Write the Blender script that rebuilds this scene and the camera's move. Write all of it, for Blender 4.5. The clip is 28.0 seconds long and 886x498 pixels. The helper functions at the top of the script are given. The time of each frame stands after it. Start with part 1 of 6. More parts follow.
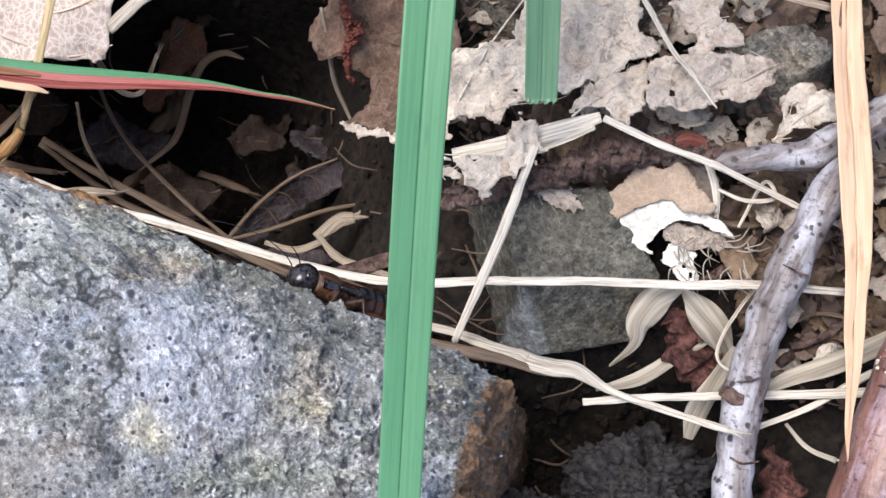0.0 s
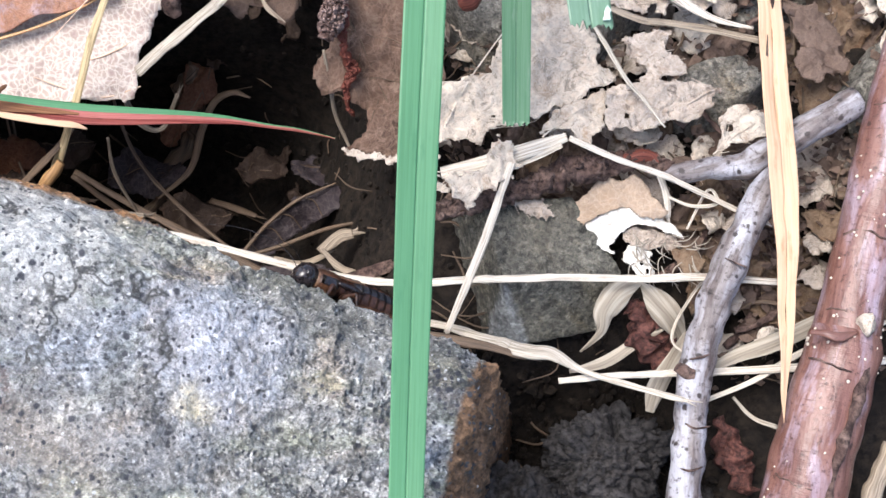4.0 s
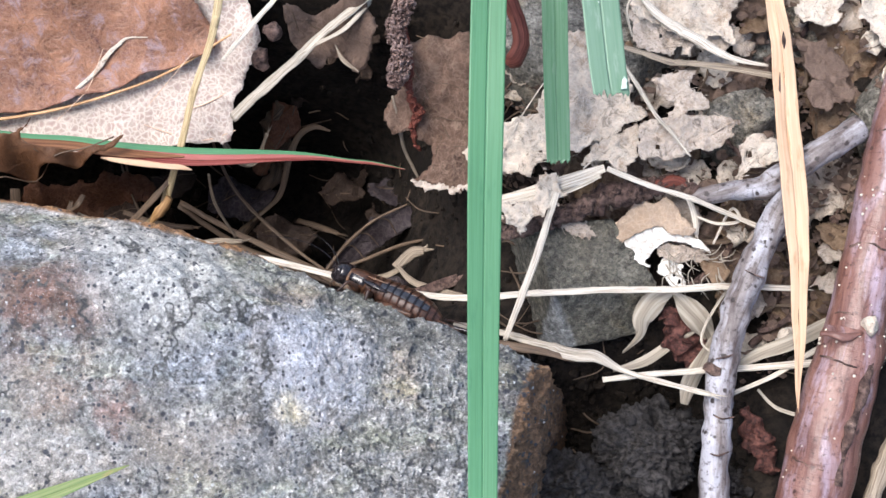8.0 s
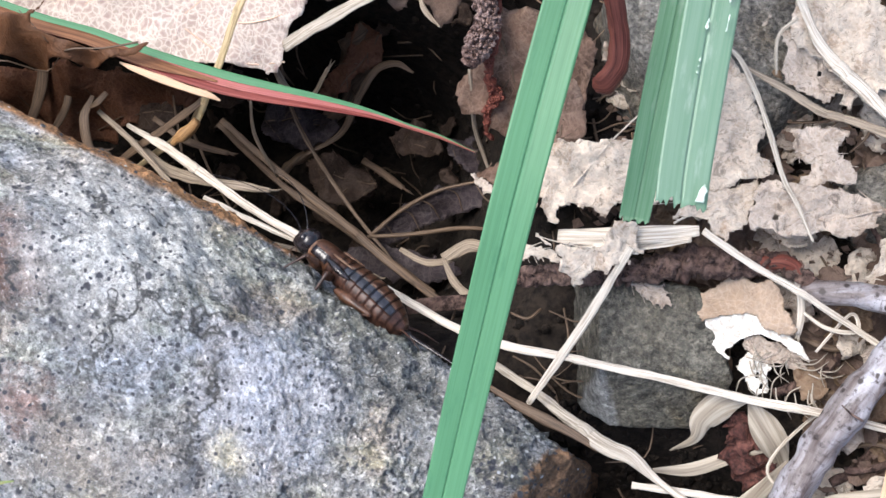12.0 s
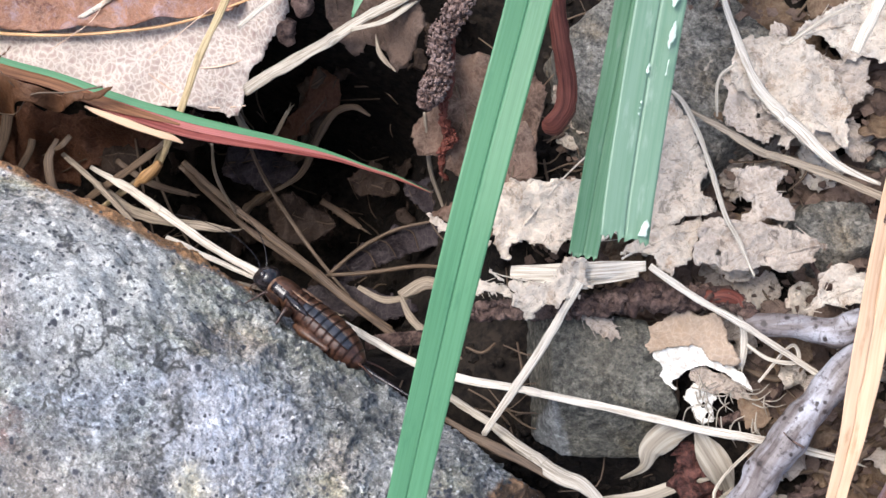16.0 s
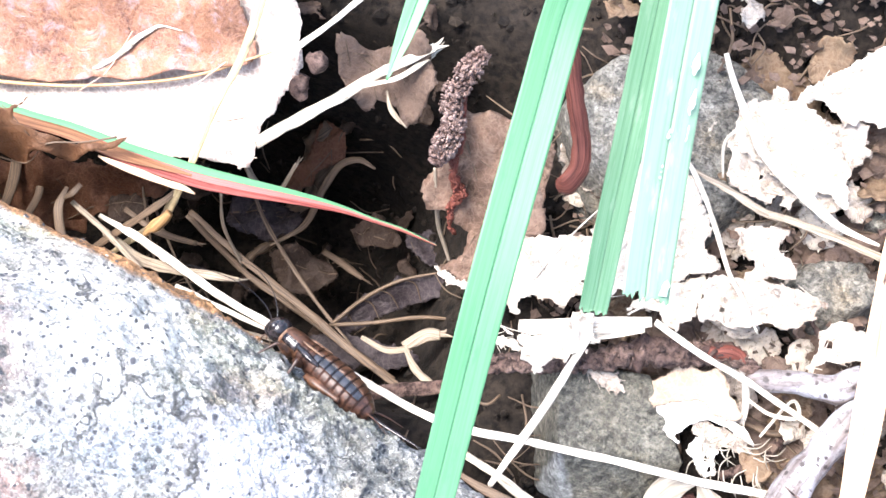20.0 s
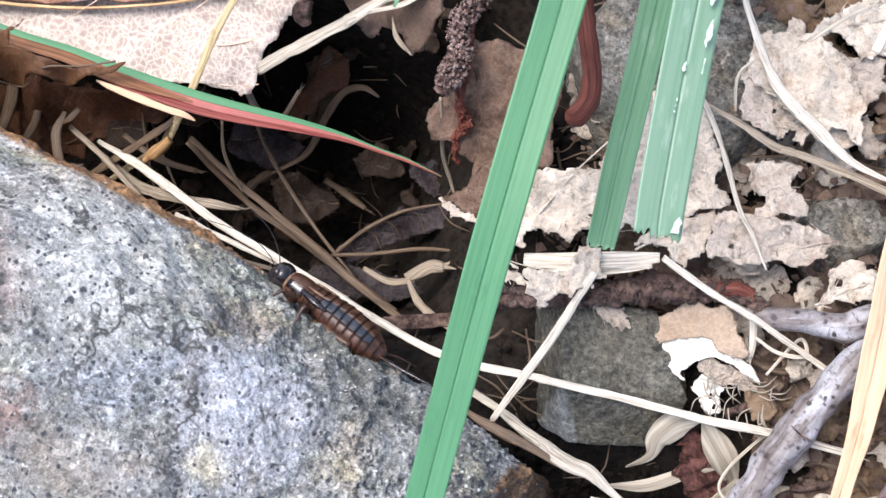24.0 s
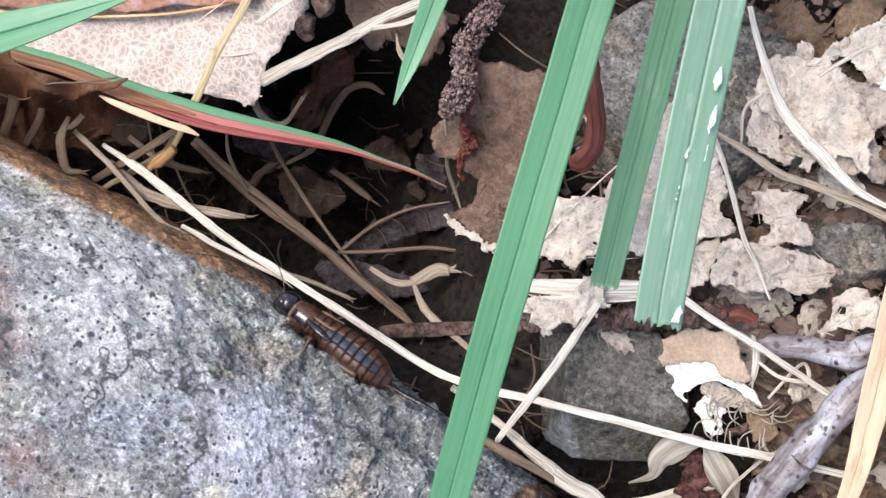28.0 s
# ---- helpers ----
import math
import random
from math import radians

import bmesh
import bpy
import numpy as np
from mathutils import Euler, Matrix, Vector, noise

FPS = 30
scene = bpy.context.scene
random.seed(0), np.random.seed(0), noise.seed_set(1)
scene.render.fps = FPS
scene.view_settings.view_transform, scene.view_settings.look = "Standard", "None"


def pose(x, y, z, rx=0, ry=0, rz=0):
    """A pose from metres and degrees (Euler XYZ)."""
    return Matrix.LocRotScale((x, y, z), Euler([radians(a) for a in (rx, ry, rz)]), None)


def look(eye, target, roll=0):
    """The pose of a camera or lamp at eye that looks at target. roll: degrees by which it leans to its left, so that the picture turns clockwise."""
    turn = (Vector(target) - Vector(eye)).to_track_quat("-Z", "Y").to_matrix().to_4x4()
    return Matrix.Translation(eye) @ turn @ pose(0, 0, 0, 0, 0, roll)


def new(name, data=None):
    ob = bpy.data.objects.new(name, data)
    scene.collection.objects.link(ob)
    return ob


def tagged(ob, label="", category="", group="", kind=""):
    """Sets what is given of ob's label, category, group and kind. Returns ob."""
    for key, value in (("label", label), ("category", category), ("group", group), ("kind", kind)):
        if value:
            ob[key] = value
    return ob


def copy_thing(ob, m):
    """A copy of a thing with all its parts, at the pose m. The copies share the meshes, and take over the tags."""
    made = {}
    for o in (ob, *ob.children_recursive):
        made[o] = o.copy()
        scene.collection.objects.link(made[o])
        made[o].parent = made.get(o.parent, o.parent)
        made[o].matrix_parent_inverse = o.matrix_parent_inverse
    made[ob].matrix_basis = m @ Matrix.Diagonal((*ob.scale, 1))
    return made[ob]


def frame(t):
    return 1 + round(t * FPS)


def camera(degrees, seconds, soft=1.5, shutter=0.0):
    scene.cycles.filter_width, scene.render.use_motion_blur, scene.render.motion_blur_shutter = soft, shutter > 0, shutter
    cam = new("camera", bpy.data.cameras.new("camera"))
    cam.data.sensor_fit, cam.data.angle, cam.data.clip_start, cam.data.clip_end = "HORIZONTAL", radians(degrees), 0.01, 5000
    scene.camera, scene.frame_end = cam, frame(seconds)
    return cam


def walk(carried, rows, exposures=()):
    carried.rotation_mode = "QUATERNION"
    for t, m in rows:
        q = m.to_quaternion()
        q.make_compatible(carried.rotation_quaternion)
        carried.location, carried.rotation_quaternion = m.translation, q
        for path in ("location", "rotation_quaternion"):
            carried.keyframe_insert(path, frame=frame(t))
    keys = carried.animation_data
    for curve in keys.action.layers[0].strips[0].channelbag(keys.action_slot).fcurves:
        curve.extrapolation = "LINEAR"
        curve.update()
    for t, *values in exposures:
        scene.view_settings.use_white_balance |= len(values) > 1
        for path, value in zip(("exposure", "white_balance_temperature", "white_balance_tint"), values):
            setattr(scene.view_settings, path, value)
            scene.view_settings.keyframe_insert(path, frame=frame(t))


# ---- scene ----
cam = camera(36.0, 28.0)
# seconds, eye in millimetres, turn in degrees
PATH = [
    (0, 1.76, -50.89, 119.52, 19.22, -2.92, 2.13),
    (0.5, -0.15, -50.93, 120.53, 19.65, -3.19, 2.06),
    (1, -2.03, -51.02, 121.02, 20.03, -3.14, 1.99),
    (1.5, -3.97, -52.26, 122.08, 19.88, -2.79, 1.88),
    (2, -1.21, -55.39, 127.33, 20.02, -3.01, 1.24),
    (2.5, -5.46, -56.00, 133.30, 19.51, -2.60, 0.66),
    (3, -6.72, -54.71, 131.91, 19.50, -3.46, 0.74),
    (3.5, -4.14, -57.40, 130.72, 21.25, -4.19, 0.48),
    (5.5, 1.11, -72.50, 176.01, 21.12, -0.41, 0.02),
    (6, 1.83, -71.96, 173.58, 21.10, 0.11, 0.21),
    (6.5, 2.58, -69.60, 169.64, 20.56, 0.76, 0.16),
    (7, 4.06, -66.82, 163.91, 20.34, 1.18, -0.11),
    (7.5, 4.05, -66.31, 163.46, 20.34, 1.06, -0.19),
    (8, 0.00, -64.97, 162.24, 20.00, -0.00, -0.00),
    (8.5, 4.44, -61.07, 157.13, 18.29, 1.39, 1.75),
    (9, 8.97, -52.82, 149.58, 15.32, 1.46, 4.27),
    (9.5, 8.02, -44.14, 148.57, 13.50, 2.69, 6.81),
    (10, 10.61, -35.41, 146.64, 11.10, 2.92, 8.60),
    (10.5, 13.71, -33.08, 137.35, 9.81, 1.97, 10.48),
    (11, 14.24, -31.41, 135.57, 10.42, 4.40, 14.04),
    (11.5, 12.56, -30.57, 134.44, 12.91, 4.10, 14.71),
    (12, 12.60, -31.65, 136.26, 12.91, 3.83, 14.92),
    (12.5, 12.06, -32.36, 140.72, 14.19, 3.62, 14.75),
    (14.5, 14.65, -32.97, 137.64, 14.51, 2.60, 13.78),
    (15, 19.19, -31.85, 139.77, 15.53, 1.21, 13.16),
    (15.5, 17.56, -32.80, 138.68, 14.89, 1.33, 13.48),
    (16, 13.42, -33.38, 140.85, 14.71, 2.16, 14.18),
    (16.5, 12.01, -33.73, 139.82, 14.64, 2.29, 14.49),
    (17, 10.96, -33.60, 140.10, 14.86, 2.81, 14.64),
    (17.5, 11.60, -33.90, 141.30, 14.97, 2.31, 14.61),
    (18, 11.07, -34.57, 142.45, 14.90, 2.24, 14.77),
    (18.5, 10.32, -34.48, 143.61, 15.10, 1.89, 14.93),
    (19, 8.10, -33.70, 143.96, 16.17, 1.74, 14.89),
    (19.5, 9.03, -34.32, 143.22, 16.76, 1.01, 14.72),
    (20, 9.15, -34.38, 144.12, 16.61, 0.66, 14.62),
    (20.5, 8.54, -35.16, 142.70, 15.84, 0.98, 14.78),
    (21, 8.50, -36.05, 142.46, 15.30, 0.92, 14.99),
    (21.5, 9.00, -36.01, 143.10, 14.91, 0.50, 15.10),
    (22, 7.34, -35.63, 142.74, 14.72, 0.20, 15.23),
    (22.5, 8.22, -34.85, 143.50, 14.61, 0.05, 15.24),
    (24.5, 8.45, -31.72, 141.40, 13.23, 0.56, 15.39),
    (25, 10.61, -29.15, 143.81, 12.66, 0.42, 15.75),
    (25.5, 11.76, -27.81, 143.63, 11.29, 1.18, 15.77),
    (26, 10.95, -25.19, 146.21, 10.99, 1.81, 15.39),
    (26.5, 10.96, -24.12, 146.51, 10.43, 1.26, 15.23),
    (27, 9.91, -22.66, 147.56, 10.00, 0.46, 14.94),
    (27.5, 6.09, -20.61, 147.93, 9.39, 0.62, 14.67),
    (28, 5.03, -17.85, 145.26, 8.25, 1.04, 15.17),
]
STOPS = [(0.0, 1.14), (3.0, 1.36), (6.0, 1.32), (8.0, 1.22), (9.0, 0.88), (10.0, 0.84), (11.0, 0.9), (12.0, 1.24), (14.5, 1.04), (15.0, 0.86), (16.0, 1.2), (18.0, 1.38), (19.0, 1.52), (19.2, 1.8), (19.4, 2.5), (20.0, 2.5), (20.5, 2.3), (20.7, 1.9), (21.0, 1.6), (21.5, 1.48), (22.5, 1.48), (24.5, 1.32), (26.0, 1.16), (28.0, 1.26)]
EXPOSURE = [(t, stops, 6420, 10) for t, stops in STOPS]
walk(cam, [(t, pose(x / 1000, y / 1000, z / 1000, rx, ry, rz)) for t, x, y, z, rx, ry, rz in PATH], EXPOSURE)

# ---- light: bright overcast sky ----
SUN_HIGH, SUN_TURN = radians(68), radians(276)
world = bpy.data.worlds.new("overcast_sky")
scene.world = world
world.use_nodes = True
sky = world.node_tree.nodes.new("ShaderNodeTexSky")
sky.sky_type, sky.sun_disc, sky.sun_elevation, sky.sun_rotation = "NISHITA", False, SUN_HIGH, SUN_TURN
sky.air_density, sky.dust_density = 1.0, 3.0
back = world.node_tree.nodes["Background"]
world.node_tree.links.new(sky.outputs["Color"], back.inputs["Color"])
back.inputs["Strength"].default_value = 0.15
sun = new("sun", bpy.data.lights.new("sun", "SUN"))
sun.data.energy, sun.data.angle, sun.data.color = 1.75, radians(30), (1.0, 0.985, 0.972)
sun.matrix_world = look((0, 0, 0), (-math.sin(SUN_TURN) * math.cos(SUN_HIGH), -math.cos(SUN_TURN) * math.cos(SUN_HIGH), -math.sin(SUN_HIGH)))

# ---- materials ----
def nodes_of(name):
    m = bpy.data.materials.new(name)
    m.use_nodes = True
    return m, m.node_tree.nodes, m.node_tree.links, m.node_tree.nodes["Principled BSDF"]


def mixed(nodes, links, factor, a, b, kind="MIX"):
    n = nodes.new("ShaderNodeMix")
    n.data_type, n.blend_type = "RGBA", kind
    for socket, value in ((n.inputs[0], factor), (n.inputs[6], a), (n.inputs[7], b)):
        if isinstance(value, bpy.types.NodeSocket):
            links.new(value, socket)
        elif isinstance(value, (int, float)):
            socket.default_value = value
        else:
            socket.default_value = (*value, 1)
    return n.outputs[2]


def ramp(nodes, links, value, low, high):
    n = nodes.new("ShaderNodeMapRange")
    n.inputs[1].default_value, n.inputs[2].default_value = low, high
    links.new(value, n.inputs[0])
    return n.outputs[0]


def noise_of(nodes, links, coords, scale, detail=6, rough=0.6, warp=0.0):
    n = nodes.new("ShaderNodeTexNoise")
    n.inputs["Scale"].default_value, n.inputs["Detail"].default_value, n.inputs["Roughness"].default_value = scale, detail, rough
    n.inputs["Distortion"].default_value = warp
    links.new(coords, n.inputs["Vector"])
    return n.outputs["Fac"]


def cells_of(nodes, links, coords, scale, feature="F1"):
    n = nodes.new("ShaderNodeTexVoronoi")
    n.feature, n.inputs["Scale"].default_value = feature, scale
    links.new(coords, n.inputs["Vector"])
    return n.outputs["Distance"]


def stretched(nodes, links, sx, sy, sz):
    c, m = nodes.new("ShaderNodeTexCoord"), nodes.new("ShaderNodeMapping")
    m.inputs["Scale"].default_value = (sx, sy, sz)
    links.new(c.outputs["Object"], m.inputs["Vector"])
    return m.outputs["Vector"]


def finish(nodes, links, shader, colour, rough, heights=(), gloss=0.3):
    """Colour, roughness and a chain of bumps: (height, strength, depth in mm)."""
    links.new(colour, shader.inputs["Base Color"])
    shader.inputs["Roughness"].default_value, shader.inputs["Specular IOR Level"].default_value = rough, gloss
    last = None
    for height, strength, depth in heights:
        b = nodes.new("ShaderNodeBump")
        b.inputs["Strength"].default_value, b.inputs["Distance"].default_value = strength, depth / 1000
        links.new(height, b.inputs["Height"])
        if last:
            links.new(last, b.inputs["Normal"])
        last = b.outputs["Normal"]
    if last:
        links.new(last, shader.inputs["Normal"])


def blotchy(name, dark, mid, light, scale, fine, rough=0.8, bump=0.3, depth=0.3, gloss=0.3, thin=0.0):
    """A natural surface: blotches at one scale, grain at another."""
    m, nodes, links, shader = nodes_of(name)
    at = stretched(nodes, links, 1, 1, 1)
    big, small = noise_of(nodes, links, at, scale, 5, 0.6, 0.5), noise_of(nodes, links, at, fine, 6, 0.7)
    c = mixed(nodes, links, ramp(nodes, links, big, 0.35, 0.62), mid, light)
    c = mixed(nodes, links, ramp(nodes, links, small, 0.58, 0.38), c, dark)
    finish(nodes, links, shader, c, rough, ((big, bump, depth * 2), (small, bump, depth)), gloss)
    if thin:
        sheer(nodes, links, shader, c, thin)
    return m


def sheer(nodes, links, shader, colour, share):
    """Lets a thin leaf pass some light to its other side."""
    t, mix, out = nodes.new("ShaderNodeBsdfTranslucent"), nodes.new("ShaderNodeMixShader"), nodes["Material Output"]
    links.new(colour, t.inputs["Color"])
    mix.inputs[0].default_value = share
    links.new(shader.outputs[0], mix.inputs[1])
    links.new(t.outputs[0], mix.inputs[2])
    links.new(mix.outputs[0], out.inputs["Surface"])


def fibrous(name, dark, light, across=5200, along=150, rough=0.6, axis=0, bump=0.4, gloss=0.35, thin=0.0, stain=None):
    """Dry stalks and grass: fine streaks along the object's UV length."""
    m, nodes, links, shader = nodes_of(name)
    uv, mp = nodes.new("ShaderNodeUVMap"), nodes.new("ShaderNodeMapping")
    mp.inputs["Scale"].default_value = (across, along, 1)
    links.new(uv.outputs["UV"], mp.inputs["Vector"])
    streak = noise_of(nodes, links, mp.outputs["Vector"], 1.0, 4, 0.65)
    at = stretched(nodes, links, 1, 1, 1)
    mp2 = nodes.new("ShaderNodeMapping")
    mp2.inputs["Scale"].default_value = (900, 170, 1)
    links.new(uv.outputs["UV"], mp2.inputs["Vector"])
    patch = noise_of(nodes, links, mp2.outputs["Vector"], 1.0, 5, 0.65)
    c = mixed(nodes, links, ramp(nodes, links, streak, 0.36, 0.6), dark, light)
    c = mixed(nodes, links, ramp(nodes, links, patch, 0.57, 0.72), c, stain or tuple(v * 0.55 for v in dark))
    finish(nodes, links, shader, c, rough, ((streak, bump, 0.15),), gloss)
    if thin:
        sheer(nodes, links, shader, c, thin)
    return m


def veined(name, dark, base, vein, net=700, scale=90, rough=0.75, thin=0.25, blotch=None, lines_share=0.5, dots=0.0, shade_and_specks=0.5, dot=None, crinkle=0.0):
    """Dead leaf: a net of fine veins over blotched, crumpled tissue."""
    m, nodes, links, shader = nodes_of(name)
    at = stretched(nodes, links, 1, 1, 1)
    patch, grain = noise_of(nodes, links, at, scale, 6, 0.68, 0.6), noise_of(nodes, links, at, 1900, 4, 0.7)
    crease = noise_of(nodes, links, at, 380, 5, 0.7, 1.2)
    wobble = nodes.new("ShaderNodeVectorMath")
    wobble.operation, wobble.inputs[2].default_value = "MULTIPLY_ADD", (0, 0, 0)
    shift = nodes.new("ShaderNodeTexNoise")
    shift.inputs["Scale"].default_value, shift.inputs["Detail"].default_value = 500, 3
    links.new(at, shift.inputs["Vector"])
    wobble.inputs[1].default_value = (0.0016, 0.0016, 0.0016)
    links.new(shift.outputs["Color"], wobble.inputs[0])
    links.new(at, wobble.inputs[2])
    bent = wobble.outputs[0]
    edge, wide = cells_of(nodes, links, bent, net * 1.5, "DISTANCE_TO_EDGE"), cells_of(nodes, links, bent, net / 2.2, "DISTANCE_TO_EDGE")
    c = mixed(nodes, links, ramp(nodes, links, patch, 0.36, 0.62), dark, base)
    # Creases are coloured darker here, their shade painted in.
    c = mixed(nodes, links, ramp(nodes, links, crease, 0.5, 0.26), c, tuple(v * (1 - shade_and_specks) for v in base))
    c = mixed(nodes, links, ramp(nodes, links, grain, 0.60, 0.34), c, tuple(v * 0.7 for v in base))
    if blotch:
        spot = noise_of(nodes, links, at, scale * 2.6, 5, 0.75, 0.4)
        c = mixed(nodes, links, ramp(nodes, links, spot, 0.52, 0.68), c, blotch)
    speck = noise_of(nodes, links, at, 900, 4, 0.7, 0.6)
    c = mixed(nodes, links, ramp(nodes, links, speck, 0.66, 0.74), c, tuple(v * (1 - 1.2 * shade_and_specks) for v in base))
    own, half = nodes.new("ShaderNodeObjectInfo"), nodes.new("ShaderNodeMath")
    half.operation, half.inputs[1].default_value = "MULTIPLY", 0.28
    links.new(own.outputs["Random"], half.inputs[0])
    c = mixed(nodes, links, half.outputs[0], c, (0.78, 0.64, 0.5), "MULTIPLY")
    if dots:
        spread = nodes.new("ShaderNodeMath")
        spread.operation, spread.inputs[1].default_value = "MULTIPLY", dots
        links.new(ramp(nodes, links, edge, 0.16, 0.42), spread.inputs[0])
        c = mixed(nodes, links, spread.outputs[0], c, dot or tuple(v * 0.5 for v in base))
    for lines, high, share in ((edge, 0.12, 0.8 * lines_share), (wide, 0.05, 0.6 * lines_share)):
        on = nodes.new("ShaderNodeMath")
        on.operation, on.inputs[1].default_value = "MULTIPLY", share
        links.new(ramp(nodes, links, lines, high, 0.0), on.inputs[0])
        c = mixed(nodes, links, on.outputs[0], c, vein)
    relief = [(patch, 0.4, 0.8), (crease, 0.75, 0.7), (edge, -0.4, 0.14), (speck, -0.4, 0.16), (grain, 0.5, 0.12)]
    if crinkle:
        flakes = cells_of(nodes, links, bent, 620, "DISTANCE_TO_EDGE")
        crinkle_lows = noise_of(nodes, links, bent, 520, 6, 0.75, 1.6)
        # Low spots of the crinkle are coloured darker too.
        c = mixed(nodes, links, ramp(nodes, links, crinkle_lows, 0.45, 0.37), c, tuple(v * 0.5 for v in dark))
        relief += [(flakes, 0.7, 0.5 * crinkle), (crinkle_lows, 0.9, 0.9 * crinkle)]
    finish(nodes, links, shader, c, rough, relief, 0.25)
    if thin:
        sheer(nodes, links, shader, c, thin)
    return m


def picked_cells(nodes, links, coords, scale, share, size):
    """Scattered grains: a share of the cells of a net, each up to the given size."""
    n, split, less, near, both = (nodes.new(k) for k in ("ShaderNodeTexVoronoi", "ShaderNodeSeparateColor", "ShaderNodeMath", "ShaderNodeMath", "ShaderNodeMath"))
    n.inputs["Scale"].default_value = scale
    links.new(coords, n.inputs["Vector"])
    links.new(n.outputs["Color"], split.inputs[0])
    less.operation, less.inputs[1].default_value = "LESS_THAN", share
    links.new(split.outputs[0], less.inputs[0])
    links.new(ramp(nodes, links, n.outputs["Distance"], size, size * 0.6), near.inputs[0])
    near.operation, near.inputs[1].default_value = "MULTIPLY", 1.0
    both.operation = "MULTIPLY"
    links.new(less.outputs[0], both.inputs[0])
    links.new(near.outputs[0], both.inputs[1])
    return both.outputs[0]


def warped(nodes, links, coords, scale, amount):
    """Coordinates shaken by noise, so that cells lose their straight edges."""
    shift, add = nodes.new("ShaderNodeTexNoise"), nodes.new("ShaderNodeVectorMath")
    shift.inputs["Scale"].default_value, shift.inputs["Detail"].default_value = scale, 4
    links.new(coords, shift.inputs["Vector"])
    add.operation, add.inputs[1].default_value = "MULTIPLY_ADD", (amount / 1000,) * 3
    links.new(shift.outputs["Color"], add.inputs[0])
    links.new(coords, add.inputs[2])
    return add.outputs[0]


def speckled_rock(name, base, pale, dark, patches=(), glints=True, relief=1.0, tints=(), broken=(), cracks=False):
    """Granular stone with dark and bright mineral grains; patches: (x, y, z, radius, colour) in millimetres from its
    origin; broken: faces with a colour of their own (point, normal, depth, colour), fresh on the rock, painted lit on
    the pebble.
    """
    m, nodes, links, shader = nodes_of(name)
    at = stretched(nodes, links, 1, 1, 1)
    bent = warped(nodes, links, at, 1500, 0.4)
    big, mid = noise_of(nodes, links, at, 55, 6, 0.62, 0.4), noise_of(nodes, links, at, 330, 6, 0.68, 0.3)
    fine, grit = noise_of(nodes, links, at, 1300, 5, 0.75), noise_of(nodes, links, at, 3400, 3, 0.7)
    c = mixed(nodes, links, ramp(nodes, links, big, 0.36, 0.64), base, pale)
    c = mixed(nodes, links, ramp(nodes, links, mid, 0.5, 0.30), c, tuple(v * 0.75 for v in base))
    c = mixed(nodes, links, ramp(nodes, links, fine, 0.51, 0.36), c, tuple(v * 0.24 for v in base))
    salt = noise_of(nodes, links, stretched(nodes, links, 1.0, 1.0, 1.3), 950, 5, 0.75, 0.4)
    c = mixed(nodes, links, ramp(nodes, links, salt, 0.52, 0.66), c, tuple(min(0.85, v * 1.12) for v in pale))
    c = mixed(nodes, links, ramp(nodes, links, salt, 0.45, 0.36), c, tuple(v * 0.5 for v in base))
    for k, (scale, colour) in enumerate(tints):
        field = noise_of(nodes, links, stretched(nodes, links, 1, 1.1 + 0.3 * k, 0.8), scale, 5, 0.7, 0.8)
        c = mixed(nodes, links, ramp(nodes, links, field, 0.48, 0.62), c, colour, "MULTIPLY")
    for x, y, z, r, colour in patches:
        away, lump = nodes.new("ShaderNodeVectorMath"), noise_of(nodes, links, at, 420 if r < 6 else 150, 6, 0.75)
        away.operation, away.inputs[1].default_value = "DISTANCE", (x / 1000, y / 1000, z / 1000)
        links.new(at, away.inputs[0])
        soft = nodes.new("ShaderNodeMath")
        soft.operation, soft.inputs[1].default_value = "MULTIPLY_ADD", r / 1000 * 3.0
        links.new(lump, soft.inputs[0])
        links.new(away.outputs["Value"], soft.inputs[2])
        share = ramp(nodes, links, soft.outputs[0], r / 1000 * 2.6, r / 1000 * 1.7)
        share.node.inputs[4].default_value = 0.75
        c = mixed(nodes, links, share, c, colour)
    c = mixed(nodes, links, ramp(nodes, links, grit, 0.58, 0.76), c, tuple(min(0.9, v * 1.3) for v in pale))
    c = mixed(nodes, links, ramp(nodes, links, grit, 0.45, 0.28), c, tuple(v * 0.42 for v in base))
    for point, normal, depth, colour in broken:
        off, along, wavy = nodes.new("ShaderNodeVectorMath"), nodes.new("ShaderNodeVectorMath"), nodes.new("ShaderNodeMath")
        off.operation, off.inputs[1].default_value = "SUBTRACT", tuple(v / 1000 for v in point)
        along.operation, along.inputs[1].default_value = "DOT_PRODUCT", tuple(Vector(normal).normalized())
        wavy.operation, wavy.inputs[1].default_value = "MULTIPLY_ADD", 0.0016
        links.new(at, off.inputs[0])
        links.new(off.outputs[0], along.inputs[0])
        links.new(mid, wavy.inputs[0])
        links.new(along.outputs["Value"], wavy.inputs[2])
        c = mixed(nodes, links, ramp(nodes, links, wavy.outputs[0], 0.0008 - depth / 1000, 0.0013 - depth / 1000), c, mixed(nodes, links, ramp(nodes, links, fine, 0.4, 0.6), tuple(v * 0.65 for v in colour), tuple(v * 1.3 for v in colour)))
    if cracks:
        line, few = cells_of(nodes, links, warped(nodes, links, at, 260, 9.0), 75, "DISTANCE_TO_EDGE"), noise_of(nodes, links, at, 140, 3, 0.6)
        both = nodes.new("ShaderNodeMath")
        both.operation = "MULTIPLY"
        links.new(ramp(nodes, links, line, 0.03, 0.006), both.inputs[0])
        links.new(ramp(nodes, links, few, 0.47, 0.55), both.inputs[1])
        c = mixed(nodes, links, both.outputs[0], c, tuple(v * 0.3 for v in base))
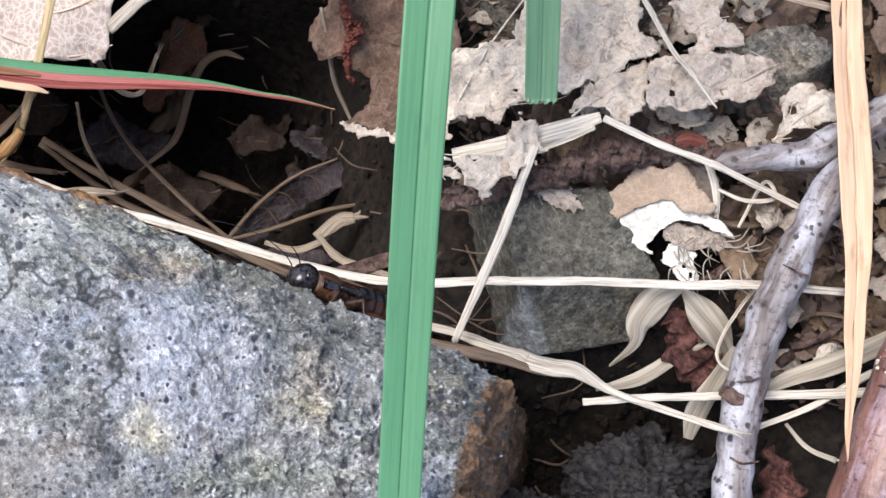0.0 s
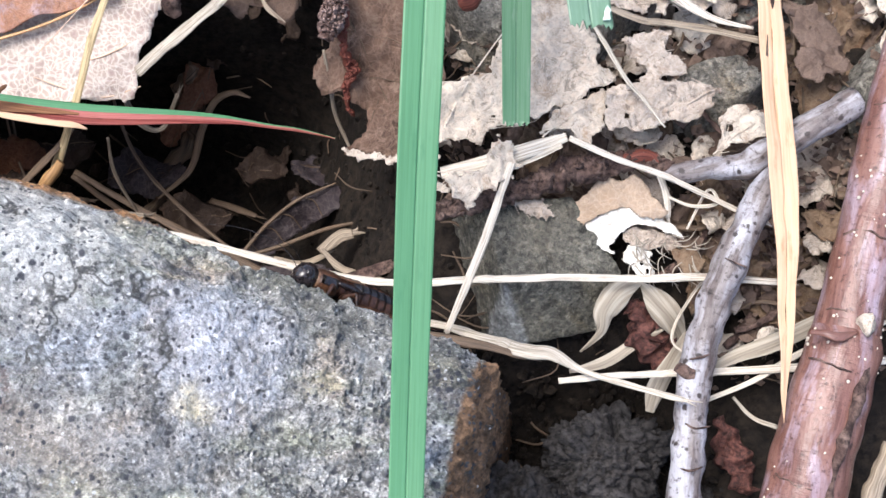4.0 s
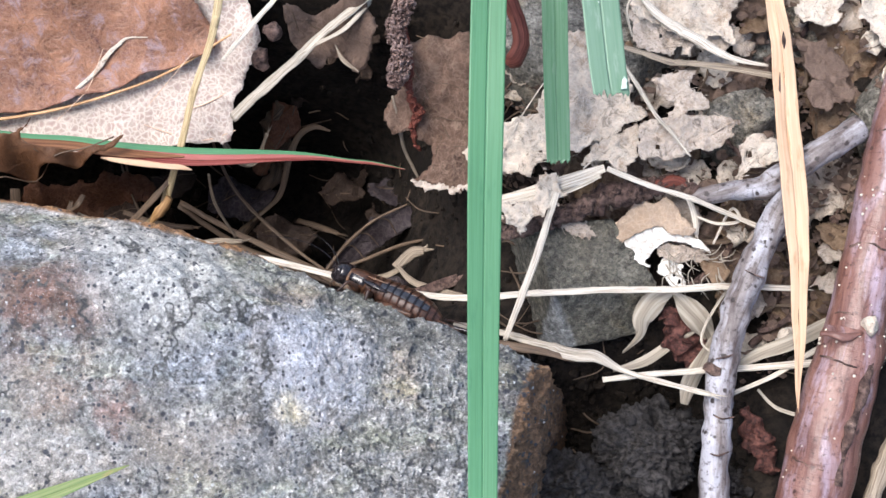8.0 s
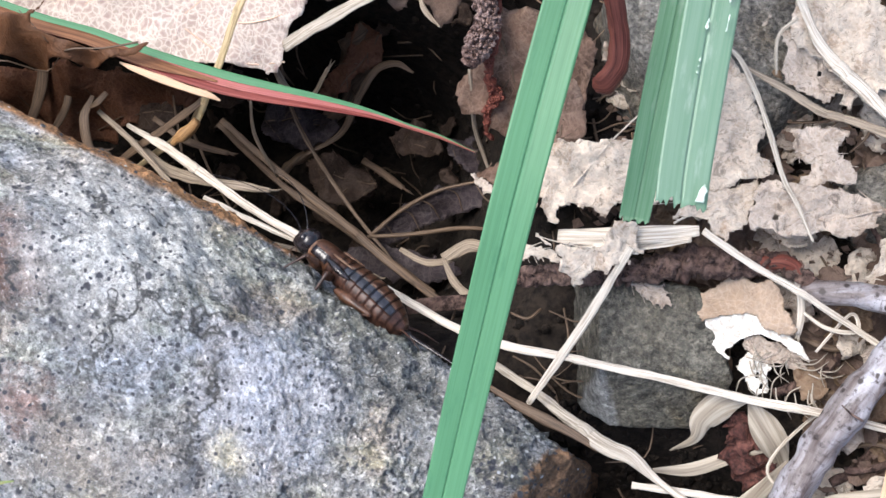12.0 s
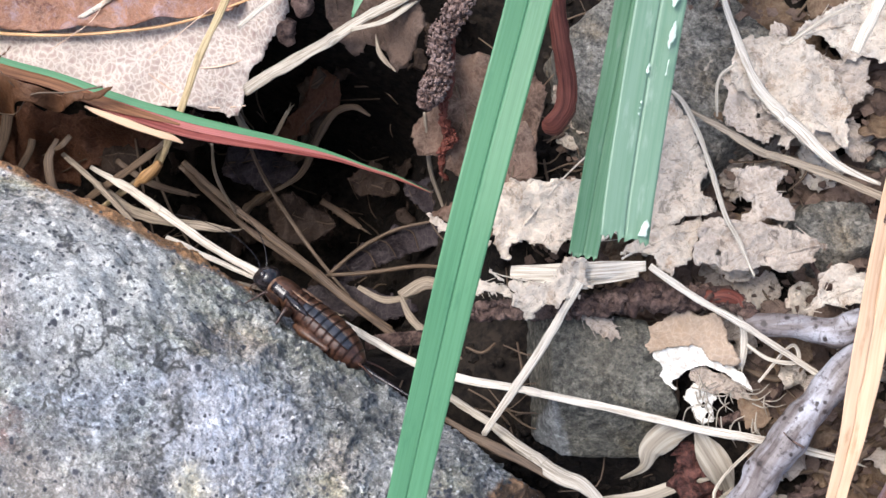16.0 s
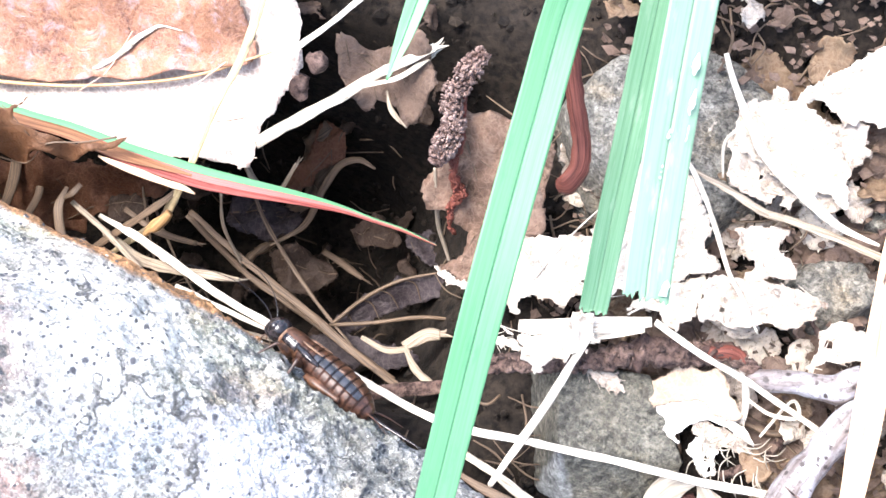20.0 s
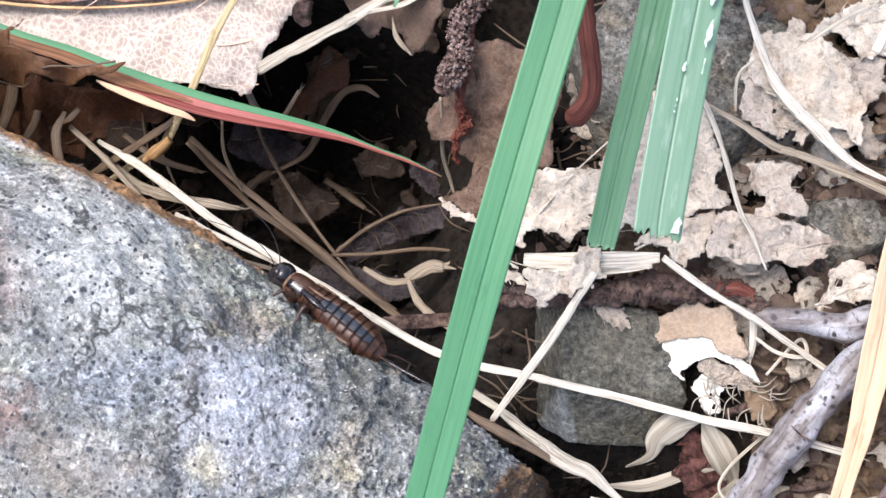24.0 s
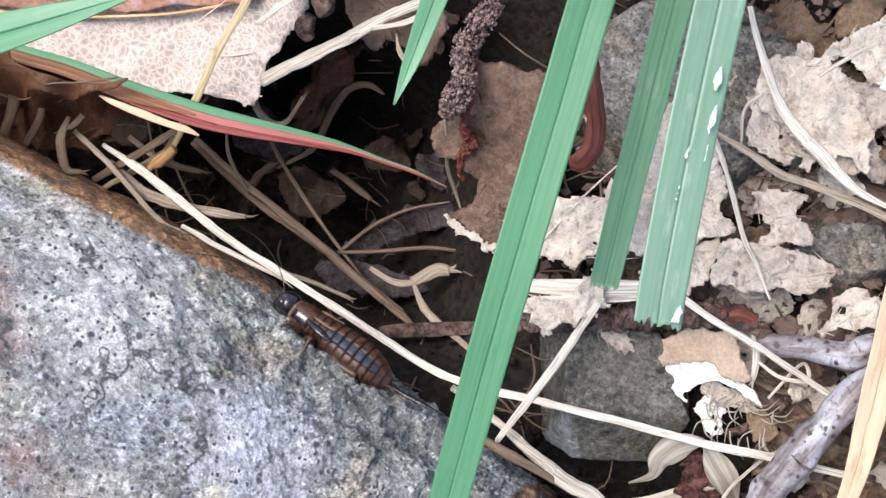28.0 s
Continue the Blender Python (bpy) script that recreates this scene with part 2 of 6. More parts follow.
    for scale, low, high in ((420, 0.86, 1.12), (1000, 0.8, 1.18), (2000, 0.72, 1.22), (3600, 0.8, 1.18)):
        net, tone = nodes.new("ShaderNodeTexVoronoi"), nodes.new("ShaderNodeSeparateColor")
        net.inputs["Scale"].default_value = scale
        links.new(bent, net.inputs["Vector"])
        links.new(net.outputs["Color"], tone.inputs[0])
        c = mixed(nodes, links, 1.0, c, mixed(nodes, links, tone.outputs[0], (low,) * 3, (high,) * 3), "MULTIPLY")
    if glints:
        c = mixed(nodes, links, picked_cells(nodes, links, bent, 900, 0.12, 0.4), c, tuple(v * 1.9 for v in dark))
        c = mixed(nodes, links, picked_cells(nodes, links, bent, 1700, 0.2, 0.44), c, tuple(v * 1.8 for v in dark))
        c = mixed(nodes, links, picked_cells(nodes, links, bent, 1500, 0.05, 0.32), c, (0.72, 0.72, 0.7))
    chips = cells_of(nodes, links, warped(nodes, links, at, 240, 5.0), 190)
    flakes = cells_of(nodes, links, warped(nodes, links, at, 600, 2.2), 420)
    finish(nodes, links, shader, c, 0.72, ((chips, 0.7, 2.2 * relief), (flakes, 0.35, 0.8 * relief), (big, 0.35, 2.0 * relief), (mid, 0.8, 2.0 * relief), (fine, 0.9, 0.8 * relief), (salt, 0.8, 0.5 * relief), (grit, 0.5, 0.16 * relief)), 0.4)
    return m


def bark(name, dark, base, pale_tone, spots, rough=0.45, gloss=0.45, pale_low=0.46, pale_high=0.6, wrinkle=0.5):
    """Smooth bark: lengthwise streaks, patches of a pale tone (painted sky sheen on the red bark), fine cross wrinkles
    and small dark spots.
    """
    m, nodes, links, shader = nodes_of(name)
    uv = nodes.new("ShaderNodeUVMap")
    def field(across, along, detail, rough_):
        mp = nodes.new("ShaderNodeMapping")
        mp.inputs["Scale"].default_value = (across, along, 1)
        links.new(uv.outputs["UV"], mp.inputs["Vector"])
        return noise_of(nodes, links, mp.outputs["Vector"], 1.0, detail, rough_, 0.4)
    at = stretched(nodes, links, 1, 1, 1)
    streak, pale_field, ring, grain = field(1100, 160, 5, 0.65), field(330, 90, 5, 0.65), field(260, 1500, 4, 0.6), noise_of(nodes, links, at, 1500, 5, 0.7)
    c = mixed(nodes, links, ramp(nodes, links, streak, 0.36, 0.6), dark, base)
    c = mixed(nodes, links, ramp(nodes, links, pale_field, pale_low, pale_high), c, pale_tone)
    c = mixed(nodes, links, ramp(nodes, links, ring, 0.62, 0.72), c, dark)
    c = mixed(nodes, links, ramp(nodes, links, grain, 0.46, 0.32), c, tuple(v * 0.55 for v in dark))
    c = mixed(nodes, links, picked_cells(nodes, links, warped(nodes, links, at, 900, 0.8), 800, spots, 0.3), c, tuple(v * 0.4 for v in dark))
    finish(nodes, links, shader, c, rough, ((pale_field, 0.3, 0.5), (ring, wrinkle, 0.35), (streak, 0.4, 0.2), (grain, 0.5, 0.15)), gloss)
    return m


# Near-black soil: the shade of the hollow and gaps is in this colour.
SOIL = blotchy("shade_dark_soil", (0.0035, 0.0025, 0.002), (0.011, 0.008, 0.006), (0.027, 0.0195, 0.014), 120, 900, 0.9, 0.6, 0.6, 0.2)
CLOD = blotchy("grey_clod", (0.006, 0.005, 0.005), (0.02, 0.0175, 0.017), (0.055, 0.05, 0.049), 260, 1500, 0.85, 0.7, 0.4, 0.25)
# Stains, a darker right slope; the last entry paints light on the left slope.
ROCK_STAINS_AND_LIGHT = ((-8, 19.5, 46.6, 7, (0.25, 0.13, 0.095)), (-3.5, 18.5, 46.4, 7, (0.24, 0.125, 0.09)), (-4.9, 8.5, 44.5, 4, (0.4, 0.27, 0.2)), (1.6, 6.9, 43.6, 3.0, (0.34, 0.2, 0.165)), (21.2, 7.9, 41.8, 2.6, (0.85, 0.74, 0.5)), (28, 22, 32, 8, (0.2, 0.198, 0.165)), (12, 27, 40, 7, (0.4, 0.4, 0.335)), (-1.3, 28.2, 39.9, 7, (0.66, 0.655, 0.63)),)
# First four paint light on the far left; the others tone the stone.
ROCK_TONES_AND_LIGHT = ((4.8, 26.8, 40.3, 7, (0.66, 0.655, 0.63)), (10.6, 25, 39.5, 7, (0.66, 0.655, 0.63)), (7, 19.3, 45.1, 7, (0.66, 0.655, 0.63)), (2.6, 22.6, 45.6, 7, (0.66, 0.655, 0.63)), (-10, 2, 43, 10, (0.5, 0.46, 0.41)), (40, 17, 32, 8, (0.2, 0.197, 0.178)), (34, 18, 36, 8, (0.21, 0.206, 0.185)), (23, 12.5, 42, 8.5, (0.6, 0.615, 0.68)),)
ROCK_BLOTCHES = ((31, 17.5, 35.5, 2.2, (0.72, 0.72, 0.7)), (35, 15.5, 35, 1.8, (0.7, 0.7, 0.68)), (8, 3, 42, 6, (0.38, 0.34, 0.3)), (17, 1.5, 41, 5.5, (0.27, 0.27, 0.28)), (18, 22, 40, 2.6, (0.13, 0.14, 0.18)), (24, 21, 36, 1.8, (0.12, 0.13, 0.17)), (26, 20.5, 35, 0.5, (0.6, 0.5, 0.28)), (-8, 36, 29, 3.4, (0.36, 0.23, 0.14)),)
ROCK = speckled_rock("speckled_grey_rock", (0.365, 0.363, 0.354), (0.65, 0.645, 0.63), (0.042, 0.043, 0.05),
                     ROCK_STAINS_AND_LIGHT + ROCK_TONES_AND_LIGHT + ROCK_BLOTCHES,
                     tints=((60, (1.0, 0.86, 0.74)), (75, (0.86, 0.89, 0.74)), (48, (0.9, 0.96, 1.07)), (110, (0.8, 0.8, 0.8)), (230, (0.82, 0.82, 0.81))),
                     broken=(((50.6, 16.2, 28.8), (1, -0.2, 0.2), 1.5, (0.25, 0.145, 0.08)), ((6, 32.4, 28), (0.22, 1, 0.1), 0.8, (0.37, 0.195, 0.09))), cracks=True)
# The lighter front-left facet is painted so it stands out as if lit.
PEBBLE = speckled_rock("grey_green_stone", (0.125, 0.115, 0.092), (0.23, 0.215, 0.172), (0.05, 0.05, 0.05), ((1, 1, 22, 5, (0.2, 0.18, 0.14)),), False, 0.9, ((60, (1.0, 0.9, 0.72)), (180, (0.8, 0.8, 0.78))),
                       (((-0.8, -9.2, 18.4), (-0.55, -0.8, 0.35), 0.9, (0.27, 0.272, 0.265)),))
STRAW = fibrous("pale_straw", (0.29, 0.24, 0.185), (0.64, 0.58, 0.49), stain=(0.24, 0.19, 0.15))
STRAW_GREY = fibrous("weathered_straw", (0.2, 0.165, 0.122), (0.49, 0.435, 0.36))
# Dull and brown straw double as shaded copies of straw in the hollow.
STRAW_DULL_SHADE = fibrous("dull_shade_straw", (0.1, 0.074, 0.05), (0.33, 0.265, 0.195))
STRAW_BROWN_SHADE = fibrous("brown_shade_straw", (0.045, 0.028, 0.018), (0.15, 0.1, 0.063))
GREEN = fibrous("green_blade", (0.068, 0.2, 0.092), (0.09, 0.245, 0.12), 4500, 60, 0.42, bump=0.1, gloss=0.45, thin=0.2, stain=(0.06, 0.19, 0.09))
GREEN_MID = fibrous("worn_green_blade", (0.085, 0.2, 0.1), (0.14, 0.265, 0.15), 3500, 60, 0.42, bump=0.1, gloss=0.45, thin=0.25, stain=(0.2, 0.3, 0.2))
GREEN_PALE = fibrous("torn_green_blade", (0.14, 0.25, 0.16), (0.18, 0.29, 0.2), 3000, 60, 0.4, bump=0.1, gloss=0.45, thin=0.25, stain=(0.27, 0.36, 0.28))
GREEN_DRY = fibrous("drying_blade", (0.12, 0.2, 0.06), (0.24, 0.28, 0.11), 4500, 60, 0.5, thin=0.2, stain=(0.4, 0.24, 0.12))
GREEN_WHITE = fibrous("bruised_blade", (0.27, 0.37, 0.28), (0.42, 0.49, 0.42), 4500, 60, 0.35, bump=0.2, gloss=0.5)
RED = fibrous("reddened_blade", (0.14, 0.024, 0.02), (0.28, 0.078, 0.062), 4000, 60, 0.5, thin=0.15, bump=0.2)
PINK = fibrous("pink_blade", (0.3, 0.085, 0.075), (0.42, 0.15, 0.135), 4000, 60, 0.45, thin=0.15, bump=0.15, stain=(0.3, 0.1, 0.07))
ORANGE = fibrous("orange_withered_blade", (0.12, 0.05, 0.022), (0.26, 0.12, 0.057), 3000, 60, 0.6, thin=0.15, bump=0.3)
TAN = fibrous("tan_blade", (0.56, 0.36, 0.225), (0.66, 0.46, 0.305), 3600, 50, 0.55, thin=0.2, bump=0.15, stain=(0.44, 0.26, 0.14))
STALK = fibrous("tan_stalk", (0.34, 0.25, 0.125), (0.6, 0.48, 0.29))
KNOT = fibrous("brown_knot", (0.16, 0.08, 0.03), (0.36, 0.21, 0.09))
RIB = fibrous("orange_rib", (0.38, 0.2, 0.09), (0.6, 0.38, 0.2))
OAK_RIB = fibrous("faint_rib", (0.5, 0.33, 0.22), (0.7, 0.52, 0.4))
OAK = veined("pale_oak_leaf", (0.46, 0.38, 0.33), (0.6, 0.515, 0.455), (0.74, 0.66, 0.59), 800, 60, thin=0.15, lines_share=0.8, dots=0.85, shade_and_specks=0.2, dot=(0.38, 0.27, 0.25))
OAK_BROWN = veined("red_brown_leaf", (0.1, 0.045, 0.042), (0.38, 0.19, 0.115), (0.46, 0.29, 0.22), 1200, 150, 0.4, 0.1, blotch=(0.32, 0.24, 0.26), shade_and_specks=0.8, lines_share=0.3)
RUST = veined("rust_brown_leaf", (0.075, 0.032, 0.015), (0.165, 0.077, 0.037), (0.22, 0.115, 0.062), 1100, 90, 0.55, 0.15, lines_share=0.2)
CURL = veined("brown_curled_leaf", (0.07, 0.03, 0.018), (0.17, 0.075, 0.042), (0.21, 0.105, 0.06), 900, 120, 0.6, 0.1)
LITTER = veined("pale_litter_leaf", (0.58, 0.475, 0.375), (0.84, 0.745, 0.63), (0.88, 0.82, 0.72), 950, 110, thin=0.15, blotch=(0.36, 0.25, 0.17), lines_share=0.25, dots=0.25, shade_and_specks=0.7, crinkle=0.4)
LITTER_GREY = veined("grey_litter_leaf", (0.42, 0.335, 0.27), (0.68, 0.58, 0.485), (0.76, 0.68, 0.6), 950, 110, thin=0.1, blotch=(0.28, 0.2, 0.14), lines_share=0.25, dots=0.25, shade_and_specks=0.7, crinkle=0.4)
# Darkened towards the shadowed gaps by the branch, so shade sits in its colour.
LITTER_BROWN = veined("tan_brown_leaf", (0.1, 0.062, 0.038), (0.25, 0.17, 0.11), (0.34, 0.25, 0.17), 950, 120, thin=0.15, blotch=(0.16, 0.09, 0.05), lines_share=0.3)
FLAP = veined("tan_leaf_flap", (0.34, 0.24, 0.16), (0.58, 0.45, 0.34), (0.76, 0.64, 0.52), 950, 130, thin=0.15, lines_share=0.2, dots=0.15)
DARK_LITTER = veined("dark_litter_leaf", (0.08, 0.052, 0.04), (0.19, 0.13, 0.1), (0.26, 0.195, 0.155), 950, 110, thin=0.1, lines_share=0.22)
# Brown leaf with the hollow's shade put into its colour.
SHADE_LEAF = veined("shade_brown_leaf", (0.018, 0.011, 0.008), (0.055, 0.034, 0.024), (0.075, 0.05, 0.036), 900, 140, 0.7, 0.0)
PAPER = veined("brown_papery_leaf", (0.045, 0.026, 0.019), (0.19, 0.12, 0.088), (0.3, 0.21, 0.16), 700, 190, thin=0.2, blotch=(0.24, 0.17, 0.13), lines_share=0.3, shade_and_specks=0.75)
# Dark leaf, darkened further for the hollow's shade.
DARK_LEAF = veined("dark_veined_leaf", (0.018, 0.013, 0.015), (0.042, 0.032, 0.038), (0.1, 0.078, 0.074), 800, 140, 0.6, 0.0)
WHITE_LEAF = blotchy("bleached_tissue", (0.45, 0.4, 0.33), (0.7, 0.66, 0.59), (0.82, 0.8, 0.74), 320, 1500, 0.8, 0.25, 0.25)
HUSK = fibrous("beige_husk", (0.19, 0.155, 0.115), (0.45, 0.395, 0.315), 1700, 50, 0.6, thin=0.15, stain=(0.3, 0.23, 0.15))
BUD = blotchy("shaggy_red_bud", (0.016, 0.005, 0.004), (0.055, 0.017, 0.013), (0.16, 0.065, 0.05), 500, 1500, 0.7, 0.7, 0.5)
BARK_GREY = bark("grey_bark", (0.085, 0.062, 0.056), (0.19, 0.165, 0.16), (0.36, 0.35, 0.375), 0.34, 0.5, 0.4, 0.44, 0.58)
BARK_DARK = blotchy("dark_rough_bark", (0.02, 0.01, 0.008), (0.075, 0.042, 0.034), (0.19, 0.125, 0.1), 300, 1100, 0.8, 0.7, 0.7)
# Lilac patches on this bark stand for the sky's sheen.
BARK_RED = bark("red_brown_bark", (0.1, 0.04, 0.03), (0.2, 0.1, 0.078), (0.36, 0.29, 0.34), 0.06, 0.34, 0.5, 0.5, 0.7, 0.3)
BURIED = speckled_rock("brown_grey_stone", (0.17, 0.155, 0.13), (0.28, 0.26, 0.22), (0.05, 0.05, 0.05), (), False, 0.9, ((60, (1.0, 0.86, 0.68)),))
RED_STEM = fibrous("dark_red_stem", (0.05, 0.011, 0.008), (0.16, 0.05, 0.034), 4200, 120, 0.6, bump=0.6, gloss=0.2)
CATKIN = blotchy("crumbly_catkin", (0.03, 0.014, 0.011), (0.12, 0.07, 0.058), (0.3, 0.215, 0.19), 420, 1300, 0.85, 0.6, 0.4)
SHELL_BROWN = blotchy("cricket_brown", (0.013, 0.005, 0.003), (0.036, 0.014, 0.009), (0.075, 0.033, 0.02), 420, 1900, 0.42, 0.2, 0.1, 0.4)
SHELL_DARK = blotchy("cricket_black", (0.004, 0.003, 0.003), (0.012, 0.009, 0.01), (0.03, 0.024, 0.026), 420, 1900, 0.18, 0.1, 0.1, 0.5)
SHELL_BLUE = blotchy("cricket_blue_black", (0.006, 0.006, 0.008), (0.018, 0.019, 0.026), (0.04, 0.043, 0.056), 420, 1900, 0.45, 0.15, 0.1, 0.4)
SHELL_TAN = blotchy("cricket_tan", (0.016, 0.0065, 0.004), (0.05, 0.0205, 0.0105), (0.11, 0.05, 0.026), 420, 1900, 0.42, 0.15, 0.1, 0.4)
SHELL_PALE = blotchy("cricket_pale", (0.07, 0.033, 0.018), (0.17, 0.09, 0.053), (0.27, 0.165, 0.1), 420, 1900, 0.45, 0.15, 0.1, 0.4)

# ---- shapes; all lengths in millimetres ----
ORIGIN = {}
HEIGHT = {}


def mesh_object(name, verts, faces, material, parent=None, label="", uvs=None, smooth=True, origin=None):
    """One mesh, under its thing or on its own with its origin at its middle."""
    verts = np.asarray(verts, float)
    middle = ORIGIN[parent.name] if parent else np.r_[(verts.min(0) + verts.max(0))[:2] / 2, verts[:, 2].min()]
    middle = np.array(origin, float) if origin else middle
    data = bpy.data.meshes.new(name)
    data.from_pydata(((verts - middle) / 1000).tolist(), [], [tuple(int(i) for i in f) for f in faces])
    data.materials.append(material)
    if smooth:
        data.polygons.foreach_set("use_smooth", np.ones(len(data.polygons), bool))
    if uvs is not None:
        layer = data.uv_layers.new(name="UVMap")
        index = np.zeros(len(data.loops), int)
        data.loops.foreach_get("vertex_index", index)
        layer.data.foreach_set("uv", (np.asarray(uvs, float)[index] / 1000).ravel())
    ob = new(name, data)
    ORIGIN[ob.name] = np.array(middle, float)
    if parent:
        ob.parent = parent
    else:
        ob.location = Vector(middle) / 1000
    if label and parent:
        ob["label"] = label
    return ob


def thing(name, x, y, z, label, category, group=""):
    ob = new(name)
    ob.empty_display_size = 0.002
    ob.location = (x / 1000, y / 1000, z / 1000)
    ORIGIN[ob.name] = np.array((x, y, z), float)
    return tagged(ob, label, category, group)


def spline(points, steps=10, closed=False):
    """A smooth line through the points."""
    p = np.asarray(points, float)
    if closed:
        p = np.vstack([p[-1], p, p[0], p[1]])
    else:
        p = np.vstack([2 * p[0] - p[1], p, 2 * p[-1] - p[-2]])
    out = []
    for a, b, c, d in zip(p, p[1:], p[2:], p[3:]):
        for u in np.linspace(0, 1, steps, endpoint=False):
            out.append(0.5 * (2 * b + (c - a) * u + (2 * a - 5 * b + 4 * c - d) * u * u + (3 * b - a - 3 * c + d) * u**3))
    if not closed:
        out.append(p[-2])
    return np.array(out)


def frames_along(line):
    ahead = np.gradient(line[:, :3], axis=0)
    ahead /= np.linalg.norm(ahead, axis=1)[:, None] + 1e-9
    side = np.cross(ahead, (0, 0, 1))
    thin = np.linalg.norm(side, axis=1) < 0.05
    side[thin] = (1, 0, 0)
    side /= np.linalg.norm(side, axis=1)[:, None]
    return ahead, side, np.cross(side, ahead)


def rough3(p, scale, seed=0.0):
    return noise.noise(Vector((p[0] * scale + seed, p[1] * scale - seed, p[2] * scale + 2 * seed)))


def strand_mesh(points, flat=0.75, sides=10, steps=8, ridge=0.06, ridges=5, lumps=0.08, lump_scale=0.6, hollow=False, seed=0.0, bends=0.0):
    """A stalk or twig through points (x, y, z, radius)."""
    line = spline(points, steps)
    if bends:
        for k, p in enumerate(line):
            line[k, 0] += bends * rough3(p, 0.25, seed + 5)
            line[k, 1] += bends * rough3(p, 0.25, seed + 9)
    _, side, up = frames_along(line)
    run = np.r_[0, np.cumsum(np.linalg.norm(np.diff(line[:, :3], axis=0), axis=1))]
    verts, uvs, faces = [], [], []
    for k, (p, s, u) in enumerate(zip(line, side, up)):
        for j in range(sides):
            a = 2 * math.pi * j / sides
            r = max(p[3], 0.02) * (1 + ridge * math.cos(ridges * a))
            v = p[:3] + r * (math.cos(a) * s + flat * math.sin(a) * u)
            if lumps:
                v = v + (v - p[:3]) * lumps * 2 * rough3(v, lump_scale, seed)
            verts.append(v)
            uvs.append((abs(a - math.pi) * p[3], run[k]))
    n = len(line)
    for k in range(n - 1):
        for j in range(sides):
            a, b = k * sides + j, k * sides + (j + 1) % sides
            faces.append((a, b, b + sides, a + sides))
    for k, flip in ((0, 1), (n - 1, -1)):
        verts.append(line[k, :3])
        uvs.append((0, run[k]))
        for j in range(sides):
            a, b = k * sides + j, k * sides + (j + 1) % sides
            faces.append((b, a, len(verts) - 1)[::flip])
    return verts, faces, uvs


def strand(name, points, material, parent=None, label="", category="", group="", **shape):
    verts, faces, uvs = strand_mesh(points, **shape)
    ob = mesh_object(name, verts, faces, material, parent, label, uvs)
    return ob if parent else tagged(ob, label, category, group)


def blade_mesh(points, fold=0.25, lean=0.0, twist=0.0, thick=0.16, steps=10, across=9, ribs=0.03, wave=0.0, seed=0.0, ragged=0.0, span=(-1.0, 1.0)):
    """A grass leaf through points (x, y, z, half width); fold: the V of its two halves; lean, twist: its roll in degrees."""
    line = spline(points, steps)
    _, side, up = frames_along(line)
    run = np.r_[0, np.cumsum(np.linalg.norm(np.diff(line[:, :3], axis=0), axis=1))]
    verts, uvs, faces, n = [], [], [], len(line)
    spread = np.linspace(span[0], span[1], across)
    for layer in (0, 1):
        for k, (p, s, u) in enumerate(zip(line, side, up)):
            roll = radians(lean + twist * k / n)
            s2, u2 = math.cos(roll) * s + math.sin(roll) * u, math.cos(roll) * u - math.sin(roll) * s
            for j, x in enumerate(spread):
                w = p[3] * x
                h = fold * abs(w) + ribs * math.cos(j * math.pi) - layer * thick * (1 - 0.6 * abs(x))
                h += wave * rough3((p[0], p[1], 3 * x), 0.25, seed)
                v = p[:3] + s2 * w + u2 * h
                if ragged and k == n - 1:
                    v = v + (line[-1, :3] - line[-3, :3]) * ragged * (0.4 + rough3((j, 2.0, 1.0), 0.9, seed))
                verts.append(v)
                uvs.append((w, run[k]))
    m = n * across
    for k in range(n - 1):
        for j in range(across - 1):
            a = k * across + j
            faces.append((a, a + 1, a + across + 1, a + across))
            faces.append((m + a + across, m + a + across + 1, m + a + 1, m + a))
        for j in (0, across - 1):
            a = k * across + j
            quad = (a, a + across, m + a + across, m + a)
            faces.append(quad if j == 0 else quad[::-1])
    for k in (0, n - 1):
        for j in range(across - 1):
            a = k * across + j
            faces.append((a, m + a, m + a + 1, a + 1))
    return verts, faces, uvs


def blade(name, points, material, parent=None, label="", category="", group="", **shape):
    verts, faces, uvs = blade_mesh(points, **shape)
    ob = mesh_object(name, verts, faces, material, parent, label, uvs)
    return ob if parent else tagged(ob, label, category, group)


def nearest_on(ring, pts):
    """The nearest place of a closed line to each point."""
    a, b = ring, np.roll(ring, -1, 0)
    d = b - a
    u = ((pts[:, None] - a) * d).sum(-1) / ((d * d).sum(-1) + 1e-12)
    q = a + np.clip(u, 0, 1)[..., None] * d
    k = ((q - pts[:, None]) ** 2).sum(-1).argmin(1)
    return q[np.arange(len(pts)), k]


def within(ring, pts):
    a, b = ring, np.roll(ring, -1, 0)
    up = (a[:, 1] > pts[:, None, 1]) != (b[:, 1] > pts[:, None, 1])
    x = a[:, 0] + (pts[:, None, 1] - a[:, 1]) * (b - a)[:, 0] / ((b - a)[:, 1] + 1e-12)
    return (up & (pts[:, None, 0] < x)).sum(1) % 2 == 1


